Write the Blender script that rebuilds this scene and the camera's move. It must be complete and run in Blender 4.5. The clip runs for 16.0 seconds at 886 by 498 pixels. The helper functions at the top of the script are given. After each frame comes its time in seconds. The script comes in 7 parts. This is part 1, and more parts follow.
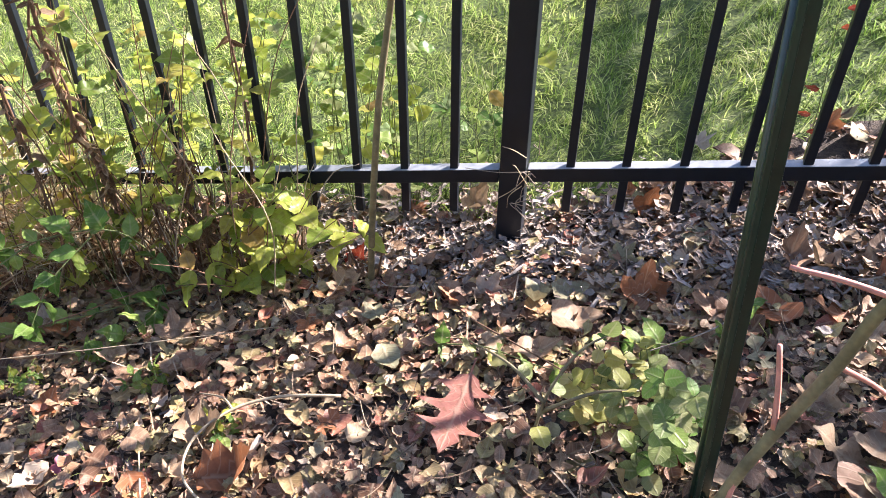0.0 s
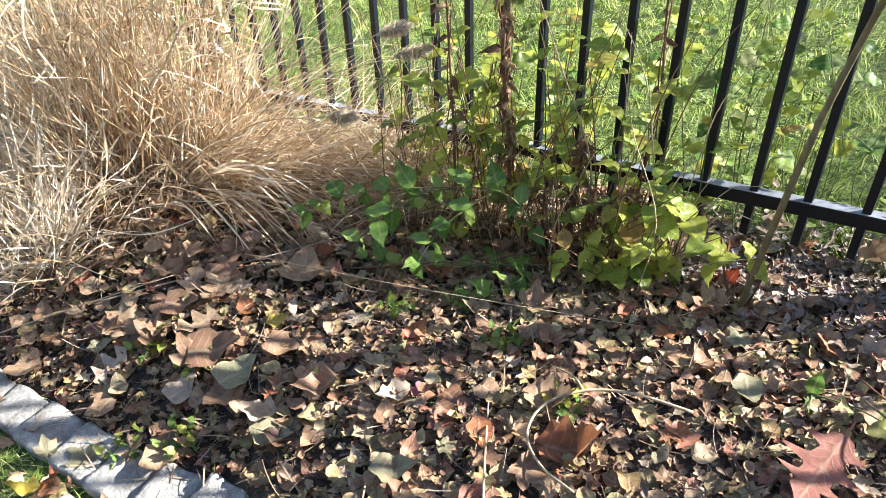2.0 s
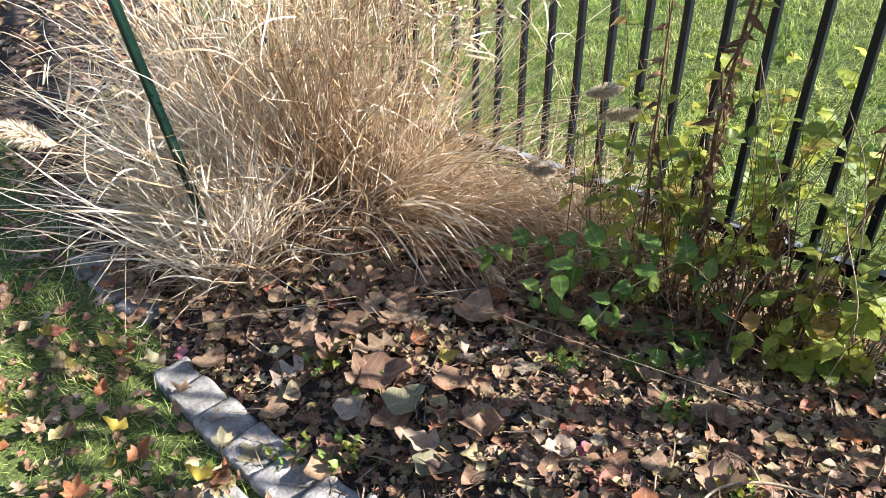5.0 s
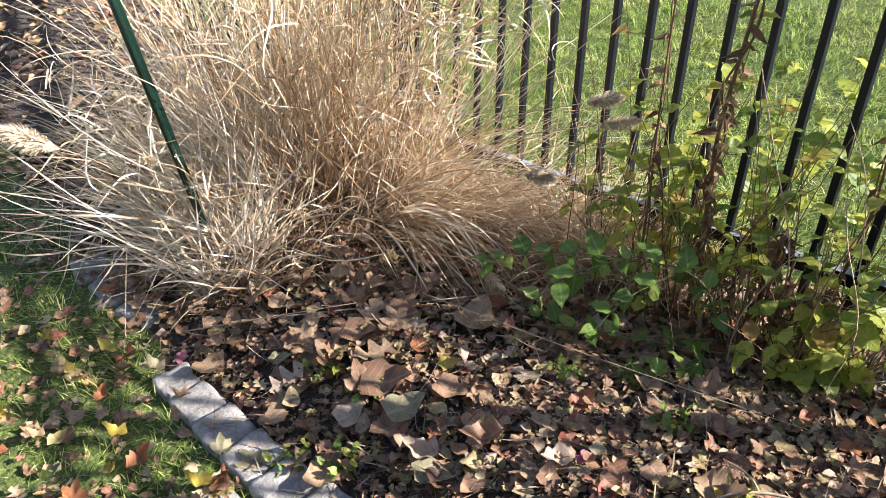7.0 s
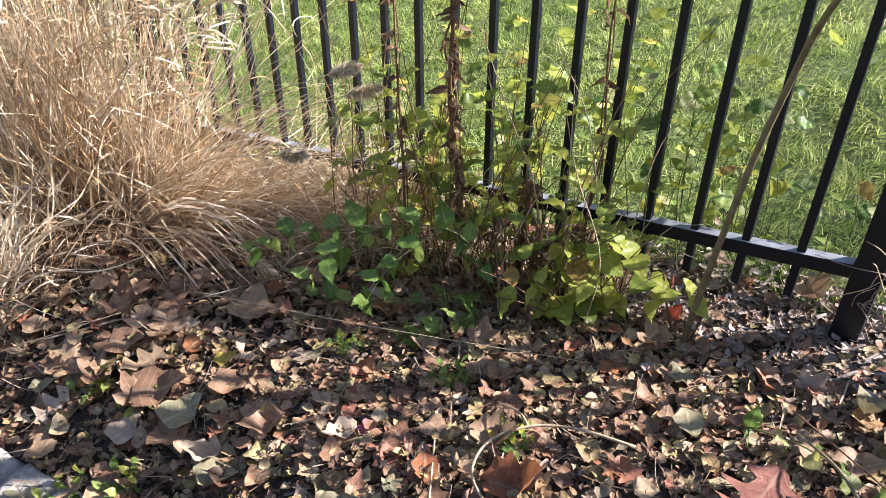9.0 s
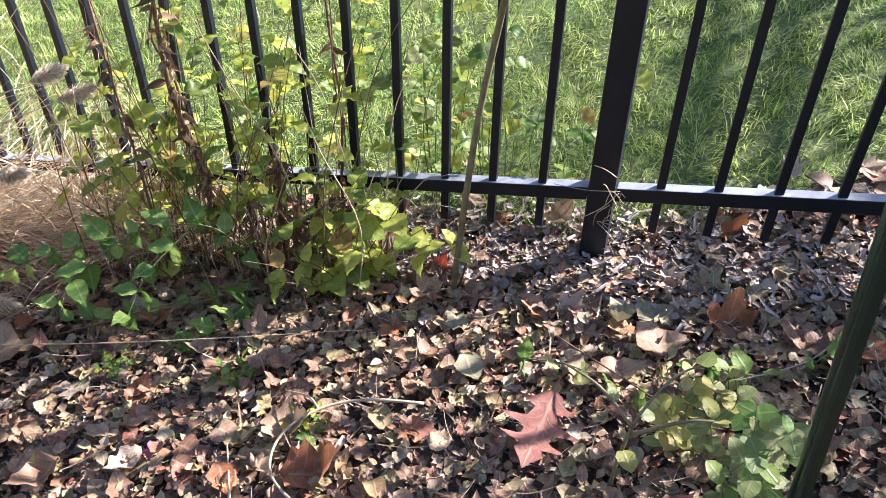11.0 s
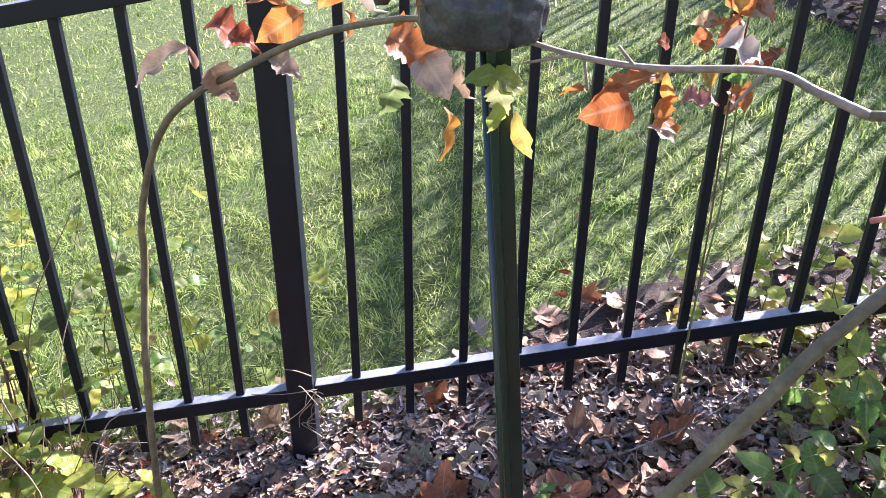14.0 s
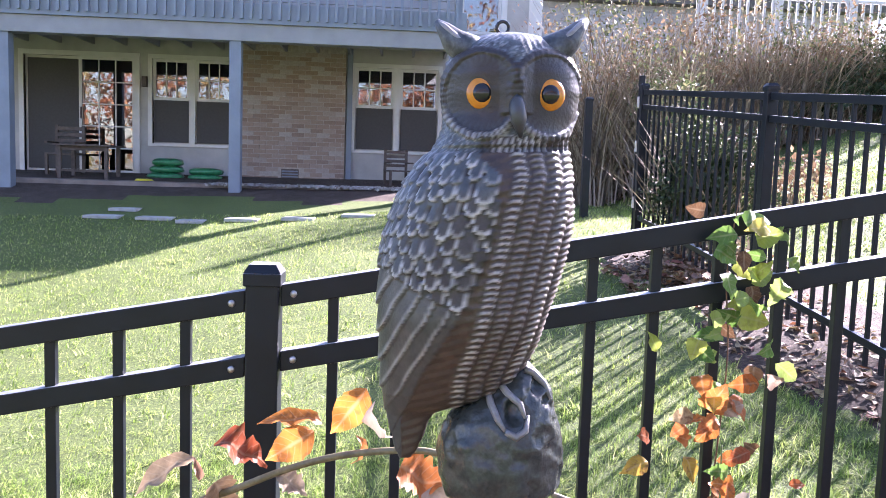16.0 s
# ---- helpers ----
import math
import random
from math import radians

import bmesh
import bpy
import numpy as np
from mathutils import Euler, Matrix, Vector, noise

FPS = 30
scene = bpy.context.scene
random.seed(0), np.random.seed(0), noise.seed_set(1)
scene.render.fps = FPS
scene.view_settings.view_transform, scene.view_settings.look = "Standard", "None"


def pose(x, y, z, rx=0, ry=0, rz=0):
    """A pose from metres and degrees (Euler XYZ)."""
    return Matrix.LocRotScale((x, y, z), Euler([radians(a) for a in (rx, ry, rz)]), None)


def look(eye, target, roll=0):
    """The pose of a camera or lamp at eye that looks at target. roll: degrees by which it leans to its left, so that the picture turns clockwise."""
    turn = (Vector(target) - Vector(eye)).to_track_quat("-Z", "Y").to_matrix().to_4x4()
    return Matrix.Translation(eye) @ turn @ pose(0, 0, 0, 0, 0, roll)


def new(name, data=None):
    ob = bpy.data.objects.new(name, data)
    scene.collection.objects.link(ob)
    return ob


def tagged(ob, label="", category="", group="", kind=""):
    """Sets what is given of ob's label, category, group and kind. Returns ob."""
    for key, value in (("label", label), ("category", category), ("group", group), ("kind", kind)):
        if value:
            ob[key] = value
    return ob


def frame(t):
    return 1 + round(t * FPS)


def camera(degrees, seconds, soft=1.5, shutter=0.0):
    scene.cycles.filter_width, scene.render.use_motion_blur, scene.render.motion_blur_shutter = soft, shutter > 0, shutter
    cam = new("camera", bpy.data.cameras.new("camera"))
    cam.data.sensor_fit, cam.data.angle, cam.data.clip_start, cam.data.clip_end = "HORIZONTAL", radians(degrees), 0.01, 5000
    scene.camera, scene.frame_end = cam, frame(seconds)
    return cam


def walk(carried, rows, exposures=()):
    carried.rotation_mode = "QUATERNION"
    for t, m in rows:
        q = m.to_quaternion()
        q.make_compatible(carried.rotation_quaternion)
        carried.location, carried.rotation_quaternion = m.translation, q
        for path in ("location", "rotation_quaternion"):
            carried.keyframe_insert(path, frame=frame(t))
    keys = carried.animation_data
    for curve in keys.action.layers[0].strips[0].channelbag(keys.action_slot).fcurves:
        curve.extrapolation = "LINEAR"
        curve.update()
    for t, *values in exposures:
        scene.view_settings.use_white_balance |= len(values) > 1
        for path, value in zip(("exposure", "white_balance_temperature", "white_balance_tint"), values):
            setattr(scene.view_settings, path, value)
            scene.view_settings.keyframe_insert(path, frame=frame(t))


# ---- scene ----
cam = camera(57.0, 16.0, soft=0.8)
PATH = [
    (0, (-0.002, -0.07, 1.156), (-0.366, 1.418, -0.129), 0.3),
    (0.5, (-0.042, -0.089, 1.157), (-0.575, 1.328, -0.15), -0.3),
    (1, (-0.074, -0.107, 1.152), (-0.771, 1.237, -0.154), -1.0),
    (1.5, (-0.109, -0.138, 1.146), (-0.992, 1.111, -0.143), -1.7),
    (2, (-0.127, -0.157, 1.146), (-1.142, 1.013, -0.119), -2.0),
    (2.5, (-0.153, -0.18, 1.149), (-1.264, 0.932, -0.088), -2.0),
    (3, (-0.172, -0.214, 1.157), (-1.371, 0.833, -0.054), -1.7),
    (3.5, (-0.174, -0.227, 1.156), (-1.422, 0.778, -0.041), -1.5),
    (4, (-0.171, -0.234, 1.16), (-1.447, 0.757, -0.02), -1.4),
    (4.5, (-0.183, -0.242, 1.169), (-1.474, 0.739, -0.003), -1.0),
    (7, (-0.186, -0.243, 1.176), (-1.487, 0.741, 0.018), -0.4),
    (7.5, (-0.179, -0.244, 1.169), (-1.484, 0.746, 0.022), -0.3),
    (8, (-0.171, -0.237, 1.169), (-1.474, 0.757, 0.023), -0.3),
    (8.5, (-0.129, -0.173, 1.158), (-1.265, 0.975, -0.021), -0.2),
    (9, (-0.098, -0.151, 1.154), (-1.073, 1.125, -0.039), 0.2),
    (9.2, (-0.103, -0.13, 1.156), (-1.003, 1.183, -0.054), 0.2),
    (11.3, (-0.046, -0.082, 1.188), (-0.446, 1.380, -0.114), 0.8),
    (11.5, (-0.026, -0.077, 1.175), (-0.355, 1.394, -0.141), 1.0),
    (11.8, (0.018, -0.073, 1.161), (-0.205, 1.412, -0.164), 1.0),
    (12, (0.042, -0.068, 1.160), (-0.103, 1.409, -0.180), 1.0),
    (12.5, (0.097, -0.062, 1.166), (0.037, 1.446, -0.147), 0.0),
    (13, (0.102, -0.056, 1.182), (0.094, 1.505, -0.068), -0.1),
    (13.5, (0.103, -0.033, 1.205), (0.125, 1.593, 0.04), -0.3),
    (14, (0.068, -0.021, 1.255), (0.108, 1.737, 0.303), 0.5),
    (14.3, (0.051, -0.002, 1.296), (0.119, 1.827, 0.489), 0.8),
    (14.5, (0.024, 0.001, 1.295), (0.134, 1.877, 0.61), 1.2),
    (15, (0.022, -0.007, 1.32), (0.131, 1.925, 0.816), 1.4),
    (15.5, (0.015, -0.013, 1.339), (0.137, 1.955, 1.005), 1.6),
    (16, (0.012, -0.026, 1.362), (0.144, 1.96, 1.172), 1.9),
]
walk(cam, [(t, look(eye, target, roll)) for t, eye, target, roll in PATH], exposures=[(0, 2.80, 6300, 21), (2, 2.54, 6180, 10), (3.5, 2.24, 6050, 12), (7, 2.10, 6320, 16), (9, 2.22, 6230, 18), (11.5, 2.70, 5850, 21), (13.5, 2.90, 5750, 30), (14.5, 2.62, 5700, 30), (15.4, 2.84, 5700, 34), (16, 3.24, 5900, 35)])

# ---- sky and sun ----
SUN_DIR = Vector((0.62, 0.58, 0.53)).normalized()  # towards the sun
world = bpy.data.worlds.new("sky")
scene.world = world
world.use_nodes = True
_sky = world.node_tree.nodes.new("ShaderNodeTexSky")
_sky.sky_type, _sky.sun_disc = "NISHITA", False
_sky.sun_elevation = math.asin(SUN_DIR.z)
_sky.sun_rotation = math.atan2(SUN_DIR.x, SUN_DIR.y)
_bg = world.node_tree.nodes["Background"]
_bg.inputs["Strength"].default_value = 0.058
world.node_tree.links.new(_sky.outputs[0], _bg.inputs["Color"])
sun = new("sun", bpy.data.lights.new("sun", "SUN"))
sun.data.energy, sun.data.angle, sun.data.color = 4.3, radians(0.8), (1.0, 0.94, 0.86)
sun.matrix_world = look(SUN_DIR * 30, (0, 0, 0))

# ---- materials ----
def mat(name, rough=0.8, metal=0.0):
    m = bpy.data.materials.new(name)
    m.use_nodes = True
    nt = m.node_tree
    b = nt.nodes["Principled BSDF"]
    b.inputs["Roughness"].default_value, b.inputs["Metallic"].default_value = rough, metal
    return m, nt, b


def node(nt, kind, **inputs):
    n = nt.nodes.new(kind)
    for k, v in inputs.items():
        n.inputs[k.replace("_", " ")].default_value = v
    return n


def ramp(nt, source, stops):
    """A colour ramp of (position, colour) stops, fed by a socket."""
    r = nt.nodes.new("ShaderNodeValToRGB")
    e = r.color_ramp.elements
    while len(e) < len(stops):
        e.new(0.5)
    for el, (p, c) in zip(e, stops):
        el.position, el.color = p, (*c, 1)
    nt.links.new(source, r.inputs[0])
    return r


def mix(nt, a, b, fac, blend="MIX"):
    """Mixes two colours (sockets or triples) by a socket or number."""
    m = nt.nodes.new("ShaderNodeMix")
    m.data_type, m.blend_type = "RGBA", blend
    for i, v in ((0, fac), (6, a), (7, b)):
        if hasattr(v, "links"):
            nt.links.new(v, m.inputs[i])
        else:
            m.inputs[i].default_value = v if i == 0 else (*v, 1)
    return m.outputs[2]


def noise_tex(nt, scale, detail=4.0, rough=0.55, distort=0.0, stretch=None):
    n = node(nt, "ShaderNodeTexNoise", Scale=scale, Detail=detail, Roughness=rough, Distortion=distort)
    tc = nt.nodes.new("ShaderNodeTexCoord")
    if stretch:
        mp = nt.nodes.new("ShaderNodeMapping")
        mp.inputs["Scale"].default_value = stretch
        nt.links.new(tc.outputs["Object"], mp.inputs[0])
        nt.links.new(mp.outputs[0], n.inputs[0])
    else:
        nt.links.new(tc.outputs["Object"], n.inputs[0])
    return n


def bump(nt, b, source, strength, distance):
    n = node(nt, "ShaderNodeBump", Strength=strength, Distance=distance)
    nt.links.new(source, n.inputs["Height"])
    nt.links.new(n.outputs[0], b.inputs["Normal"])


def plain(name, colour, rough=0.8, metal=0.0, vary=0.25, scale=20.0, relief=0.002, fine=120.0):
    """A surface with blotches at two scales and fine relief."""
    m, nt, b = mat(name, rough, metal)
    big, small = noise_tex(nt, scale), noise_tex(nt, fine, 3)
    dark, light = [c * (1 - vary) for c in colour], [min(1, c * (1 + vary)) for c in colour]
    c1 = ramp(nt, big.outputs[0], [(0.3, dark), (0.7, light)]).outputs[0]
    c2 = ramp(nt, small.outputs[0], [(0.35, [1 - vary * 0.6] * 3), (0.65, (1, 1, 1))]).outputs[0]
    nt.links.new(mix(nt, c1, c2, 1.0, "MULTIPLY"), b.inputs["Base Color"])
    if relief:
        bump(nt, b, small.outputs[0], 0.5, relief)
    return m


def world_noise(nt, geo, scale, detail=4.0, distort=0.0):
    n = node(nt, "ShaderNodeTexNoise", Scale=scale, Detail=detail, Roughness=0.6, Distortion=distort)
    nt.links.new(geo.outputs["Position"], n.inputs[0])
    return n


def leafy(name, stops, rough=0.6, through_light=0.35, vein=0.3, spots=0.0, shine=0.35, patch=0.0):
    """Leaves: a colour of its own for each leaf, blotches, and light that shines through."""
    m, nt, b = mat(name, rough)
    b.inputs["Specular IOR Level"].default_value = shine
    geo = nt.nodes.new("ShaderNodeNewGeometry")
    info = nt.nodes.new("ShaderNodeObjectInfo")
    add = nt.nodes.new("ShaderNodeMath")
    add.operation = "ADD"
    nt.links.new(geo.outputs["Random Per Island"], add.inputs[0])
    nt.links.new(info.outputs["Random"], add.inputs[1])
    frac = nt.nodes.new("ShaderNodeMath")
    frac.operation = "FRACT"
    nt.links.new(add.outputs[0], frac.inputs[0])
    col = ramp(nt, frac.outputs[0], stops)
    col.color_ramp.interpolation = "LINEAR"
    blot = world_noise(nt, geo, 45.0, 5)
    c2 = ramp(nt, blot.outputs[0], [(0.33, (1 - vein, 1 - vein, 1 - vein)), (0.6, (1, 1, 1))])
    colour = mix(nt, col.outputs[0], c2.outputs[0], 1.0, "MULTIPLY")
    if patch:
        wide = ramp(nt, world_noise(nt, geo, 2.6, 4, 0.5).outputs[0], [(0.36, (1 - patch, 1 - 0.6 * patch, 1 - patch)), (0.62, (1, 1, 1))])
        colour = mix(nt, colour, wide.outputs[0], 1.0, "MULTIPLY")
    if spots:
        brown = world_noise(nt, geo, 55.0, 4, 0.8)
        where = ramp(nt, brown.outputs[0], [(0.52, (0, 0, 0)), (0.66, (spots, spots, spots))])
        colour = mix(nt, colour, (0.16, 0.075, 0.035), where.outputs[0])
    # midrib and side veins, by the leaf's own coordinates
    at = nt.nodes.new("ShaderNodeAttribute")
    at.attribute_name = "vein"
    sep = nt.nodes.new("ShaderNodeSeparateXYZ")
    nt.links.new(at.outputs["Vector"], sep.inputs[0])
    rib = ramp(nt, sep.outputs[0], [(0.84, (0, 0, 0)), (0.97, (1, 1, 1))])
    wv = nt.nodes.new("ShaderNodeMath")
    wv.operation = "MULTIPLY_ADD"
    wv.inputs[1].default_value = 46.0
    k = nt.nodes.new("ShaderNodeMath")
    k.operation = "MULTIPLY"
    k.inputs[1].default_value = 9.0
    nt.links.new(sep.outputs[0], k.inputs[0])
    nt.links.new(sep.outputs[1], wv.inputs[0])
    nt.links.new(k.outputs[0], wv.inputs[2])
    sn = nt.nodes.new("ShaderNodeMath")
    sn.operation = "SINE"
    nt.links.new(wv.outputs[0], sn.inputs[0])
    sv = ramp(nt, sn.outputs[0], [(0.80, (0, 0, 0)), (1.0, (0.55, 0.55, 0.55))])
    veins = mix(nt, mix(nt, rib.outputs[0], sv.outputs[0], 1.0, "LIGHTEN"), sep.outputs[2], 1.0, "MULTIPLY")
    some = nt.nodes.new("ShaderNodeMath")
    some.operation = "MULTIPLY"
    some.inputs[1].default_value = 0.2
    nt.links.new(veins, some.inputs[0])
    colour = mix(nt, colour, (0.66, 0.56, 0.38), some.outputs[0])
    nt.links.new(colour, b.inputs["Base Color"])
    tr = nt.nodes.new("ShaderNodeBsdfTranslucent")
    nt.links.new(colour, tr.inputs["Color"])
    ms = nt.nodes.new("ShaderNodeMixShader")
    ms.inputs[0].default_value = through_light
    nt.links.new(b.outputs[0], ms.inputs[1])
    nt.links.new(tr.outputs[0], ms.inputs[2])
    nt.links.new(ms.outputs[0], nt.nodes["Material Output"].inputs["Surface"])
    bump(nt, b, mix(nt, world_noise(nt, geo, 190.0, 3).outputs[0], veins, 0.5), 0.6, 0.0016)
    return m


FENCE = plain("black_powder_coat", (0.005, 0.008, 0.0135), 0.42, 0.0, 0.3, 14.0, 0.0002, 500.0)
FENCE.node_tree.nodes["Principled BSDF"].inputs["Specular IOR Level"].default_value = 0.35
# sun highlight on rail and post tops, put in as pale grey on upward faces
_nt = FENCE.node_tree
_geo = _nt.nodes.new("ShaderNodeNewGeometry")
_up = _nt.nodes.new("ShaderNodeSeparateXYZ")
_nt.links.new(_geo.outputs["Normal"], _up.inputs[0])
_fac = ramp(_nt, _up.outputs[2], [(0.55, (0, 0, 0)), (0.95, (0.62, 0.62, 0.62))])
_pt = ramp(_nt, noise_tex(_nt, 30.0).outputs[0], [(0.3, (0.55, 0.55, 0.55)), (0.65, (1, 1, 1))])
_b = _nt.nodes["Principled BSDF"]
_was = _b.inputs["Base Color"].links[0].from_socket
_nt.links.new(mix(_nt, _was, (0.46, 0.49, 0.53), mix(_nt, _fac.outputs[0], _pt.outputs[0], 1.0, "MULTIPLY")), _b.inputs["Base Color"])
STEEL = plain("bolt_steel", (0.45, 0.45, 0.45), 0.35, 1.0, 0.2, 60.0, 0.0003, 400.0)
GREEN_STEEL = plain("green_enamel", (0.007, 0.025, 0.017), 0.28, 0.0, 0.3, 20.0, 0.0005, 300.0)


# ---- mesh helpers ----
def link(name, bm, material, smooth=False):
    me = bpy.data.meshes.new(name)
    bm.to_mesh(me)
    bm.free()
    for m in material if isinstance(material, (list, tuple)) else [material]:
        me.materials.append(m)
    if smooth:
        me.shade_smooth()
    return new(name, me)


def part(name, bm, material, parent, label="", smooth=False):
    """One mesh object under a thing or a part."""
    ob = link(name, bm, material, smooth)
    ob.parent = parent
    return tagged(ob, label)


def base(name, label, category, group="", place=(0, 0, 0), kind=""):
    """An Empty at a thing's base, which its parts hang under."""
    ob = new(name)
    ob.empty_display_size = 0.05
    ob.location = place
    return tagged(ob, label, category, group, kind)


def box(bm, x0, x1, y0, y1, z0, z1, bevel=0.0, shear=0.0, slot=0):
    """A block; shear lifts it along x, per metre."""
    vs = [bm.verts.new((x, y, z + shear * x)) for x in (x0, x1) for y in (y0, y1) for z in (z0, z1)]
    fs = [bm.faces.new([vs[i] for i in q]) for q in
          ((0, 1, 3, 2), (4, 6, 7, 5), (0, 4, 5, 1), (2, 3, 7, 6), (0, 2, 6, 4), (1, 5, 7, 3))]
    for f in fs:
        f.material_index = slot
    if bevel:
        es = list({e for f in fs for e in f.edges})
        bmesh.ops.bevel(bm, geom=es, offset=bevel, segments=2, profile=0.6, affect="EDGES")
    return bm


def block(*a, **k):
    return box(bmesh.new(), *a, **k)


def tube(bm, points, radii, sides=7, close=True, slot=0):
    """A tube along points, with a radius at each."""
    pts = [Vector(p) for p in points]
    rings, side = [], None
    for i, p in enumerate(pts):
        d = (pts[min(i + 1, len(pts) - 1)] - pts[max(i - 1, 0)]).normalized()
        if side is None:
            side = d.cross(Vector((0.3, 0.5, 0.81))).normalized()
        side = (side - d * side.dot(d)).normalized()
        up = d.cross(side)
        r = radii[i] if isinstance(radii, (list, tuple)) else radii
        rings.append([bm.verts.new(p + r * (math.cos(a) * side + math.sin(a) * up))
                      for a in (math.tau * k / sides for k in range(sides))])
    for r0, r1 in zip(rings, rings[1:]):
        for k in range(sides):
            bm.faces.new((r0[k], r0[(k + 1) % sides], r1[(k + 1) % sides], r1[k])).material_index = slot
    if close:
        bm.faces.new(rings[0][::-1]).material_index = slot
        bm.faces.new(rings[-1]).material_index = slot
    return bm


def spline(points, n):
    """Points along a smooth curve through the given ones."""
    p = [Vector(q) for q in points]
    p = [2 * p[0] - p[1]] + p + [2 * p[-1] - p[-2]]
    out = []
    for i in range(1, len(p) - 2):
        for k in range(n):
            t = k / n
            a, b, c, d = p[i - 1], p[i], p[i + 1], p[i + 2]
            out.append(0.5 * (2 * b + (c - a) * t + (2 * a - 5 * b + 4 * c - d) * t * t + (3 * b - a - 3 * c + d) * t ** 3))
    return out + [p[-2]]


def smoothstep(a, b, v):
    t = min(1.0, max(0.0, (v - a) / (b - a)))
    return t * t * (3 - 2 * t)


# ---- the lie of the land ----
FENCE_Y = 1.378


def land(x, y):
    """Height of the soil: a bank that climbs to the right, a lawn that climbs to the house."""
    xs = max(-3.2, min(2.2, x))
    across = 0.19 * xs + 0.03 * (x - xs)
    bank = 0.30 * max(0.0, min(x, 9.0) - 3.0) * smoothstep(3.0, 7.5, y)
    if y < 1.37:
        dip = 0.165 * (1 - smoothstep(-1.1, -0.5, x)) * (1 - smoothstep(0.1, 0.6, y))
        level = 0.11 * max(0.0, -1.2 - xs) * (1 - smoothstep(0.8, 1.3, y))
        return -0.005 + across + level - 0.11 * (max(-1.0, y) - 1.37) - dip
    r = y - 1.37
    rise = 0.105 * min(r, 13) - 0.0017 * min(r, 13) ** 2 + 0.02 * max(0, r - 13)
    rise += 0.10 * smoothstep(10.9, 12.35, y) * (1 - smoothstep(2.2, 3.2, x))
    return -0.005 + rise + across * (1 - 0.97 * smoothstep(3.0, 12.0, r)) + bank


def land_many(x, y):
    return np.array([land(a, b) for a, b in zip(x, y)])


# ---- leaves and blades, as arrays ----
def strip_leaf(n, width, curl=0.2, fold=0.15, wave=0.0, ragged=0.0, seed=0.0):
    """A leaf one long along x: stations with a left edge, a midrib and a right edge."""
    v, f, g = [], [], []
    for i in range(n):
        s = i / (n - 1)
        g += [(0, s, 1), (1, s, 1), (0, s, 1)]
        w = width(s)
        wl, wr = w * (1 + ragged * math.sin(31 * s + seed)), w * (1 + ragged * math.sin(43 * s + 2.3 * seed + 1))
        z = curl * (s - 0.35) ** 2 + wave * math.sin(s * 9)
        v += [(s, wl, z + fold * wl + wave * math.sin(s * 17 + seed)), (s, 0, z), (s, -wr, z + fold * wr - wave * math.sin(s * 13 + seed))]
    for i in range(n - 1):
        a = 3 * i
        f += [(a, a + 1, a + 4, a + 3), (a + 1, a + 2, a + 5, a + 4)]
    return np.array(v, float), f, np.array(g, float)


def star_leaf(lobes, deep, n=26, curl=0.3, wave=0.04, seed=0):
    """A lobed leaf one across, as two rings round its middle, with a bent rim and a stalk."""
    v, f, g = [(0.5, 0, 0)], [], [(0.9, 0, 1)]
    for ring in (0.55, 1.0):
        for k in range(n):
            a = math.tau * k / n
            tip = abs(math.sin(a * lobes / 2)) ** 0.8
            r = 0.52 * (1 - deep * (1 - tip)) * (1 if ring == 1 else 0.55) * (0.82 + 0.18 * abs(math.cos(a)))
            z = curl * r * r + wave * math.sin(3 * a + seed) * ring * 2 + wave * math.sin(7 * a + 2 * seed) * (ring == 1)
            v.append((0.5 + r * math.cos(a), r * math.sin(a), z))
            g.append((tip ** 3, 0.5 * ring, 1))
    for k in range(n):
        j = (k + 1) % n
        f += [(0, 1 + k, 1 + j), (1 + k, 1 + n + k, 1 + n + j, 1 + j)]
    return np.array(v, float), f, np.array(g, float)


def ovate(s):
    return 0.31 * math.sin(math.pi * min(1, s ** 0.72)) ** 1.05 * (1 - 0.25 * max(0, s - 0.7) / 0.3) + 0.003


def lance(s):
    return 0.17 * math.sin(math.pi * s ** 0.85) + 0.004


def rounded(s):
    return 0.40 * max(0.0, math.sin(math.pi * s ** 0.85)) ** 0.6 + 0.003


def heart(s):
    return 0.43 * (math.sin(math.pi * (0.08 + 0.92 * s) ** 0.62) ** 0.8 if s < 1 else 0) + 0.003


def oak(s):
    base_w = 0.36 * math.sin(math.pi * s ** 0.75) ** 0.7
    return base_w * (0.62 + 0.45 * math.sin(s * 19 - 1.2)) * (1 if s > 0.12 else 0.15) + 0.012


def red_oak(s):
    """Half the width of a leaf with pointed lobes and deep bays."""
    return float(np.interp(s, (0, 0.16, 0.20, 0.28, 0.33, 0.37, 0.48, 0.545, 0.58, 0.68, 0.74, 0.77, 0.85, 0.93, 1),
                           (0.009, 0.009, 0.09, 0.13, 0.27, 0.10, 0.14, 0.40, 0.12, 0.13, 0.33, 0.09, 0.13, 0.05, 0.003)))


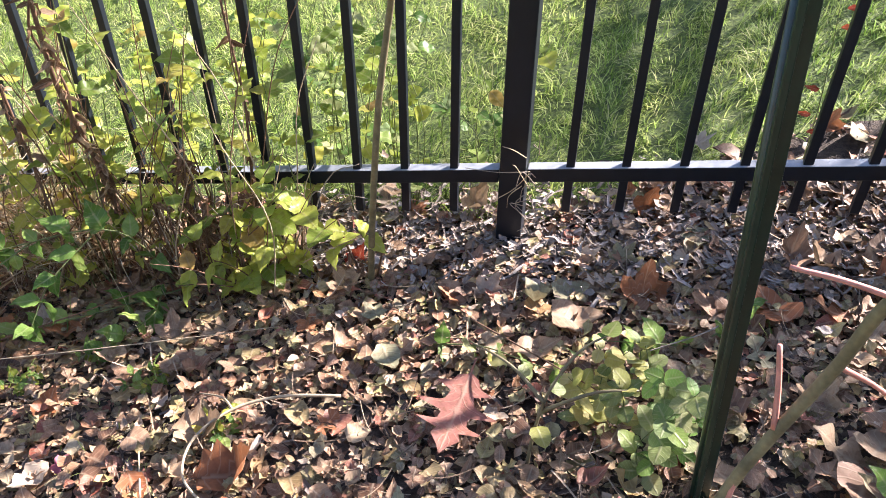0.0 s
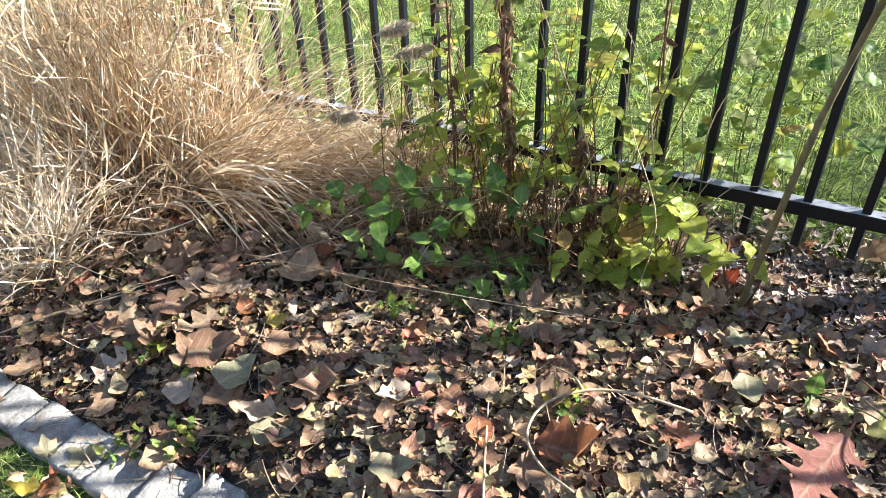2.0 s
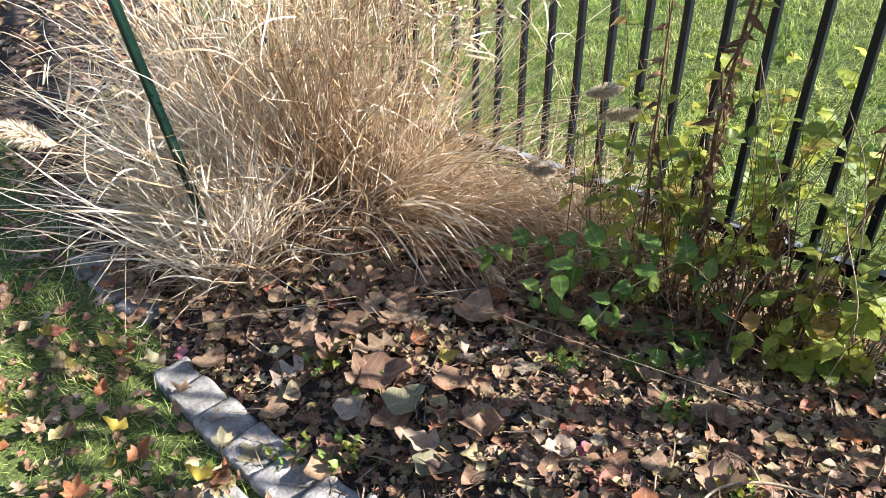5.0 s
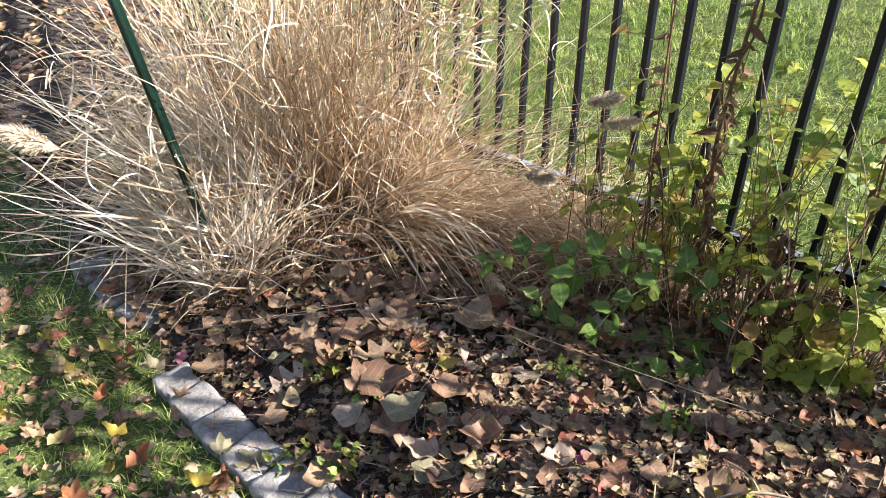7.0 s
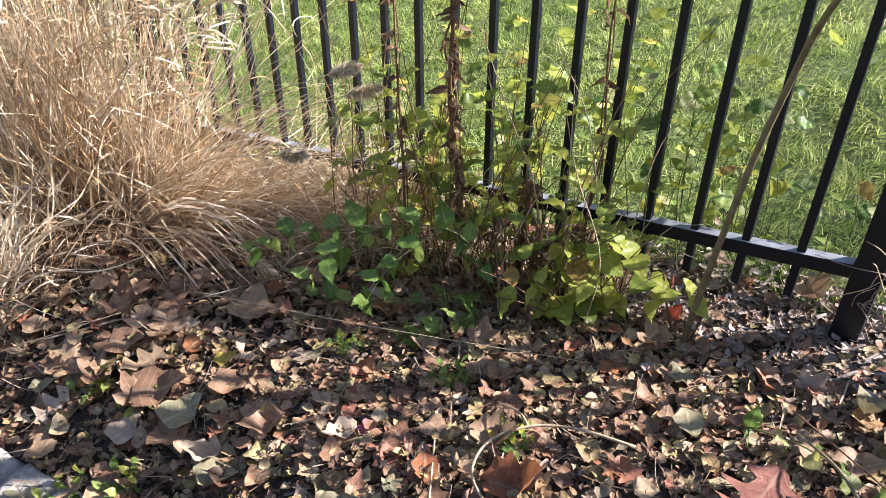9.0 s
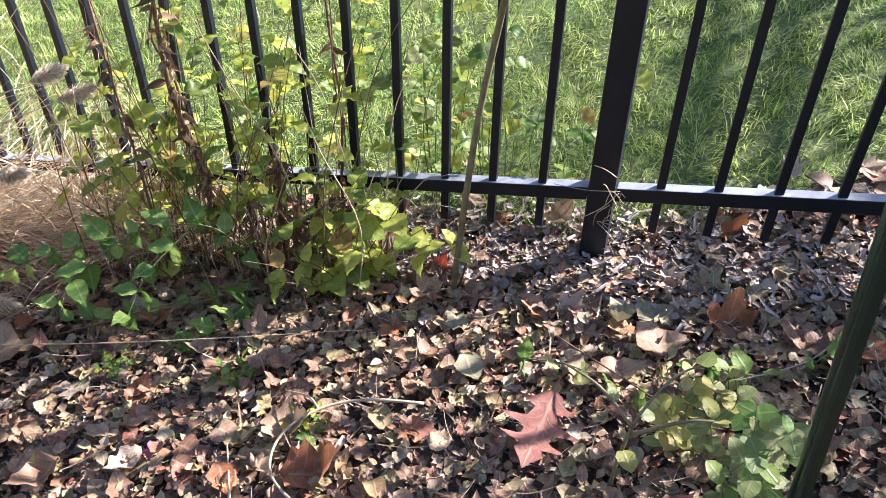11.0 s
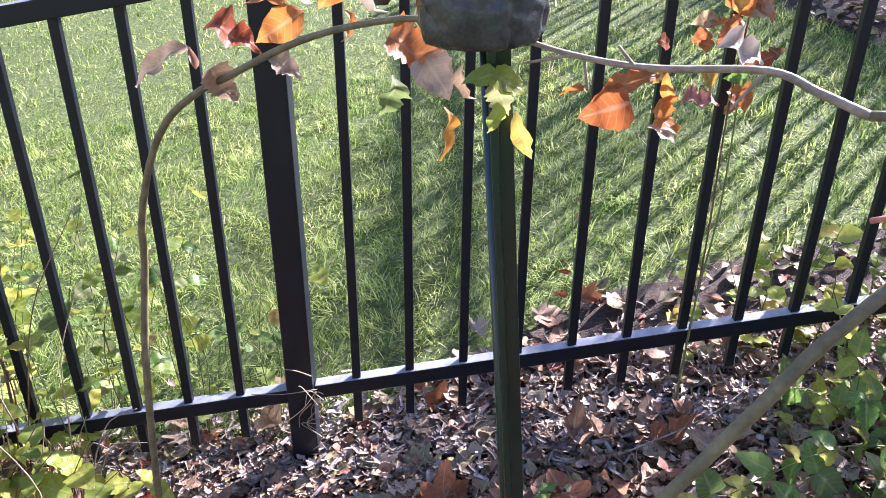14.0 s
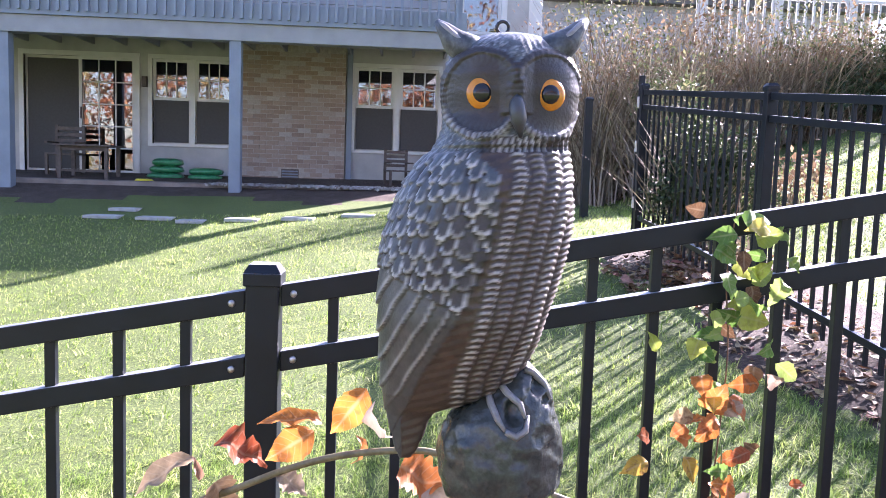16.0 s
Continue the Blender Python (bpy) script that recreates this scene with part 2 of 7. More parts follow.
def palmate(seed, deep=0.42, curl=0.4, wave=0.05, n=48):
    """A maple-like leaf one across: five toothed lobes round the stalk, two rings of faces, a wavy rim."""
    v, f, g = [(0.42, 0, 0)], [], [(0.95, 0, 1)]
    tips = ((0.0, 0.56), (0.95, 0.50), (-0.95, 0.50), (1.9, 0.36), (-1.9, 0.36))
    for ring in (0.5, 1.0):
        for k in range(n):
            a = math.tau * k / n
            turn = (a + math.pi) % math.tau - math.pi
            r = 0.16
            for c, length in tips:
                off = abs(turn - c)
                r = max(r, length * (1 - deep * min(1.0, off / 0.5) ** 0.85) if off < 0.62 else 0)
            if ring == 1:
                r *= 1 + 0.07 * (k % 2) - 0.05 * ((k + seed) % 3 == 0)
            near = min(abs(turn - c) for c, _ in tips)
            z = curl * (r * ring) ** 2 + wave * ring * (math.sin(3 * a + seed) + 0.7 * math.sin(5 * a + 2.1 * seed))
            v.append((0.42 + r * ring * math.cos(a), r * ring * math.sin(a), z))
            g.append((max(0.0, 1 - 6 * near), 0.5 * ring, 1))
    for k in range(n):
        j = (k + 1) % n
        f += [(0, 1 + k, 1 + j), (1 + k, 1 + n + k, 1 + n + j, 1 + j)]
    return np.array(v, float), f, np.array(g, float)


def spin(n, rng, lean):
    """Random turns: any heading, leaning by up to lean radians."""
    a = rng.uniform(0, math.tau, n)
    b, c = rng.normal(0, lean, n), rng.normal(0, lean, n)
    out = np.zeros((n, 3, 3))
    ca, sa, cb, sb, cc, sc = np.cos(a), np.sin(a), np.cos(b), np.sin(b), np.cos(c), np.sin(c)
    out[:, 0] = np.stack([ca * cb, ca * sb * sc - sa * cc, ca * sb * cc + sa * sc], 1)
    out[:, 1] = np.stack([sa * cb, sa * sb * sc + ca * cc, sa * sb * cc - ca * sc], 1)
    out[:, 2] = np.stack([-sb, cb * sc, cb * cc], 1)
    return out


def scatter(name, shapes, pos, turn, size, material, rng, smooth=True):
    """One mesh of many leaves: each takes a shape by chance."""
    pick = rng.integers(0, len(shapes), len(pos))
    verts, faces, veins, off = [], [], [], 0
    for k, (v, f, g) in enumerate(shapes):
        ids = np.nonzero(pick == k)[0]
        vv = v - np.array([0.5, 0, 0])
        w = np.einsum("nij,vj->nvi", turn[ids], vv) * size[ids, None, None] + pos[ids, None, :]
        verts.append(w.reshape(-1, 3))
        veins.append(np.tile(g, (len(ids), 1)))
        for q in range(len(ids)):
            o = off + q * len(v)
            faces += [tuple(i + o for i in t) for t in f]
        off += len(ids) * len(v)
    me = bpy.data.meshes.new(name)
    me.from_pydata(np.concatenate(verts).tolist(), [], faces)
    me.attributes.new("vein", "FLOAT_VECTOR", "POINT").data.foreach_set("vector", np.concatenate(veins).ravel())
    me.materials.append(material)
    if smooth:
        me.shade_smooth()
    return new(name, me)


def blades(name, pos, heading, length, width, lift, material, rng, parent=None, steps=2):
    """One mesh of many grass blades, each a tapering ribbon that bends over; lift: 1 upright, 0 flat."""
    n = len(pos)
    d = np.stack([np.cos(heading), np.sin(heading), np.zeros(n)], 1)
    side = np.stack([-np.sin(heading), np.cos(heading), np.zeros(n)], 1)
    verts = []
    for i in range(steps + 1):
        s = i / steps
        out, up = length * s * (1 - lift + 0.45 * s * (1 - lift) + 0.25 * s * lift), length * (s * lift - 0.30 * s * s * (1.1 - lift))
        mid = pos + d * out[:, None] + np.array([0, 0, 1]) * up[:, None]
        w = (width * (1 - 0.9 * s ** 1.5) * 0.5)[:, None]
        verts += [mid - side * w, mid + side * w]
    m = 2 * (steps + 1)
    v = np.stack(verts, 1).reshape(-1, 3)
    faces = [(o + 2 * i, o + 2 * i + 1, o + 2 * i + 3, o + 2 * i + 2) for o in range(0, n * m, m) for i in range(steps)]
    me = bpy.data.meshes.new(name)
    me.from_pydata(v.tolist(), [], faces)
    me.materials.append(material)
    me.shade_smooth()
    ob = new(name, me)
    ob.parent = parent
    return ob


def shape_mesh(name, shape, material):
    me = bpy.data.meshes.new(name)
    me.from_pydata(shape[0].tolist(), [], shape[1])
    me.attributes.new("vein", "FLOAT_VECTOR", "POINT").data.foreach_set("vector", shape[2].ravel())
    me.materials.append(material)
    me.shade_smooth()
    return me


def aim(place, along, up, size):
    """A pose with x along a direction and z near up."""
    x = Vector(along).normalized()
    y = Vector(up).cross(x)
    y = y.normalized() if y.length > 1e-4 else Vector((0, 1, 0))
    z = x.cross(y)
    return Matrix.Translation(place) @ Matrix((x, y, z)).transposed().to_4x4() @ Matrix.Diagonal((size, size, size, 1))

# ---- fences ----
PITCH, SLOPE = 0.1127, 0.18


def fence_post(parent, x, y, z0, z1, w=0.056):
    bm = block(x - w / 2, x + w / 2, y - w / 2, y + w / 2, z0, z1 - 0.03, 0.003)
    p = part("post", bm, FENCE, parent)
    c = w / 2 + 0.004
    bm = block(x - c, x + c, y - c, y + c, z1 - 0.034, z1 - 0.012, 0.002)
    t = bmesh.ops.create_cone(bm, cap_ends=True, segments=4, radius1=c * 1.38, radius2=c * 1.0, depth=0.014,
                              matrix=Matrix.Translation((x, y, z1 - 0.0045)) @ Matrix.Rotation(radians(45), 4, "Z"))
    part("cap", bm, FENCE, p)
    return p


def bolt(parent, x, y, z):
    bm = bmesh.new()
    bmesh.ops.create_uvsphere(bm, u_segments=10, v_segments=6, radius=0.0065,
                              matrix=Matrix.Translation((x, y, z)) @ Matrix.Diagonal((1, 0.5, 1, 1)))
    part("bolt", bm, STEEL, parent, "bright steel bolt head", True)


def panel(parent, x0, x1, first, z_at, foot=0.117, slope=SLOPE, y=FENCE_Y):
    """Rails between x0 and x1 along the fence's line, and pickets from first on; z_at: height of the bottom rail's top at x = 0."""
    for name, top, h in (("bottom_rail", 0.0, 0.034), ("middle_rail", 0.87, 0.036), ("top_rail", 0.985, 0.038)):
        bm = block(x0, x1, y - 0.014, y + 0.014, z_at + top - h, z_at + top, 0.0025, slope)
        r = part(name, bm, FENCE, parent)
        for bx in (x0 + 0.022, x1 - 0.022):
            if name != "bottom_rail":
                bolt(r, bx, y - 0.0155, z_at + top - h / 2 + slope * bx)
    n = int((x1 - 0.03 - first) / PITCH) + 1
    me = None
    for i in range(n):
        x = first + PITCH * i
        if me is None:
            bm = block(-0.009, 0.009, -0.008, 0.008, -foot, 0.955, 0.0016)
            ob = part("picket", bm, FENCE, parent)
            me = ob.data
        else:
            ob = new("picket", me)
            ob.parent = parent
        ob.location = (x, y, z_at + slope * x)


fence = base("metal_fence", "black powder-coated metal picket fence with three rails on a sloping bed", "fence", place=(0, 0, 0))
Z_RAIL = 0.17 + 0.2 * SLOPE
for px in (-4.96, -2.58, -0.2, 1.98):
    zt = Z_RAIL + SLOPE * px
    fence_post(fence, px, FENCE_Y + 0.004, zt - 0.45, zt + 1.022)
panel(fence, -4.93, -2.61, -4.86, Z_RAIL)
panel(fence, -2.55, -0.23, -0.331 - 19 * PITCH, Z_RAIL)
panel(fence, -0.17, 1.95, -0.081, Z_RAIL)

side = base("metal_fence", "black metal picket side fence running up the lawn to the gate", "fence", place=(1.98, 1.378, 0))
side.rotation_euler = (0, 0, radians(90))
SIDE_Z, SIDE_SLOPE = Z_RAIL + SLOPE * 1.98 - 0.01, 0.103
for px in (2.80, 4.98):
    zt = SIDE_Z + SIDE_SLOPE * px
    fence_post(side, px, 0.0, zt - 0.45, zt + 1.03)
panel(side, 0.03, 2.77, 0.09, SIDE_Z, 0.117, SIDE_SLOPE, 0.0)
panel(side, 2.83, 4.95, 2.90, SIDE_Z, 0.117, SIDE_SLOPE, 0.0)

# gate leaf, standing open, and the far gate post
gate = base("metal_gate", "black metal picket gate standing open beside its hinge post", "gate", place=(2.0, 6.50, land(2.0, 6.5)))
gate.rotation_euler = (0, 0, radians(72))
for gx0 in (0.0, 0.84):
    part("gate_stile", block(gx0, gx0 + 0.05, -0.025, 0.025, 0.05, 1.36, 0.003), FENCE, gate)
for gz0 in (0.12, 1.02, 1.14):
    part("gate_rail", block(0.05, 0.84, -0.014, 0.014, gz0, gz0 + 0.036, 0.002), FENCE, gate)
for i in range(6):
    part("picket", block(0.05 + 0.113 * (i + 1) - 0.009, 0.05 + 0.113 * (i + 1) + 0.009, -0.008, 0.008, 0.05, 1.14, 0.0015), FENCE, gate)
for gz0 in (0.3, 0.75, 1.1):
    part("hinge", block(-0.03, 0.0, -0.03, 0.03, gz0, gz0 + 0.09, 0.003), STEEL, gate, "bright steel gate hinge")
far_post = base("fence_post", "black metal gate post beside the far lawn", "fence post", place=(0, 0, 0))
fence_post(far_post, 2.17, 8.97, land(2.17, 8.97) - 0.1, land(2.17, 8.97) + 1.32, 0.08)

# ---- ground, lawn, far ground ----
rng = np.random.default_rng(7)


def soil_material():
    m, nt, b = mat("soil_and_mulch", 0.95)
    big, mid, fine = noise_tex(nt, 5.0), noise_tex(nt, 60.0, 5, 0.7, 0.6), noise_tex(nt, 320.0, 3)
    c1 = ramp(nt, mid.outputs[0], [(0.3, (0.02, 0.014, 0.01)), (0.5, (0.065, 0.046, 0.033)), (0.7, (0.15, 0.115, 0.085))])
    c2 = ramp(nt, big.outputs[0], [(0.35, (0.6, 0.55, 0.5)), (0.65, (1, 1, 1))])
    nt.links.new(mix(nt, c1.outputs[0], c2.outputs[0], 1.0, "MULTIPLY"), b.inputs["Base Color"])
    bump(nt, b, fine.outputs[0], 0.9, 0.006)
    return m


def turf_material():
    m, nt, b = mat("turf", 0.9)
    big, fine = noise_tex(nt, 1.3, 5), noise_tex(nt, 70.0, 5, 0.7)
    c1 = ramp(nt, fine.outputs[0], [(0.35, (0.025, 0.04, 0.01)), (0.55, (0.11, 0.15, 0.03)), (0.72, (0.31, 0.37, 0.09))])
    c2 = ramp(nt, big.outputs[0], [(0.3, (0.75, 0.8, 0.6)), (0.7, (1, 1, 1))])
    nt.links.new(mix(nt, c1.outputs[0], c2.outputs[0], 1.0, "MULTIPLY"), b.inputs["Base Color"])
    bump(nt, b, fine.outputs[0], 0.8, 0.02)
    return m


SOIL, TURF = soil_material(), turf_material()


def axis(stops):
    """Values from (start, step) pairs; the last one ends it."""
    out = []
    for (a, step), (b, _) in zip(stops, stops[1:]):
        out += np.arange(a, b - 1e-6, step).tolist()
    return out + [stops[-1][0]]


def kerb(x):
    """Where the row of edging stones runs."""
    return float(np.interp(x, (-2.6, -2.2, -1.785, -1.54, -1.29, -1.06, -0.6), (0.13, 0.15, 0.118, 0.14, 0.172, 0.222, 0.33)))


def on_kerb(x, y):
    return -1.86 < x < -0.98 and abs(y - kerb(x)) < 0.065


def is_bed(x, y):
    """Bare mulch and leaves, not turf."""
    edge = kerb(x)
    back = 1.50 + 0.05 * math.sin(x * 5) + 0.38 * smoothstep(-0.15, 0.9, x)
    if y > 11.55 + 0.25 * math.sin(1.7 * x) and -9.9 < x < 2.4:
        return True
    if y > back:
        return x > 1.70 + 0.1 * math.sin(3 * y) and x < 2.75 + 0.1 * math.sin(4 * y) and y < 6.3
    return not (x < -1.0 and y < edge) and y > -0.9


bm = bmesh.new()
gx = axis([(-400, 60), (-40, 6), (-10, 0.5), (-4, 0.05), (2.6, 0.4), (10, 3), (40, 60), (400, 1)])
gy = axis([(-300, 50), (-20, 2), (-2, 0.2), (-0.2, 0.05), (2.2, 0.25), (16, 2), (40, 40), (400, 1)])
rows = []
for y in gy:
    rows.append([bm.verts.new((x, y, land(x, y) + (0.008 * noise.noise(Vector((x * 9, y * 9, 0))) if -4 < x < 2.6 and -0.2 < y < 2.2 else 0))) for x in gx])
for j in range(len(gy) - 1):
    for i in range(len(gx) - 1):
        f = bm.faces.new((rows[j][i], rows[j][i + 1], rows[j + 1][i + 1], rows[j + 1][i]))
        f.material_index = 0 if is_bed((gx[i] + gx[i + 1]) / 2, (gy[j] + gy[j + 1]) / 2) else 1
ground = link("ground", bm, [SOIL, TURF], True)
tagged(ground, "mulched planting bed and mown lawn on a gentle bank", "ground", kind="structure")

GRASS = leafy("grass_blade", [(0.0, (0.09, 0.145, 0.025)), (0.25, (0.25, 0.36, 0.065)), (0.55, (0.46, 0.55, 0.145)), (0.82, (0.62, 0.66, 0.23)), (1.0, (0.76, 0.69, 0.38))],
              0.55, 0.45, 0.2, 0.0, 0.18, 0.35)


def turf(name, x0, x1, y0, y1, count, length, width, keep, steps=2):
    x, y = rng.uniform(x0, x1, count), rng.uniform(y0, y1, count)
    ok = np.array([keep(a, b) for a, b in zip(x, y)])
    x, y = x[ok], y[ok]
    tuft = np.array([noise.noise(Vector((a * 13, b * 13, 2))) + 0.6 * noise.noise(Vector((a * 34, b * 34, 7))) for a, b in zip(x, y)])
    ok = tuft > rng.uniform(-0.75, 0.1, len(x))
    x, y, tuft = x[ok], y[ok], tuft[ok]
    n = len(x)
    pos = np.stack([x, y, land_many(x, y) - 0.003], 1)
    heading = 5.0 * np.array([noise.noise(Vector((a * 7, b * 7, 5))) for a, b in zip(x, y)]) + rng.normal(0, 0.9, n)
    ob = blades(name, pos, heading, rng.uniform(0.6, 1.3, n) * (1 + 0.45 * tuft) * length, rng.uniform(0.7, 1.2, n) * width,
                rng.uniform(0.15, 0.9, n), GRASS, rng, None, steps)
    return tagged(ob, "short green lawn grass with a few dry blades", "grass", kind="stuff")


turf("lawn_grass", -4.2, 2.0, 1.45, 4.0, 130000, 0.036, 0.0032, lambda a, b: not is_bed(a, b))
turf("lawn_grass", -4.2, 2.0, 1.45, 3.6, 76000, 0.056, 0.0036, lambda a, b: not is_bed(a, b), 3)
turf("lawn_grass", -7.5, 5.0, 4.0, 10.5, 120000, 0.05, 0.007, lambda a, b: not is_bed(a, b))
turf("lawn_grass", 2.7, 9.0, 5.5, 11.5, 40000, 0.06, 0.009, lambda a, b: True)
turf("lawn_grass", -3.0, -0.6, -0.6, 0.3, 14000, 0.045, 0.0035, lambda a, b: not is_bed(a, b))
turf("weedy_grass", -2.6, 1.4, 0.1, 1.5, 2600, 0.06, 0.0028,
     lambda a, b: noise.noise(Vector((a * 2.2, b * 2.2, 3))) > 0.16 or (a < -1.0 and b < 0.42 and noise.noise(Vector((a * 5, b * 5, 1))) > -0.15))

# ---- fallen leaves ----
LEAF_STOPS = [(0.0, (0.09, 0.045, 0.028)), (0.10, (0.21, 0.11, 0.06)), (0.20, (0.36, 0.225, 0.13)), (0.30, (0.25, 0.12, 0.065)), (0.40, (0.41, 0.28, 0.17)), (0.48, (0.30, 0.24, 0.10)),
              (0.56, (0.34, 0.19, 0.10)), (0.64, (0.46, 0.365, 0.265)), (0.70, (0.31, 0.27, 0.10)), (0.77, (0.44, 0.35, 0.21)), (0.83, (0.33, 0.15, 0.10)), (0.88, (0.30, 0.085, 0.05)), (0.94, (0.46, 0.38, 0.15)), (1.0, (0.23, 0.135, 0.09))]
DRY = leafy("dry_leaf", LEAF_STOPS, 0.55, 0.15, 0.5, 0.6)
SHAPES, SCRAPS = [], []
for k in range(6):
    SHAPES += [strip_leaf(7, ovate, 0.6 - 0.25 * k, 0.05 + 0.12 * (k % 3), 0.05, 0.07, k), strip_leaf(7, ovate, 0.9 - 0.3 * k, 0.35, 0.05, 0.07, k + 3), strip_leaf(7, ovate, 1.3 - 0.3 * k, 0.8, 0.05, 0.08, k + 2),
               strip_leaf(7, heart, 0.5 - 0.25 * k, 0.1, 0.05, 0.07, k + 7), strip_leaf(7, heart, 0.9 - 0.3 * k, 0.4, 0.06, 0.08, k + 1), strip_leaf(10, oak, 0.5 - 0.2 * k, 0.15, 0.05, 0.08, k),
               strip_leaf(10, oak, 0.3 + 0.2 * k, 0.55, 0.06, 0.1, k + 3), strip_leaf(6, lance, 1.0 - 0.4 * k, 0.5, 0.05, 0.08, k), palmate(k, 0.40, 0.8 - 0.35 * k, 0.06, 20)]
    SCRAPS += [strip_leaf(4, ovate, 0.9 - 0.4 * k, 0.2 + 0.1 * k, 0.05, 0.12, k), strip_leaf(4, lance, 1.0 - 0.4 * k, 0.5, 0.05, 0.12, k), strip_leaf(4, heart, 0.6 - 0.3 * k, 0.3, 0.06, 0.12, k)]


def litter(name, x0, x1, y0, y1, count, small, large, high, keep, lean=0.22, forms=None):
    x, y = rng.uniform(x0, x1, count), rng.uniform(y0, y1, count)
    ok = np.array([keep(a, b) for a, b in zip(x, y)])
    x, y = x[ok], y[ok]
    n = len(x)
    z = land_many(x, y) + rng.uniform(0.001, high, n)
    size = small + (large - small) * rng.power(0.55, n)
    ob = scatter(name, forms or SHAPES, np.stack([x, y, z], 1), spin(n, rng, lean), size, DRY, rng)
    return tagged(ob, "litter of curled brown, tan and rust fallen leaves", "leaf litter", kind="stuff")


litter("leaf_litter", -3.6, 1.6, -0.3, 1.62, 20000, 0.018, 0.060, 0.030, lambda a, b: not on_kerb(a, b) and (is_bed(a, b) or (b < 0.2 and rng.random() < (0.3 if a > -2.4 else 0.16))), 0.17)
litter("leaf_litter", -2.6, 1.4, 0.2, 1.50, 21000, 0.008, 0.030, 0.026, lambda a, b: is_bed(a, b) and not on_kerb(a, b), 0.4, SCRAPS)
litter("leaf_litter", -2.6, 1.5, 0.85, 1.60, 8500, 0.014, 0.036, 0.032, is_bed, 0.30, SCRAPS)
litter("leaf_litter", 0.0, 2.4, 1.5, 5.5, 5000, 0.025, 0.075, 0.03, lambda a, b: is_bed(a, b), 0.22, SCRAPS)
litter("leaf_litter", -7.0, -3.4, -1.5, 1.6, 3500, 0.03, 0.09, 0.03, lambda a, b: True, 0.22, SCRAPS)
litter("leaf_litter", 1.5, 2.5, 4.6, 5.6, 500, 0.05, 0.11, 0.10, lambda a, b: True)

# mulch shreds and thin twigs
n = 5000
x, y = rng.uniform(-2.4, 1.3, n), rng.uniform(0.3, 1.5, n)
pos = np.stack([x, y, land_many(x, y) + rng.uniform(0.002, 0.016, n)], 1)
WOODCHIP = leafy("wood_chip", [(0.0, (0.03, 0.02, 0.016)), (0.5, (0.10, 0.07, 0.055)), (1.0, (0.26, 0.21, 0.18))], 0.85, 0.0, 0.4)
ob = scatter("mulch_chips", [strip_leaf(3, lambda s: 0.09, 0.1, 0.5), strip_leaf(3, lambda s: 0.14, -0.1, 0.6), strip_leaf(3, lambda s: 0.05, 0.3, 0.9)],
             pos, spin(n, rng, 0.35), rng.uniform(0.012, 0.045, n), WOODCHIP, rng, False)
tagged(ob, "shredded bark mulch and thin wood chips", "mulch", kind="stuff")


# bleached shreds under the fence
n = 5200
x, y = rng.uniform(-0.75, 1.1, n), rng.normal(1.36, 0.10, n)
pos = np.stack([x, y, land_many(x, y) + rng.uniform(0.012, 0.034, n)], 1)
SHREDS = leafy("bleached_mulch", [(0.0, (0.10, 0.075, 0.06)), (0.4, (0.26, 0.21, 0.175)), (0.8, (0.42, 0.37, 0.33)), (1.0, (0.30, 0.20, 0.15))], 0.85, 0.0, 0.3)
ob = scatter("bark_shreds", [strip_leaf(4, lambda s: 0.10, 0.3, 0.5), strip_leaf(4, lambda s: 0.16, -0.2, 0.4), strip_leaf(5, lambda s: 0.06, 0.4, 0.7), strip_leaf(6, ovate, 0.6, 0.3, 0.05)],
             pos, spin(n, rng, 0.35), rng.uniform(0.010, 0.036, n), SHREDS, rng, False)
tagged(ob, "bleached grey shreds of bark mulch under the fence", "mulch", kind="stuff")

# dry grass bits and leaf stalks
n = 1300
x, y = rng.uniform(-2.5, 1.3, n), rng.uniform(0.1, 1.55, n)
pos = np.stack([x, y, land_many(x, y) + rng.uniform(0.018, 0.04, n)], 1)
BITS = leafy("dry_stalk_bits", [(0.0, (0.14, 0.085, 0.05)), (0.5, (0.30, 0.21, 0.13)), (1.0, (0.44, 0.35, 0.25))], 0.7, 0.0, 0.3)
ob = scatter("dry_stalks", [strip_leaf(6, lambda s: 0.013, 0.35, 0.5), strip_leaf(6, lambda s: 0.018, -0.3, 0.4), strip_leaf(6, lambda s: 0.010, 0.7, 0.5)],
             pos, spin(n, rng, 0.2), rng.uniform(0.03, 0.10, n), BITS, rng)
tagged(ob, "dry grass bits and leaf stalks strewn on the litter", "straw", kind="stuff")


def colours(name, *cs, rough=0.62, lit=0.2):
    return leafy(name, [(i / max(1, len(cs) - 1), c) for i, c in enumerate(cs)] if len(cs) > 1 else [(0, cs[0]), (1, cs[0])], rough, lit, 0.3, 0.5)


RUST = colours("rust_leaf", (0.286, 0.101, 0.038), (0.353, 0.143, 0.059))
RED = colours("red_leaf", (0.353, 0.050, 0.025), (0.420, 0.084, 0.034))
ROSE = colours("rose_oak_leaf", (0.31, 0.12, 0.09), (0.35, 0.14, 0.10))
PALE = colours("pale_leaf", (0.36, 0.28, 0.20), (0.43, 0.355, 0.28))
TAN = colours("tan_leaf", (0.319, 0.210, 0.126), (0.395, 0.277, 0.168))
DULL = colours("olive_leaf", (0.215, 0.20, 0.115), (0.27, 0.255, 0.15))
BROWN = colours("brown_leaf", (0.20, 0.115, 0.07), (0.29, 0.175, 0.105))
YELLOW = colours("yellow_leaf", (0.462, 0.353, 0.050), (0.504, 0.420, 0.084), lit=0.35)
PINK = colours("pink_leaf", (0.420, 0.118, 0.168), (0.462, 0.168, 0.210))
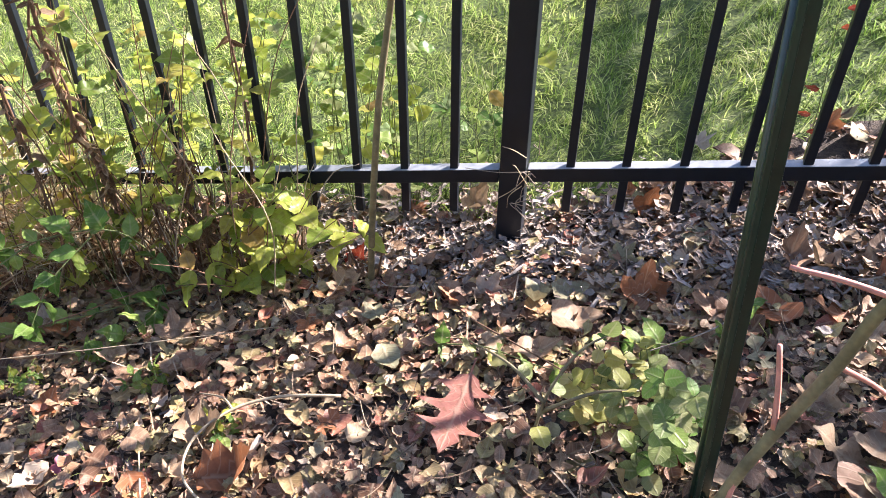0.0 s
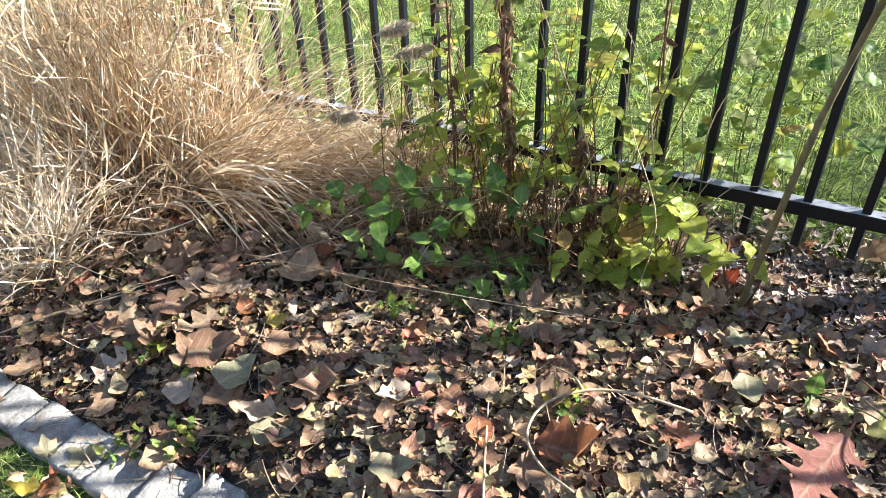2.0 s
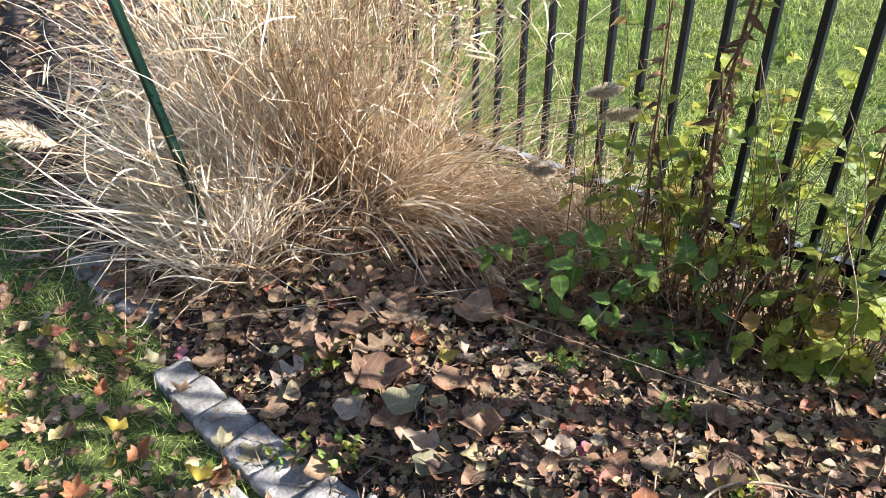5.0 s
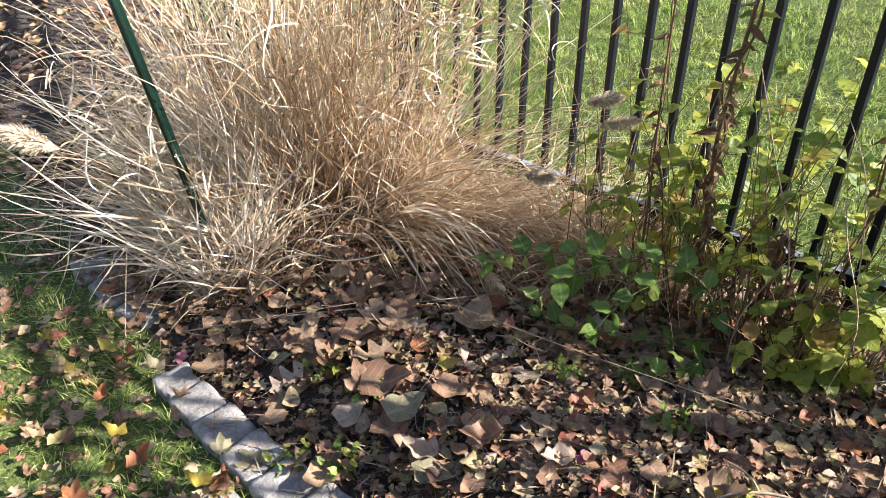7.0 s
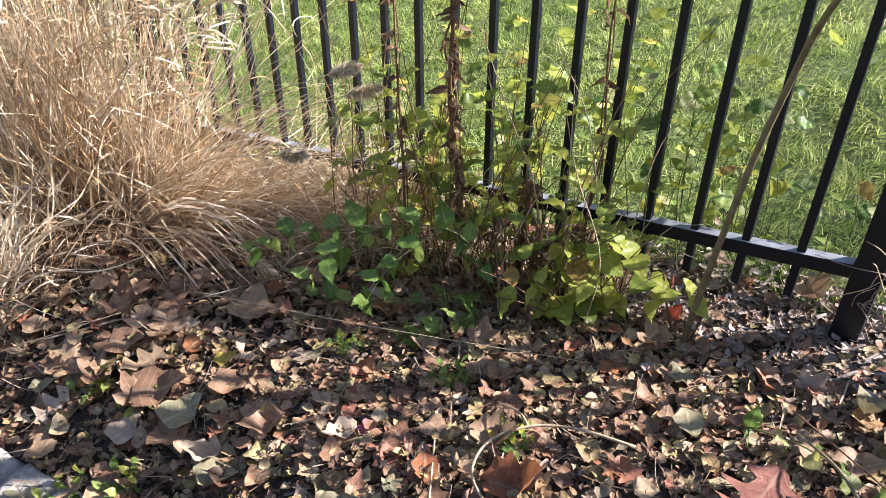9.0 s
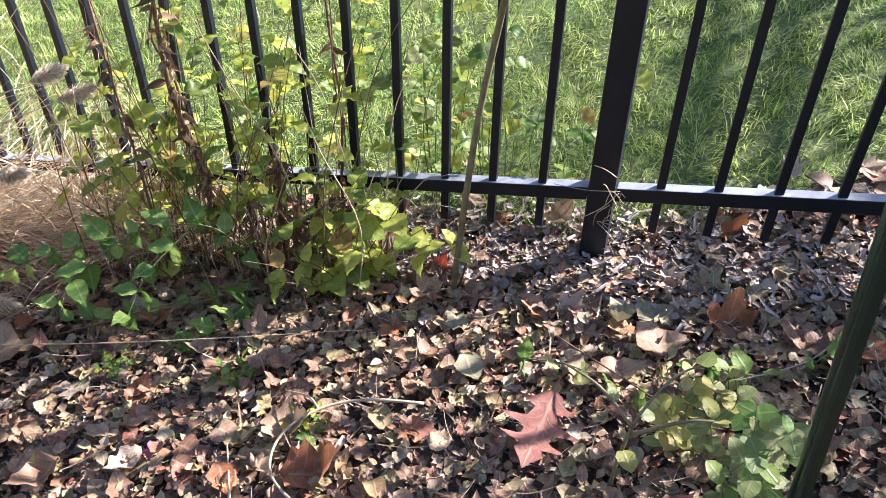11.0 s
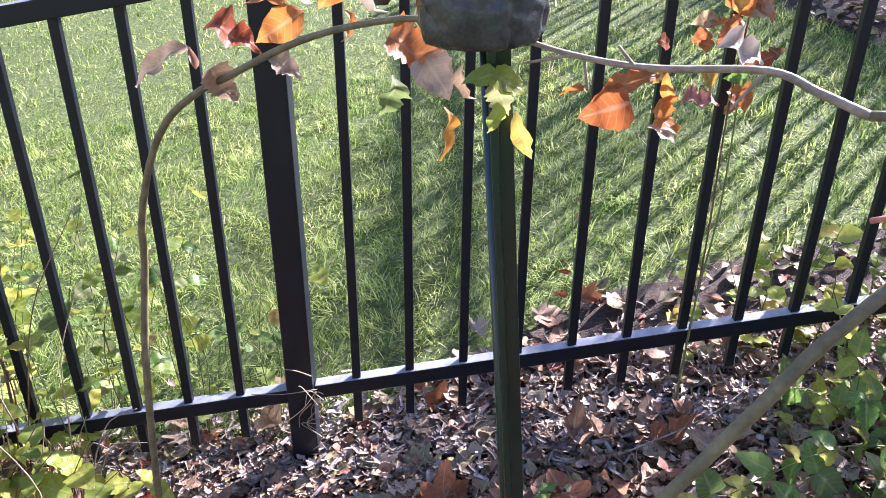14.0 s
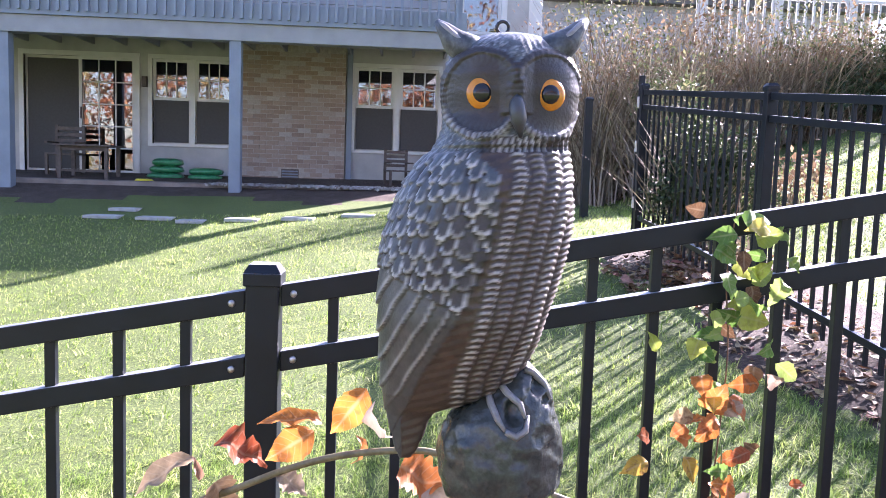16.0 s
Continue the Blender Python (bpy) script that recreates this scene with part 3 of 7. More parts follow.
KINDS = {"oak": strip_leaf(26, oak, 0.35, 0.15, 0.025), "red_oak": strip_leaf(46, red_oak, 0.25, 0.12, 0.012), "maple": palmate(1, 0.42, 0.3, 0.04), "maple_curled": palmate(2, 0.40, 1.1, 0.09),
         "heart": strip_leaf(9, heart, 0.5, 0.25, 0.04, 0.1, 1), "curled": strip_leaf(11, ovate, 1.5, 0.9, 0.06, 0.2, 2), "ovate": strip_leaf(11, ovate, 0.6, 0.35, 0.05, 0.2, 3)}
LOOK = {"rust": (RUST, "rust-brown"), "red": (RED, "bright red"), "rose": (ROSE, "dusty rose"), "pale": (PALE, "bleached pale"), "tan": (TAN, "tan"), "brown": (BROWN, "warm brown"),
        "olive": (DULL, "dull olive"), "yellow": (YELLOW, "yellow"), "pink": (PINK, "magenta pink")}
leaf_mesh = {}


def fallen(kind, look_name, x, y, size, heading, tilt=0.15, high=0.024):
    m, word = LOOK[look_name]
    key = (kind, look_name)
    if key not in leaf_mesh:
        leaf_mesh[key] = shape_mesh("fallen_leaf", KINDS[kind], m)
    ob = new("fallen_leaf", leaf_mesh[key])
    ob.matrix_basis = Matrix.Translation((x, y, land(x, y) + high)) @ Euler((tilt * 0.6, -tilt, radians(heading))).to_matrix().to_4x4() @ Matrix.Diagonal((size,) * 3 + (1,)) @ Matrix.Translation((-0.5, 0, 0))
    shape_word = {"oak": "lobed oak leaf", "red_oak": "sharp-lobed oak leaf", "maple": "flat maple leaf", "maple_curled": "curled maple leaf", "heart": "heart-shaped leaf", "curled": "rolled leaf", "ovate": "oval leaf"}[kind]
    tagged(ob, f"{word} {shape_word} lying on the mulch", "leaf", "fallen leaves")


# by the post and the grass
for row in (("red_oak", "rose", -0.184, 0.785, 0.195, 264, -0.16, 0.055), ("maple_curled", "pale", -0.205, 1.15, 0.085, 70, 0.3), ("maple", "rust", -0.27, 1.14, 0.09, 200, 0.3),
            ("heart", "olive", -0.035, 1.158, 0.075, 20, 0.1), ("maple_curled", "rust", 0.10, 1.15, 0.13, 100, 0.4), ("curled", "red", -0.53, 1.27, 0.07, 60, 0.6),
            ("maple_curled", "rust", 0.09, 1.47, 0.10, 90, 0.9), ("oak", "tan", 0.40, 0.77, 0.12, 160, 0.2), ("maple_curled", "tan", 0.375, 0.89, 0.09, 40, 0.3),
            ("ovate", "rust", -0.99, 0.74, 0.075, 80, 0.35), ("oak", "tan", -0.74, 0.99, 0.09, 30), ("maple", "pale", -1.575, 0.57, 0.07, 100), ("heart", "rust", -1.40, 0.86, 0.075, 10, 0.4),
            ("oak", "tan", -1.83, 0.52, 0.14, 10, 0.3), ("maple", "tan", -1.62, 0.42, 0.13, 150), ("maple", "pink", -1.86, 0.16, 0.06, 40), ("maple_curled", "rust", -1.95, 0.05, 0.09, 10)):
    fallen(*row)
# in the open bed
for row in (("oak", "pale", -1.55, 0.32, 0.11, 80, 0.4), ("curled", "tan", -0.62, 0.70, 0.11, 10), ("curled", "rust", -0.52, 0.62, 0.13, 20, 0.3), ("maple", "pink", -0.86, 0.60, 0.05, 0),
            ("oak", "olive", 0.30, 0.99, 0.08, 120), ("maple_curled", "pale", -0.02, 1.28, 0.07, 30), ("maple", "rust", -2.05, 0.95, 0.12, 0, 0.4), ("heart", "tan", -1.95, 0.85, 0.10, 60)):
    fallen(*row)
# by the fence and on the lawn edge
for row in (("curled", "rust", 0.56, 1.23, 0.10, 10), ("ovate", "yellow", -1.28, 0.60, 0.06, 50), ("oak", "yellow", -1.05, 0.52, 0.08, 10), ("maple", "tan", 0.36, 1.72, 0.09, 5),
            ("maple_curled", "rust", 0.48, 1.76, 0.08, 50, 0.5), ("curled", "yellow", 0.67, 1.62, 0.06, 30), ("curled", "tan", -1.35, -0.02, 0.08, 60), ("curled", "rust", -1.55, -0.05, 0.07, 100),
            ("maple_curled", "pale", 0.20, 1.70, 0.08, 10)):
    fallen(*row)
for i in range(250):
    x, y = rng.uniform(-2.5, 1.25), rng.uniform(0.02, 1.6)
    look_name = ("tan", "brown", "tan", "brown", "olive", "tan", "pale", "rust", "brown", "tan")[int(rng.integers(0, 10))]
    kind = ("oak", "maple", "maple_curled", "heart", "curled", "ovate")[int(rng.integers(0, 6))]
    size, heading, tilt = rng.uniform(0.05, 0.10), rng.uniform(0, 360), rng.uniform(-0.25, 0.25)
    if math.hypot(x + 0.184, y - 0.775) > 0.17:  # the large oak leaf lies on top, uncovered
        fallen(kind, look_name, x, y, size, heading, tilt, 0.03)
# broad leaves drifted against the grass clumps
for i in range(30):
    x, y = rng.uniform(-2.0, -1.3), rng.uniform(0.38, 0.98)
    fallen(("maple", "maple_curled", "oak", "heart")[i % 4], ("brown", "tan", "brown", "brown", "tan")[i % 5], x, y, rng.uniform(0.08, 0.125), rng.uniform(0, 360), rng.uniform(-0.2, 0.3), 0.035)
for i in range(40):
    x, y = rng.uniform(-2.2, -0.8), rng.uniform(-0.35, 0.12)
    fallen(("maple_curled", "ovate", "curled")[i % 3], ("tan", "yellow", "rust", "olive")[i % 4], x, y, rng.uniform(0.04, 0.07), rng.uniform(0, 360), 0.3, 0.04)

# ---- green steel stake and the owl on it ----
def tee_stake(name, label, foot, top, wide):
    """A studded T-section steel stake."""
    st = base(name, label, "stake", place=foot)
    d = Vector(top) - Vector(foot)
    h = d.length
    turn = d.to_track_quat("Z", "Y").to_matrix().to_4x4() @ Matrix.Rotation(radians(8), 4, "Z")
    w = wide / 2
    bm = block(-w, w, -0.004, 0.004, -0.25, h, 0.0015)
    bmesh.ops.transform(bm, matrix=turn, verts=bm.verts)
    part("face_plate", bm, GREEN_STEEL, st)
    bm = bmesh.new()
    tube(bm, [(0, -0.003, -0.2), (0, -0.003, h - 0.004)], w * 0.42, 10)
    bmesh.ops.transform(bm, matrix=turn, verts=bm.verts)
    part("centre_rib", bm, GREEN_STEEL, st, "", True)
    bm = block(-0.003, 0.003, 0.0042, 0.018, -0.2, h, 0.001)
    bmesh.ops.transform(bm, matrix=turn, verts=bm.verts)
    part("stem_plate", bm, GREEN_STEEL, st)
    return st


tee_stake("steel_stake", "dark green enamelled steel stake driven into the mulch, slightly tilted", (0.197, 0.667, 0.07), (0.121, 0.676, 1.095), 0.030)
STAKE_FOOT, STAKE_TOP = (-2.152, 0.401, -0.222), (-2.189, 0.225, 0.995)
tee_stake("steel_stake", "leaning dark green steel stake standing in the dry grass clump", STAKE_FOOT, STAKE_TOP, 0.034)


def owl_statue():
    k = 0.000485  # drawn on a half-millimetre grid: height, near and far side
    body = [(52, 884, 926), (56, 860, 950), (62, 840, 970), (75, 812, 995), (100, 792, 1020), (130, 784, 1032), (160, 783, 1036), (195, 786, 1030), (225, 779, 1018), (250, 765, 1012),
            (280, 738, 1016), (310, 715, 1021), (350, 695, 1023), (400, 676, 1018), (450, 665, 1006), (500, 661, 990), (550, 660, 972), (600, 661, 955), (650, 663, 930),
            (690, 665, 890), (715, 668, 822), (732, 672, 762), (750, 676, 750), (775, 682, 742), (800, 688, 730), (818, 696, 716)]
    tab = np.array(body, float)
    py = np.arange(52, 818.1, 2.6)
    xl, xr = np.interp(py, tab[:, 0], tab[:, 1]), np.interp(py, tab[:, 0], tab[:, 2])
    for _ in range(3):
        xl[1:-1], xr[1:-1] = (xl[:-2] + 2 * xl[1:-1] + xl[2:]) / 4, (xr[:-2] + 2 * xr[1:-1] + xr[2:]) / 4
    seg = 190
    ph = np.linspace(0, math.tau, seg, endpoint=False)
    verts, paint_at = [], []
    PAL = {0: (0.030, 0.026, 0.024), 1: (0.40, 0.41, 0.42), 2: (0.020, 0.016, 0.015), 5: (0.085, 0.105, 0.118), 6: (0.060, 0.042, 0.033), 7: (0.36, 0.345, 0.33)}

    def blend(p, q, f):
        p, q, f = PAL[p] if isinstance(p, int) else p, PAL[q] if isinstance(q, int) else q, max(0.0, min(1.0, f))
        return tuple(i + (j - i) * f for i, j in zip(p, q))

    for r in range(len(py)):
        y0, a, b = py[r], xl[r], xr[r]
        cx, hw = (a + b) / 2, (b - a) / 2
        hd = min(hw * 0.92, 128) if y0 < 250 else min(hw * 0.86, 135) * (1 - 0.5 * smoothstep(520, 760, y0))
        for p in ph:
            c, s = math.cos(p), math.sin(p)
            e = 0.88
            x = cx + hw * math.copysign(abs(c) ** e, c)
            d = -hd * math.copysign(abs(s) ** e, s)
            front, t, lift = s > -0.15, 0, 0.0
            wing_edge = np.interp(y0, (270, 300, 400, 480, 560, 640, 740), (850, 884, 872, 842, 795, 745, 700))
            chest_edge = np.interp(y0, (270, 300, 400, 560, 650, 700), (898, 905, 876, 832, 796, 790))
            if y0 < 262:
                # head: face discs, brow, fine radial feathering
                for ex, ey in ((852, 163), (972, 167)):
                    dd = math.hypot(x - ex, (y0 - ey) * 0.95)
                    if s > 0.1:
                        if dd < 62:
                            lift -= 10 * (1 - (dd / 62) ** 2)
                            ray = math.sin(math.atan2(y0 - ey, x - ex) * 34 + 2 * math.sin(dd * 0.2))
                            t = blend(2, 5, 0.25 * smoothstep(40, 62, dd) * (0.5 + 0.5 * ray))
                            lift += 0.25 * ray * smoothstep(34, 50, dd)
                        elif dd < 74:
                            lift += 4
                            t = blend(0, 1, smoothstep(ey + 5, ey + 40, y0) * (0.35 + 0.3 * math.sin(math.atan2(y0 - ey, x - ex) * 44)))
                            lift += 0.7 * math.sin(math.atan2(y0 - ey, x - ex) * 44)
                if s > 0.1 and 884 < x < 944 and 60 < y0 < 200:
                    lift += 7 * math.cos((x - 912) / 60 * math.pi)
                if t == 0:
                    lift += 1.5 * math.sin(x * 0.55 + y0 * 0.3) * math.sin(y0 * 0.5)
                    t = blend(0, 5, 0.75 + 0.9 * noise.noise(Vector((x * 0.16, y0 * 0.12, d * 0.1))))
                    t = blend(t, 1, 0.5 * smoothstep(0.1, 0.4, noise.noise(Vector((x * 0.35, y0 * 0.22, d * 0.3)))))
                if y0 > 235 and s > 0.2 and x > 850:
                    q = math.sin(x * 0.55)
                    lift += 3 * q
                    t = blend(0, 1, 0.8 * smoothstep(-0.1, 0.7, q) * smoothstep(0, 30, 60 - abs(x - 915)))
            elif not front or x < wing_edge:
                # wing: rounded overlapping feathers, long quills lower down
                u = math.atan2(s, c) * 150 + 0.12 * y0
                if y0 < 470 + 0.55 * (x - 700):
                    wid, hgt = 27.0, 30.0
                    for row in (math.floor(y0 / hgt) - 1, math.floor(y0 / hgt)):
                        q = u / wid + 0.5 * (row % 2)
                        cell = math.floor(q)
                        j1, j2 = noise.noise(Vector((cell * 3.7, row * 5.1, 0.5))), noise.noise(Vector((cell * 2.3 + 9, row * 4.3, 7.5)))
                        fa = (q - cell) * 2 - 1 + 0.5 * j1
                        fb = y0 / hgt - row - 0.45 * j2
                        rim = (fa * fa) / 1.05 + (max(0.0, fb - 0.55) / 0.95) ** 2
                        if rim < 1 and fb > -0.2:
                            lift += 1.5 + 7.0 * max(0, fb) / 1.5 - 2.0 * fa * fa
                            edge = smoothstep(0.42, 0.72, rim) * (1 - smoothstep(0.95, 1.0, rim)) * smoothstep(0.25, 0.75, fb) * (0.8 + 0.9 * j1)
                            t = blend(blend(0, 5, 0.1 + 0.4 * j2 + 0.6 * (1 - smoothstep(290, 420, y0))), 1, edge)
                            break
                    else:
                        lift -= 2.0
                else:
                    q = (x + 0.62 * y0 + 5 * noise.noise(Vector((x * 0.02, y0 * 0.02, 3)))) / 34.0
                    fa = q % 1
                    lift += 5.5 * fa
                    t = blend(blend(0, blend(5, 6, 0.5), 0.75), 1, 0.6 * smoothstep(0.70, 0.88, fa) * (1 - smoothstep(0.95, 1.0, fa)) * (1 - smoothstep(640, 720, y0)))
                if y0 > 690:
                    lift *= 0.4
            elif x > chest_edge:
                col = (x - chest_edge) / 31.0
                bulge = math.sin((col % 1) * math.pi)
                slip = 6 * noise.noise(Vector((math.floor(col) * 5.3, y0 * 0.02, 1)))
                wave = math.sin((y0 + slip + 5 * bulge) * math.tau / 11.5)
                lift += 6 * bulge + 1.9 * wave * (0.4 + 0.6 * bulge)
                bright = 0.45 + 0.55 * smoothstep(-0.2, 0.35, math.sin(math.floor(col) * 2.4 + 1.2) + 0.5 * noise.noise(Vector((col, y0 * 0.012, 4))))
                t = blend(blend(0, 6, 0.6), 7, bright * smoothstep(0.0, 0.7, wave) * smoothstep(0.15, 0.8, bulge))
            else:
                lift += 0.8 * math.sin(y0 * 0.35 + x * 0.1)
                t = 6
            n = Vector((c / hw, 0, -s / hd))
            n.normalize()
            paint_at.append(PAL[t] if isinstance(t, int) else t)
            verts.append(((x + n.x * lift - 885) * k, (d + n.z * lift) * k, (880 - y0) * k))
    faces, slots = [], []
    for r in range(len(py) - 1):
        for q in range(seg):
            a, b = r * seg + q, r * seg + (q + 1) % seg
            faces.append((a, a + seg, b + seg, b))
            slots.append(0)
    faces += [tuple(range(seg)), tuple(reversed(range(len(verts) - seg, len(verts))))]
    slots += [0, 0]
    me = bpy.data.meshes.new("body")
    me.from_pydata(verts, [], faces)
    me.polygons.foreach_set("material_index", slots)
    me.attributes.new("paint", "FLOAT_COLOR", "POINT").data.foreach_set("color", np.array([(*q, 1) for q in paint_at], np.float32).ravel())
    bm = bmesh.new()
    bm.from_mesh(me)

    def ball(px, y0, depth, rad, slot, flat=(1, 1, 1), n=24):
        got = bmesh.ops.create_uvsphere(bm, u_segments=n, v_segments=n // 2, radius=1,
                                        matrix=Matrix.Translation(((px - 885) * k, depth * k, (880 - y0) * k)) @ Matrix.Diagonal((rad * k * flat[0], rad * k * flat[1], rad * k * flat[2], 1)))
        for f in {f for v in got["verts"] for f in v.link_faces}:
            f.material_index = slot

    def horn(points, radii, slot, sides=10):
        tube(bm, [((a - 885) * k, b * k, (880 - c) * k) for a, b, c in points], [r * k for r in radii], sides, True, slot)

    for ex, ey in ((853, 163), (971, 167)):
        front_y = -96
        ball(ex, ey, front_y + 6, 27, 3, (1, 0.55, 1))
        ball(ex, ey, front_y - 2.5, 17.0, 4, (1, 0.55, 1))
    horn([(912, -108, 164), (912, -122, 186), (914, -128, 210), (918, -118, 238)], [7, 15, 14, 3], 8)
    for side, tip in ((-1, (775, -34, 36)), (1, (1044, -34, 36))):
        x0 = 909 + side * 134
        horn([(909 + side * 52, -40, 100), (909 + side * 84, -42, 84), (909 + side * 106, -41, 68), (x0 - side * 14, -38, 50), tip], [32, 29, 22, 14, 6], 5, 16)
        for up, out in ((-7, 0), (8, 4)):
            horn([(909 + side * 78, -62 + out, 88 + up), (909 + side * 102, -58 + out, 70 + up), (x0 - side * 14, -48 + out, 51 + up * 0.7), (tip[0], tip[1] - 2, tip[2] + up * 0.3)], [5, 6, 5, 2], 1 if up < 0 else 0, 8)
    # hanging eye on the crown
    ring = [((896 + 11 * math.cos(a) - 885) * k, 0.0, (880 - 42 + 11 * math.sin(a)) * k) for a in np.linspace(0, math.tau, 14)]
    tube(bm, ring, 0.0016, 6, True, 4)

    # the rock perch
    rock = np.array([(884, 800, 984), (879, 786, 994), (868, 776, 1001), (845, 769, 1005), (810, 767, 1006), (775, 773, 1005), (735, 792, 999), (700, 835, 991), (670, 868, 972), (645, 905, 950), (636, 922, 936)], float)
    ry = np.arange(636, 884.1, 5.0)
    start = []
    for y0 in ry:
        a, b = np.interp(y0, rock[::-1, 0], rock[::-1, 1]), np.interp(y0, rock[::-1, 0], rock[::-1, 2])
        ringv = []
        for q in range(72):
            p = math.tau * q / 72
            x, d = (a + b) / 2 + (b - a) / 2 * math.cos(p), -0.86 * (b - a) / 2 * math.sin(p)
            g = noise.noise(Vector((x * 0.02, d * 0.02, y0 * 0.02))) * 9 + noise.noise(Vector((x * 0.06, d * 0.06, y0 * 0.05))) * 5
            pit = noise.noise(Vector((x * 0.045, d * 0.045, y0 * 0.022 + 9)))
            g -= 8 * smoothstep(0.32, 0.5, pit) * smoothstep(870, 930, x)
            if d < 0:
                for hx, hy, hr, deep in ((908, 716, 21, 20), (958, 676, 15, 16), (976, 700, 10, 10), (825, 706, 9, 7), (850, 712, 7, 6)):
                    g -= deep * (1 - smoothstep(0.4, 1.0, math.hypot((x - hx) / hr, (y0 - hy) / (hr * 1.3))))
            ringv.append(bm.verts.new(((x + g * math.cos(p) - 885) * k, (d - g * math.sin(p)) * k, (880 - y0) * k)))
        start.append(ringv)
    for r0, r1 in zip(start, start[1:]):
        for q in range(72):
            bm.faces.new((r0[q], r1[q], r1[(q + 1) % 72], r0[(q + 1) % 72])).material_index = 9
    bm.faces.new(start[0]).material_index = 9
    bm.faces.new(start[-1][::-1]).material_index = 9

    def on_rock(x, y0, out):
        """A place on the rock's near face."""
        a, b = np.interp(y0, rock[::-1, 0], rock[::-1, 1]), np.interp(y0, rock[::-1, 0], rock[::-1, 2])
        u = max(-0.98, min(0.98, (x - (a + b) / 2) / ((b - a) / 2)))
        return (x, -0.86 * (b - a) / 2 * math.sqrt(1 - u * u) - out, y0)

    for toe in (((864, 676), (868, 700), (880, 724), (893, 742)), ((884, 668), (900, 684), (922, 700), (930, 722)), ((893, 742), (912, 752), (930, 742), (936, 718)), ((934, 648), (950, 654), (972, 676), (982, 700))):
        horn([on_rock(x, y0, 2) for x, y0 in toe], [6, 7, 6, 3], 7, 8)
    bmesh.ops.recalc_face_normals(bm, faces=bm.faces)
    body_paint, nt, b = mat("owl_paint", 0.4)
    at = nt.nodes.new("ShaderNodeAttribute")
    at.attribute_name = "paint"
    wear = ramp(nt, noise_tex(nt, 90.0, 5, 0.65).outputs[0], [(0.3, (0.6, 0.6, 0.62)), (0.7, (1.25, 1.2, 1.15))])
    nt.links.new(mix(nt, at.outputs["Color"], wear.outputs[0], 1.0, "MULTIPLY"), b.inputs["Base Color"])
    gloss = ramp(nt, noise_tex(nt, 35.0).outputs[0], [(0.3, (0.28, 0.28, 0.28)), (0.7, (0.5, 0.5, 0.5))])
    nt.links.new(gloss.outputs[0], b.inputs["Roughness"])
    bump(nt, b, noise_tex(nt, 420.0, 3).outputs[0], 0.5, 0.0007)
    paint = [body_paint, plain("owl_pale_edge", (0.27, 0.265, 0.275), 0.45, 0, 0.3, 80, 0.0006, 500),
             plain("owl_face", (0.06, 0.05, 0.048), 0.5, 0, 0.3, 60, 0.0006, 500), plain("owl_orange_eye", (0.62, 0.235, 0.02), 0.2, 0, 0.15, 90, 0.0, 300),
             plain("owl_black", (0.012, 0.012, 0.013), 0.12, 0, 0.1, 60, 0.0, 300), plain("owl_blue_grey", (0.075, 0.085, 0.092), 0.42, 0, 0.6, 110, 0.0012, 300),
             plain("owl_tan", (0.105, 0.075, 0.055), 0.4, 0, 0.3, 50, 0.0006, 500), plain("owl_claw", (0.22, 0.215, 0.21), 0.28, 0, 0.3, 70, 0.0006, 500),
             plain("owl_beak", (0.055, 0.06, 0.066), 0.35, 0, 0.2, 60, 0.0004, 400), plain("owl_rock", (0.046, 0.053, 0.050), 0.24, 0, 0.5, 30, 0.0012, 260)]
    ob = link("owl_statue", bm, paint, True)
    ob.matrix_basis = Matrix.Translation((0.114, 0.668, 1.083)) @ Matrix.Rotation(radians(-3.8), 4, "Z") @ Matrix.Rotation(radians(-2.4), 4, "Y") @ Matrix.Diagonal((0.945, 0.93, 0.985, 1))
    return tagged(ob, "painted plastic owl decoy with orange eyes on a grey-green rock perch", "owl statue")


owl_statue()

# ---- plants ----
WEED = leafy("weed_leaf", [(0.0, (0.16, 0.25, 0.045)), (0.3, (0.32, 0.42, 0.07)), (0.6, (0.50, 0.56, 0.10)), (0.82, (0.48, 0.52, 0.09)), (0.95, (0.56, 0.50, 0.10)), (1.0, (0.42, 0.25, 0.09))], 0.34, 0.6, 0.2, 0.35)
LEAFGREEN = leafy("green_leaf", [(0.0, (0.08, 0.18, 0.03)), (0.6, (0.17, 0.30, 0.06)), (1.0, (0.32, 0.42, 0.10))], 0.38, 0.45, 0.2, 0.15)
YELLOWING = leafy("yellowing_leaf", [(0.0, (0.30, 0.33, 0.08)), (0.5, (0.44, 0.42, 0.12)), (1.0, (0.52, 0.45, 0.18))], 0.45, 0.45, 0.25, 0.15)
SEEDLING = leafy("seedling_leaf", [(0.0, (0.136, 0.212, 0.060)), (0.5, (0.238, 0.289, 0.093)), (1.0, (0.357, 0.357, 0.153))], 0.5, 0.4, 0.25)
AUTUMN = leafy("autumn_leaf", [(0.0, (0.30, 0.07, 0.03)), (0.35, (0.55, 0.17, 0.03)), (0.6, (0.6, 0.27, 0.04)), (0.8, (0.5, 0.40, 0.06)), (1.0, (0.45, 0.33, 0.27))], 0.45, 0.5, 0.3, 0.8)
ORANGE = leafy("orange_leaf", [(0.0, (0.34, 0.10, 0.04)), (0.45, (0.50, 0.19, 0.05)), (0.7, (0.40, 0.21, 0.12)), (1.0, (0.40, 0.26, 0.22))], 0.45, 0.45, 0.3, 0.8)
EMBER = leafy("ember_orange_leaf", [(0.0, (0.42, 0.12, 0.03)), (0.5, (0.58, 0.22, 0.04)), (1.0, (0.50, 0.17, 0.05))], 0.45, 0.45, 0.3, 0.5)
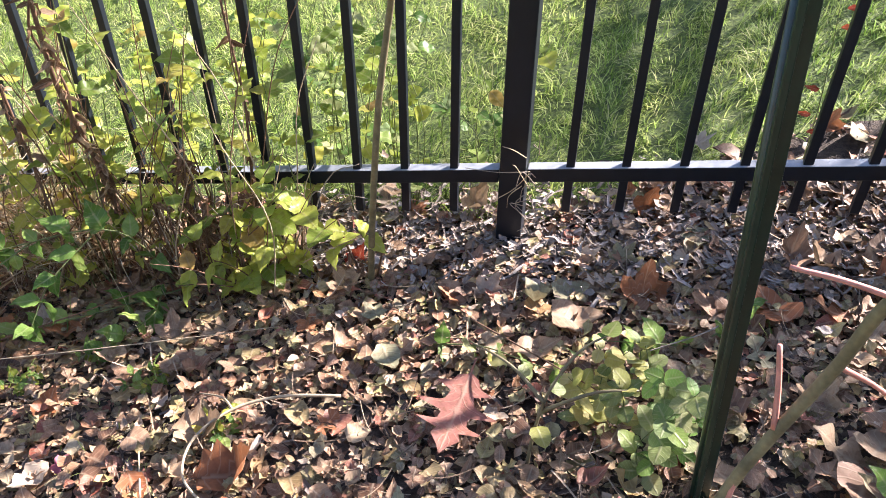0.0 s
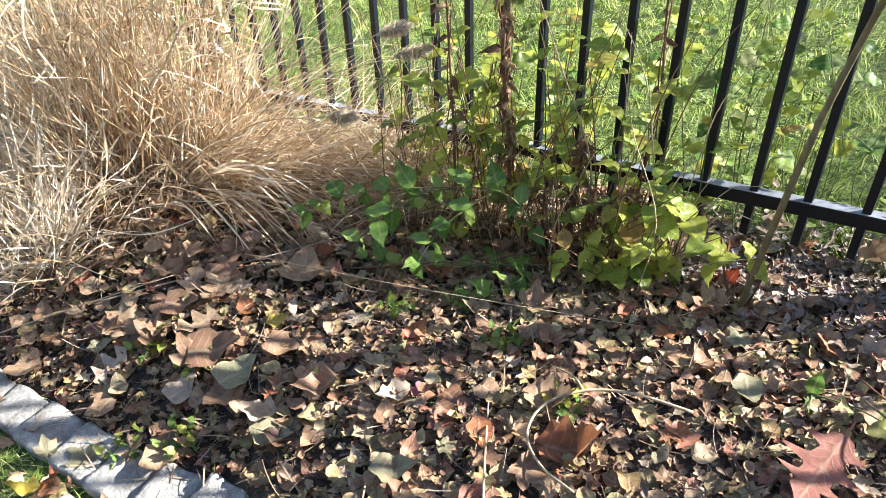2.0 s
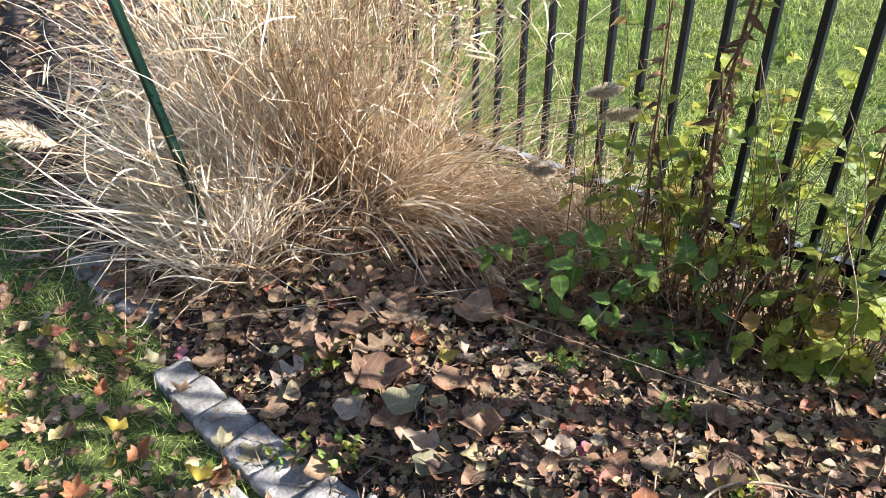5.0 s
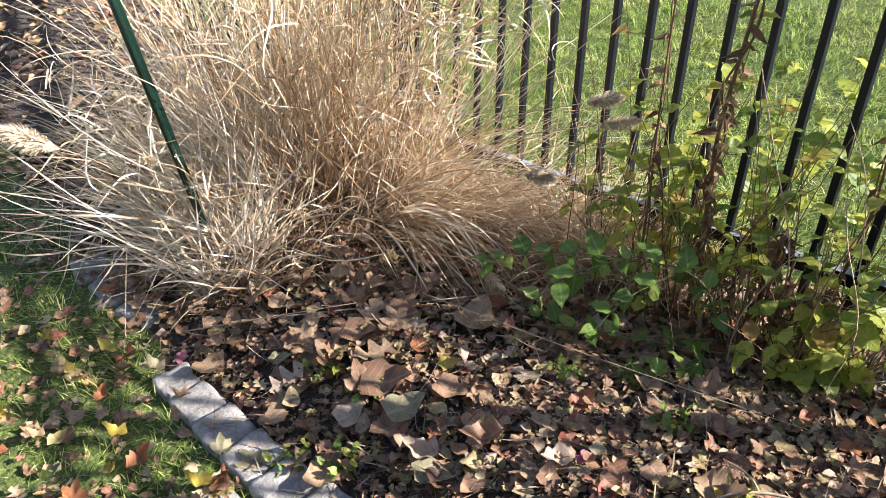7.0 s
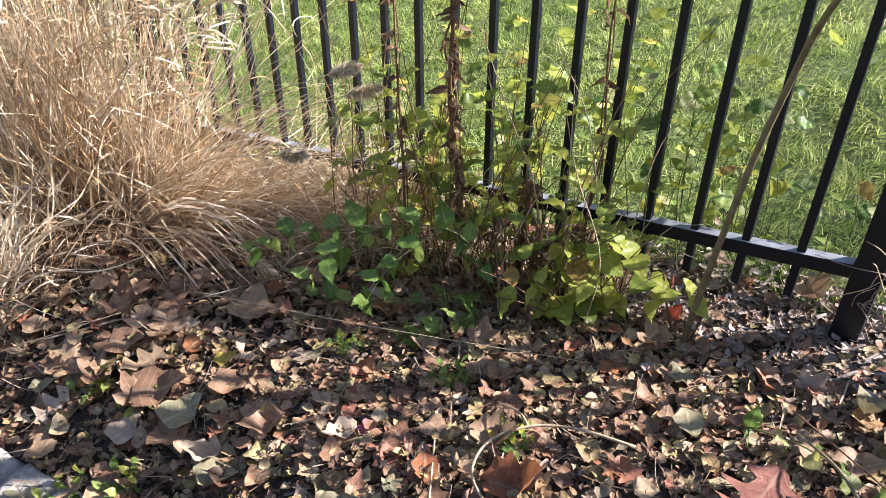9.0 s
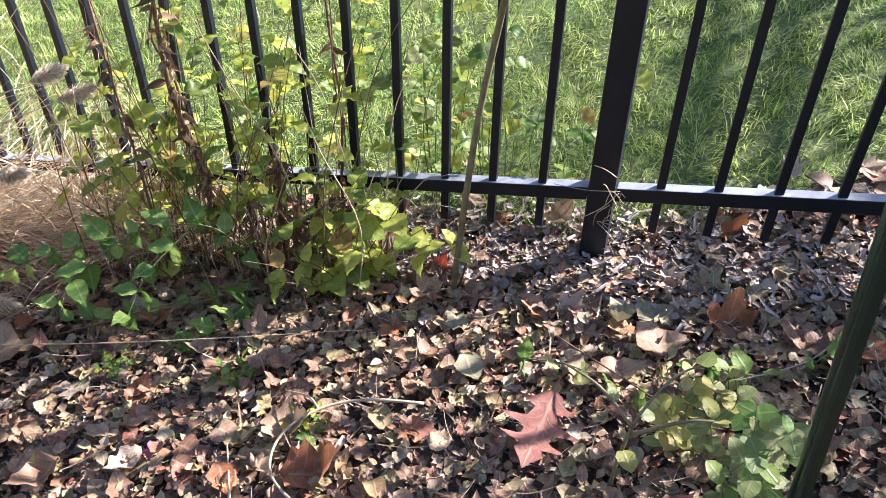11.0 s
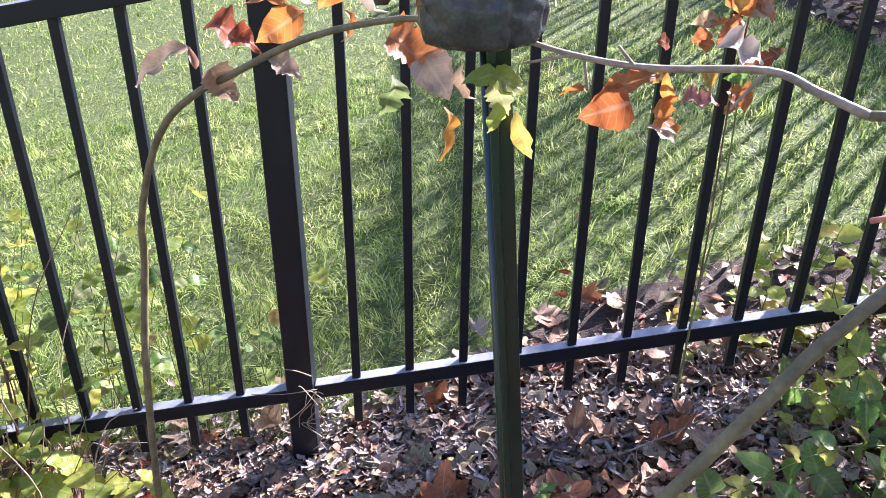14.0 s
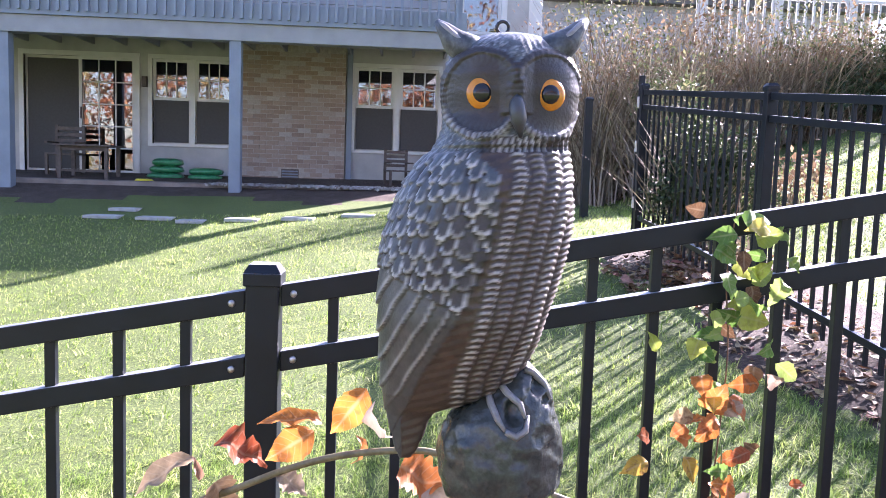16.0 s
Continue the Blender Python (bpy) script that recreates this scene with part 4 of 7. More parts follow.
DEADLEAF = leafy("withered_leaf", [(0.0, (0.12, 0.06, 0.03)), (0.6, (0.25, 0.14, 0.07)), (1.0, (0.42, 0.30, 0.18))], 0.7, 0.2, 0.4)
BROWNSTEM = plain("dead_stem", (0.16, 0.085, 0.045), 0.8, 0, 0.4, 60, 0.0015, 260)
BARK = plain("young_bark", (0.17, 0.14, 0.07), 0.6, 0, 0.35, 40, 0.001, 220)
GREYBARK = plain("grey_twig_bark", (0.30, 0.25, 0.19), 0.7, 0, 0.35, 50, 0.001, 220)
PINKTWIG = plain("cut_pink_twig", (0.50, 0.20, 0.15), 0.55, 0, 0.25, 70, 0.0006, 260)
GREENSTEM = plain("green_stem", (0.14, 0.17, 0.05), 0.6, 0, 0.3, 60, 0.0006, 260)
STRAWSTEM = plain("straw_stem", (0.45, 0.35, 0.22), 0.7, 0, 0.3, 60, 0.0006, 260)
FORMS = {"round": strip_leaf(12, rounded, -0.3, 0.12, 0.02, 0.04, 4), "ovate": strip_leaf(13, ovate, -0.45, 0.18, 0.035, 0.06, 1), "heart": strip_leaf(12, heart, -0.4, 0.15, 0.03, 0.06, 2), "lance": strip_leaf(10, lance, -0.6, 0.5, 0.05, 0.15, 3),
         "droop": strip_leaf(13, ovate, -1.0, 0.3, 0.05, 0.10, 4), "crisp": strip_leaf(15, heart, 1.1, 0.5, 0.10, 0.16, 6), "ragged": strip_leaf(15, ovate, -0.9, 0.6, 0.10, 0.22, 9), "withered": strip_leaf(7, lance, -1.6, 0.9, 0.08)}
plant_mesh = {}


def put_leaf(parent, form, material, place, along, up, size):
    key = (form, material.name)
    if key not in plant_mesh:
        plant_mesh[key] = shape_mesh("leaf", FORMS[form], material)
    ob = new("leaf", plant_mesh[key])
    ob.parent = parent
    ob.matrix_basis = aim(Vector(place) - parent.location, along, up, size)
    return ob


def stem(parent, points, r0, r1, material, name="stem", knots=6, sides=6, label=""):
    path = spline(points, knots)
    bm = bmesh.new()
    n = len(path)
    tube(bm, [p - parent.location for p in path], [r0 + (r1 - r0) * i / (n - 1) for i in range(n)], sides)
    part(name, bm, material, parent, label, True)
    return path


def leafy_plant(name, label, stems, form, materials, size, gap, r0=0.0025, stem_mat=None, start=0.15, spread=0.75, pairs=True, category="weed", group=""):
    """Stems, each with leaves set along it in pairs."""
    foot = Vector(stems[0][0])
    thing = base(name, label, category, group, tuple(foot))
    for pts in stems:
        path = stem(thing, pts, r0, r0 * 0.4, stem_mat or GREENSTEM, sides=5)
        run, last = 0.0, 0.0
        total = sum((b - a).length for a, b in zip(path, path[1:]))
        turn = rng.uniform(0, 6.28)
        for a, b in zip(path, path[1:]):
            run += (b - a).length
            if run < total * start or run - last < gap * rng.uniform(0.7, 1.3):
                continue
            last = run
            d = (b - a).normalized()
            turn += 1.57 + rng.uniform(-0.5, 0.5)
            for k in range(2 if pairs else 1):
                ang = turn + math.pi * k
                side = d.cross(Vector((math.cos(ang), math.sin(ang), 0.3))).normalized()
                along = side * spread + d * 0.35 + Vector((0, 0, rng.uniform(-0.55, 0.15)))
                put_leaf(thing, form if isinstance(form, str) else form[int(rng.integers(0, len(form)))], materials[int(rng.integers(0, len(materials)))], a, along,
                         Vector((rng.uniform(-0.5, 0.5), rng.uniform(-0.7, 0.3), 1)), size * rng.uniform(0.65, 1.25))
    return thing


# dry ornamental grass: upright culms, and pale leaves that sprawl
STRAW = leafy("dry_grass", [(0.0, (0.26, 0.15, 0.07)), (0.2, (0.58, 0.42, 0.24)), (0.4, (0.72, 0.58, 0.40)), (0.55, (0.50, 0.31, 0.15)), (0.7, (0.80, 0.70, 0.52)), (0.85, (0.86, 0.79, 0.65)), (1.0, (0.52, 0.35, 0.18))], 0.42, 0.35, 0.15, 0.0, 0.5)
STRAWPALE = leafy("pale_dry_grass", [(0.0, (0.46, 0.34, 0.21)), (0.3, (0.72, 0.61, 0.45)), (0.6, (0.86, 0.80, 0.67)), (0.85, (0.80, 0.68, 0.50)), (1.0, (0.56, 0.42, 0.25))], 0.38, 0.3, 0.12, 0.0, 0.5)
SHADE_STUBBLE = leafy("shade_dark_stubble", [(0.0, (0.05, 0.03, 0.02)), (0.6, (0.13, 0.08, 0.045)), (1.0, (0.24, 0.16, 0.10))], 0.8, 0.1, 0.3)


def ribbons(name, roots, heads, sag, widths, material, parent, steps=11, broken=0.2, curl=1.0):
    """Long ribbons grown step by step from roots; heads: first directions with length; sag: how much each bows to the ground; some are snapped and hang."""
    n = len(roots)
    length = np.linalg.norm(heads, axis=1)
    d = heads / length[:, None]
    side = np.cross(d, rng.normal(0, 1, (n, 3)))
    side /= np.linalg.norm(side, axis=1)[:, None] + 1e-9
    drift, sway = rng.normal(0, 0.45 * curl, (n, 3)), rng.uniform(0, 6.28, n)
    snap = np.where(rng.uniform(0, 1, n) < broken, rng.integers(int(steps * 0.4), steps, n), steps + 5)
    fall = np.stack([rng.normal(0, 0.7, n), rng.normal(0, 0.7, n), rng.uniform(-0.9, 0.2, n)], 1)
    power = rng.uniform(0.6, 2.2, n)
    mid, verts = roots.copy(), []
    for i in range(steps + 1):
        t = i / steps
        turn = 2.4 * t
        tw = side * np.cos(turn) + np.cross(side, d) * np.sin(turn)
        w = (widths * (0.75 + 0.25 * min(1.0, 4 * t)) * (1 - 0.9 * t ** 2.2) * 0.5)[:, None]
        verts += [mid - tw * w, mid + tw * w]
        pull = np.zeros((n, 3))
        pull[:, 2] = -sag * (0.25 + t) ** power * 1.5
        d = d + (pull + drift * np.cos(5.5 * t + sway)[:, None]) * (2.2 / steps)
        d = np.where((snap == i)[:, None], 0.35 * d + fall, d)
        d /= np.linalg.norm(d, axis=1)[:, None] + 1e-9
        mid = mid + d * (length / steps)[:, None]
        low = land_many(mid[:, 0], mid[:, 1]) + 0.012
        mid[:, 2] = np.maximum(mid[:, 2], low)
    m = 2 * (steps + 1)
    v = np.stack(verts, 1).reshape(-1, 3) - np.array(parent.location)
    faces = [(o + 2 * i, o + 2 * i + 1, o + 2 * i + 3, o + 2 * i + 2) for o in range(0, n * m, m) for i in range(steps)]
    me = bpy.data.meshes.new(name)
    me.from_pydata(v.tolist(), [], faces)
    me.materials.append(material)
    me.shade_smooth()
    ob = new(name, me)
    ob.parent = parent
    return tagged(ob, kind="stuff")


def roots_in(cx, cy, rx, ry, n):
    a, r = rng.uniform(0, math.tau, n), np.sqrt(rng.uniform(0, 1, n))
    x, y = cx + rx * r * np.cos(a), cy + ry * r * np.sin(a)
    return np.stack([x, y, land_many(x, y) - 0.01], 1)


def fan(name, parent, cx, cy, rx, ry, n, heading, spread, lift, long, sag, wide, material, broken=0.2, curl=1.0):
    """Ribbons that leave one foot round a heading (degrees), with ranges for lift, length, sag and width."""
    ro = roots_in(cx, cy, rx, ry, n)
    an = np.radians(rng.normal(heading, spread, n))
    hd = np.stack([np.cos(an), np.sin(an), rng.uniform(*lift, n)], 1)
    hd *= (rng.uniform(*long, n) / np.linalg.norm(hd, axis=1))[:, None]
    return ribbons(name, ro, hd, rng.uniform(*sag, n), rng.uniform(*wide, n), material, parent, 11, broken, curl)


grass_a = base("ornamental_grass", "tall dry ornamental grass clump, tan and rust, standing against the fence", "grass", "ornamental grasses", (-2.35, 0.85, land(-2.35, 0.85)))
for cx, cy, n, lx, ly in ((-2.36, 0.84, 300, -0.12, 0.0), (-2.18, 0.92, 300, 0.16, 0.1), (-2.24, 0.76, 220, 0.0, -0.12), (-2.45, 1.0, 200, -0.2, 0.1), (-2.10, 1.02, 200, 0.24, 0.05)):
    ro = roots_in(cx, cy, 0.12, 0.12, n)
    hd = np.stack([rng.normal(lx, 0.22, n), rng.normal(ly, 0.22, n), np.ones(n)], 1)
    hd *= (rng.uniform(0.4, 1.3, n) / np.linalg.norm(hd, axis=1))[:, None]
    ribbons("culms", ro, hd, rng.uniform(0.0, 0.5, n) ** 2, rng.uniform(0.002, 0.005, n), STRAW, grass_a, 12, 0.25, 1.0)
    # withered leaves that curl off the culms at every height
    n = int(n * 1.3)
    up = rng.uniform(0.05, 0.85, n)
    ro = roots_in(cx, cy, 0.12, 0.12, n) + np.stack([(lx + rng.normal(0, 0.2, n)) * up, (ly + rng.normal(0, 0.2, n)) * up, up], 1)
    hd = np.stack([rng.normal(0, 0.8, n), rng.normal(0, 0.8, n), rng.uniform(-0.3, 1.1, n)], 1)
    hd *= (rng.uniform(0.10, 0.36, n) / np.linalg.norm(hd, axis=1))[:, None]
    ribbons("curled_leaves", ro, hd, rng.uniform(0.2, 1.4, n), rng.uniform(0.003, 0.007, n), (STRAW, STRAWPALE)[int(cx < -2.3)], grass_a, 9, 0.3, 1.8)
# culms that lean along the fence, and leaves that arch over the litter
fan("leaning_culms", grass_a, -2.1, 0.98, 0.16, 0.14, 380, 16, 20, (0.45, 1.4), (0.4, 0.92), (0.05, 0.5), (0.002, 0.005), STRAW, 0.3)
fan("fallen_culms", grass_a, -1.95, 1.06, 0.18, 0.12, 420, 8, 30, (0.2, 0.8), (0.25, 0.62), (0.1, 0.6), (0.002, 0.005), STRAW, 0.35, 1.5)
fan("fallen_culms", grass_a, -1.70, 1.2, 0.18, 0.08, 340, 0, 50, (0.7, 2.2), (0.28, 0.56), (0.2, 0.8), (0.002, 0.005), STRAW, 0.4, 2.0)
fan("fallen_culms", grass_a, -1.52, 1.24, 0.16, 0.06, 300, -10, 60, (0.8, 2.6), (0.28, 0.52), (0.2, 0.8), (0.002, 0.005), STRAW, 0.4, 2.0)
fan("leaning_culms", grass_a, -1.95, 1.12, 0.12, 0.08, 220, 6, 10, (0.5, 1.0), (0.4, 0.75), (0.1, 0.5), (0.002, 0.005), STRAW, 0.2)
fan("fallen_culms", grass_a, -1.34, 1.26, 0.16, 0.06, 240, -20, 70, (1.0, 3.0), (0.26, 0.48), (0.2, 0.9), (0.002, 0.0045), STRAW, 0.4, 2.0)
fan("leaning_culms", grass_a, -1.72, 1.27, 0.32, 0.05, 420, 0, 60, (0.8, 2.4), (0.28, 0.58), (0.2, 0.7), (0.003, 0.006), STRAW, 0.3, 1.4)
fan("fallen_culms", grass_a, -1.24, 1.27, 0.16, 0.04, 170, 0, 70, (1.0, 3.0), (0.25, 0.45), (0.2, 0.7), (0.003, 0.005), STRAW, 0.4, 1.6)
fan("arching_leaves", grass_a, -2.12, 0.84, 0.16, 0.18, 200, -20, 34, (0.5, 1.6), (0.25, 0.65), (0.5, 1.5), (0.003, 0.007), STRAW, 0.25, 1.6)
fan("pale_sheaf", grass_a, -2.02, 0.90, 0.05, 0.05, 26, -3, 8, (0.55, 0.85), (0.6, 0.8), (0.85, 1.2), (0.006, 0.010), STRAWPALE, 0.0, 0.7)
grass_b = base("ornamental_grass", "sprawling pale dry grass clump with fluffy seed heads, bent to the ground", "grass", "ornamental grasses", (-2.2, 0.45, land(-2.2, 0.45)))
fan("sprawling_leaves", grass_b, -2.2, 0.50, 0.20, 0.16, 560, -162, 22, (0.2, 0.9), (0.35, 0.9), (0.05, 0.4), (0.003, 0.008), STRAWPALE, 0.15)
fan("sprawling_leaves", grass_b, -2.10, 0.46, 0.16, 0.12, 220, -142, 26, (0.15, 0.7), (0.2, 0.42), (0.05, 0.5), (0.003, 0.007), STRAWPALE, 0.2, 1.5)
fan("upright_leaves", grass_b, -2.30, 0.64, 0.16, 0.12, 240, -165, 45, (0.8, 2.6), (0.45, 1.1), (0.0, 0.35), (0.002, 0.006), STRAWPALE, 0.25)
fan("upright_leaves", grass_b, -2.04, 0.40, 0.07, 0.10, 150, 120, 70, (0.9, 3.0), (0.25, 0.62), (0.0, 0.5), (0.003, 0.008), STRAWPALE, 0.25, 1.2)
fan("short_leaves", grass_b, -2.05, 0.56, 0.18, 0.2, 170, -50, 45, (0.3, 1.2), (0.12, 0.32), (0.4, 1.5), (0.003, 0.006), STRAW, 0.3, 1.8)
n = 330
up = rng.uniform(0.05, 0.5, n)
ro = roots_in(-2.3, 0.42, 0.34, 0.2, n) + np.stack([-0.5 * up, -0.15 * up, up], 1)
hd = np.stack([rng.normal(-0.4, 0.7, n), rng.normal(0, 0.7, n), rng.uniform(-0.4, 0.8, n)], 1)
hd *= (rng.uniform(0.10, 0.4, n) / np.linalg.norm(hd, axis=1))[:, None]
ribbons("curled_leaves", ro, hd, rng.uniform(0.1, 1.2, n), rng.uniform(0.003, 0.008, n), STRAWPALE, grass_b, 9, 0.3, 1.8)
# short brown blades, added and coloured dark for the deep shade under the clumps
for g, cx, cy, rx, ry, n in ((grass_a, -2.2, 0.86, 0.34, 0.28, 700), (grass_b, -2.12, 0.50, 0.28, 0.22, 500), (grass_a, -1.80, 1.16, 0.28, 0.14, 260)):
    fan("stubble", g, cx, cy, rx, ry, n, 0, 180, (0.4, 1.6), (0.06, 0.22), (0.0, 0.5), (0.002, 0.006), SHADE_STUBBLE, 0.2, 1.5)


def plume(parent, root, tip, length, fat, count=420):
    """A fluffy seed head on its stalk."""
    root, tip = Vector(root), Vector(tip)
    sag = (root + tip) / 2 + Vector((0, 0, 0.10))
    path = stem(parent, [root, sag, tip], 0.0022, 0.0012, STRAWSTEM, "plume_stalk", 6, 5)
    d = (path[-1] - path[-3]).normalized()
    n = count
    s = rng.uniform(0, 1, n)
    pos = np.array([(tip + d * length * (q - 0.5)) for q in s]) - np.array(parent.location)
    hd = rng.normal(0, 1, (n, 3))
    hd /= np.linalg.norm(hd, axis=1)[:, None]
    hd = hd * (0.95 * fat * np.sin(np.pi * np.clip(s * 0.9 + 0.08, 0, 1)))[:, None] + np.array(d) * 0.7 * fat
    me = bpy.data.meshes.new("seed_head")
    side = np.cross(hd, rng.normal(0, 1, (n, 3)))
    side *= (0.0007 / (np.linalg.norm(side, axis=1) + 1e-9))[:, None]
    droop = np.array([0, 0, -0.2 * fat])
    v = np.stack([pos - side, pos + side, pos + hd * 0.6 + side, pos + hd + droop], 1).reshape(-1, 3)
    me.from_pydata(v.tolist(), [], [(4 * i, 4 * i + 1, 4 * i + 2, 4 * i + 3) for i in range(n)])
    me.materials.append(STRAWPALE)
    ob = new("seed_head", me)
    ob.parent = parent


plume(grass_b, (-2.2, 0.42, -0.3), (-2.35, 0.05, 0.185), 0.15, 0.045, 1100)
plume(grass_b, (-2.3, 0.5, -0.3), (-2.35, 0.48, 0.39), 0.13, 0.036, 900)
plume(grass_b, (-2.25, 0.5, -0.3), (-1.98, 0.24, 0.22), 0.06, 0.02, 300)
plume(grass_a, (-2.1, 0.9, -0.3), (-1.42, 0.98, 0.17), 0.09, 0.03, 700)
plume(grass_a, (-2.1, 0.95, -0.3), (-1.33, 1.14, 0.30), 0.11, 0.026, 600)
plume(grass_a, (-2.05, 0.8, -0.3), (-1.44, 0.85, -0.09), 0.10, 0.022, 400)
plume(grass_a, (-2.1, 0.95, -0.25), (-1.34, 1.09, 0.37), 0.10, 0.026, 600)


def gz(x, y, up=0.0):
    return (x, y, land(x, y) + up)


# dead twisted stalks with clinging withered leaves
def dead_stalk(label, pts, r, count):
    t = base("dead_stalk", label, "dead plant", "dead stalks", pts[0])
    path = stem(t, pts, r, r * 0.5, BROWNSTEM, "stalk", 8, 6)
    coil = [p + Vector((math.cos(i * 0.55), math.sin(i * 0.55), 0)) * r * 2.1 for i, p in enumerate(path)]
    stem(t, coil[:: 2], r * 0.5, r * 0.35, BROWNSTEM, "twining_stem", 4, 5)
    for i in range(count):
        p = path[int(rng.integers(2, len(path)))]
        a = rng.uniform(0, 6.28)
        put_leaf(t, "withered", DEADLEAF, p, (math.cos(a), math.sin(a), rng.uniform(-1.6, 0.2)), (rng.uniform(-1, 1), rng.uniform(-1, 1), 0.4), rng.uniform(0.018, 0.045))
    return t


dead_stalk("thick dead brown stalk wound with withered vines", [gz(-1.10, 1.24, -0.02), (-1.08, 1.20, 0.0), (-1.04, 1.13, 0.22), (-1.0, 1.05, 0.42), (-0.97, 1.02, 0.60), (-0.94, 1.0, 0.80)], 0.0065, 85)
dead_stalk("thin dead reddish brown stalk with withered leaves", [gz(-1.17, 1.10, -0.02), (-1.17, 1.10, -0.05), (-1.19, 1.12, 0.2), (-1.20, 1.12, 0.45), (-1.21, 1.13, 0.75)], 0.004, 40)
dead_stalk("thin dead brown vine stem beside the pickets", [gz(-0.80, 1.33, -0.02), (-0.80, 1.33, 0.05), (-0.78, 1.32, 0.28), (-0.80, 1.33, 0.5), (-0.79, 1.33, 0.75)], 0.0038, 34)
dead_stalk("dried brown crown of a cut-back plant", [gz(-0.93, 1.26, -0.02), (-0.93, 1.25, -0.08), (-0.92, 1.24, 0.02), (-0.90, 1.22, 0.12), (-0.89, 1.2, 0.2)], 0.007, 60)
for x, y in ((-0.86, 1.20), (-0.97, 1.19), (-0.79, 1.24)):
    dead_stalk("dried brown crown of a cut-back plant", [gz(x, y, -0.02), gz(x, y - 0.01, 0.06), gz(x + 0.01, y - 0.02, 0.16), gz(x + 0.02, y - 0.03, 0.25)], 0.006, 48)
# a tangle of dry stems at the cut-back crown
tangle = base("dry_stem_tangle", "tangle of fine dry stems on a cut-back plant", "dead plant", "dead stalks", gz(-0.92, 1.24))
for i in range(95):
    a, r, h = rng.uniform(0, 6.28), rng.uniform(0.02, 0.18), rng.uniform(0.1, 0.36)
    x, y = -0.93 + (0.05 + 0.22 * (i % 2)) * math.cos(a), 1.24 + 0.06 * math.sin(a)
    stem(tangle, [gz(x, y, -0.01), gz(x + r * 0.5 * math.cos(a), y + r * 0.4 * math.sin(a), h * 0.7), gz(x + r * math.cos(a), y + r * 0.5 * math.sin(a), h * rng.uniform(0.5, 1.0))],
         rng.uniform(0.0012, 0.003), 0.0007, (STRAWSTEM, BROWNSTEM, GREYBARK)[i % 3], "dry_stem", 4, 4)

# thin brown stems of last summer's growth, still standing
for i in range(46):
    x, y, h = rng.uniform(-1.42, -0.62), rng.uniform(1.08, 1.33), rng.uniform(0.25, 0.75)
    lean_x, lean_y = rng.normal(0, 0.10), rng.normal(-0.02, 0.05)
    stem(tangle, [gz(x, y, -0.01), gz(x + 0.3 * lean_x + rng.normal(0, 0.015), y + 0.3 * lean_y, h * 0.4), gz(x + 0.7 * lean_x, y + 0.7 * lean_y, h * 0.75), gz(x + 1.3 * lean_x, y + lean_y, h)],
         rng.uniform(0.0015, 0.003), 0.0008, (BROWNSTEM, STRAWSTEM, BROWNSTEM)[i % 3], "dry_stem", 5, 5)

# green weeds along the fence
FRONT_WEEDS = [(-1.22, 1.20, 0.75, 0.02, 0.02, "ovate", 0.052, "tall"), (-1.08, 1.26, 0.62, 0.10, 0.0, "ovate", 0.055, "tall"), (-1.02, 1.18, 0.48, -0.08, -0.05, "lance", 0.07, "leaning"),
        (-0.97, 1.30, 0.55, 0.05, 0.02, "heart", 0.05, "tall"), (-0.86, 1.20, 0.36, 0.10, -0.05, "heart", 0.055, "bushy"), (-0.78, 1.26, 0.40, 0.02, -0.06, "ovate", 0.05, "bushy"),
        (-0.70, 1.22, 0.25, 0.10, 0.0, "heart", 0.055, "low"), (-1.14, 1.12, 0.34, -0.10, -0.02, "ovate", 0.05, "leaning")]
MORE_WEEDS = [(-1.36, 1.16, 0.72, 0.03, -0.02, "ovate", 0.052, "tall"), (-1.26, 1.24, 0.82, 0.04, -0.03, "ovate", 0.05, "tall"), (-1.12, 1.16, 0.85, -0.03, -0.02, "heart", 0.05, "tall"),
        (-0.90, 1.28, 0.66, -0.02, 0.0, "ovate", 0.05, "tall"), (-0.80, 1.18, 0.40, -0.04, -0.04, "ovate", 0.05, "bushy"), (-0.72, 1.20, 0.30, 0.05, -0.04, "heart", 0.055, "bushy")]
BACK_WEEDS = [(-1.32, 1.25, 0.42, -0.05, 0.0, "ovate", 0.05, "bushy"), (-1.02, 1.27, 0.7, 0.03, 0.0, "ovate", 0.05, "tall"), (-1.15, 1.22, 0.5, 0.05, -0.03, "heart", 0.05, "tall"), (-0.95, 1.2, 0.5, -0.04, 0.0, "ovate", 0.048, "tall"),
        (-0.82, 1.3, 0.58, 0.02, 0.0, "heart", 0.045, "tall"), (-1.27, 1.16, 0.3, -0.08, -0.06, "ovate", 0.055, "low"), (-1.40, 1.28, 0.5, 0.02, 0.0, "ovate", 0.045, "tall"), (-0.74, 1.16, 0.2, -0.05, -0.06, "heart", 0.05, "low"), (-0.66, 1.30, 0.5, -0.05, 0.03, "heart", 0.048, "tall"), (-1.20, 1.30, 0.6, -0.06, 0.03, "heart", 0.05, "tall")]
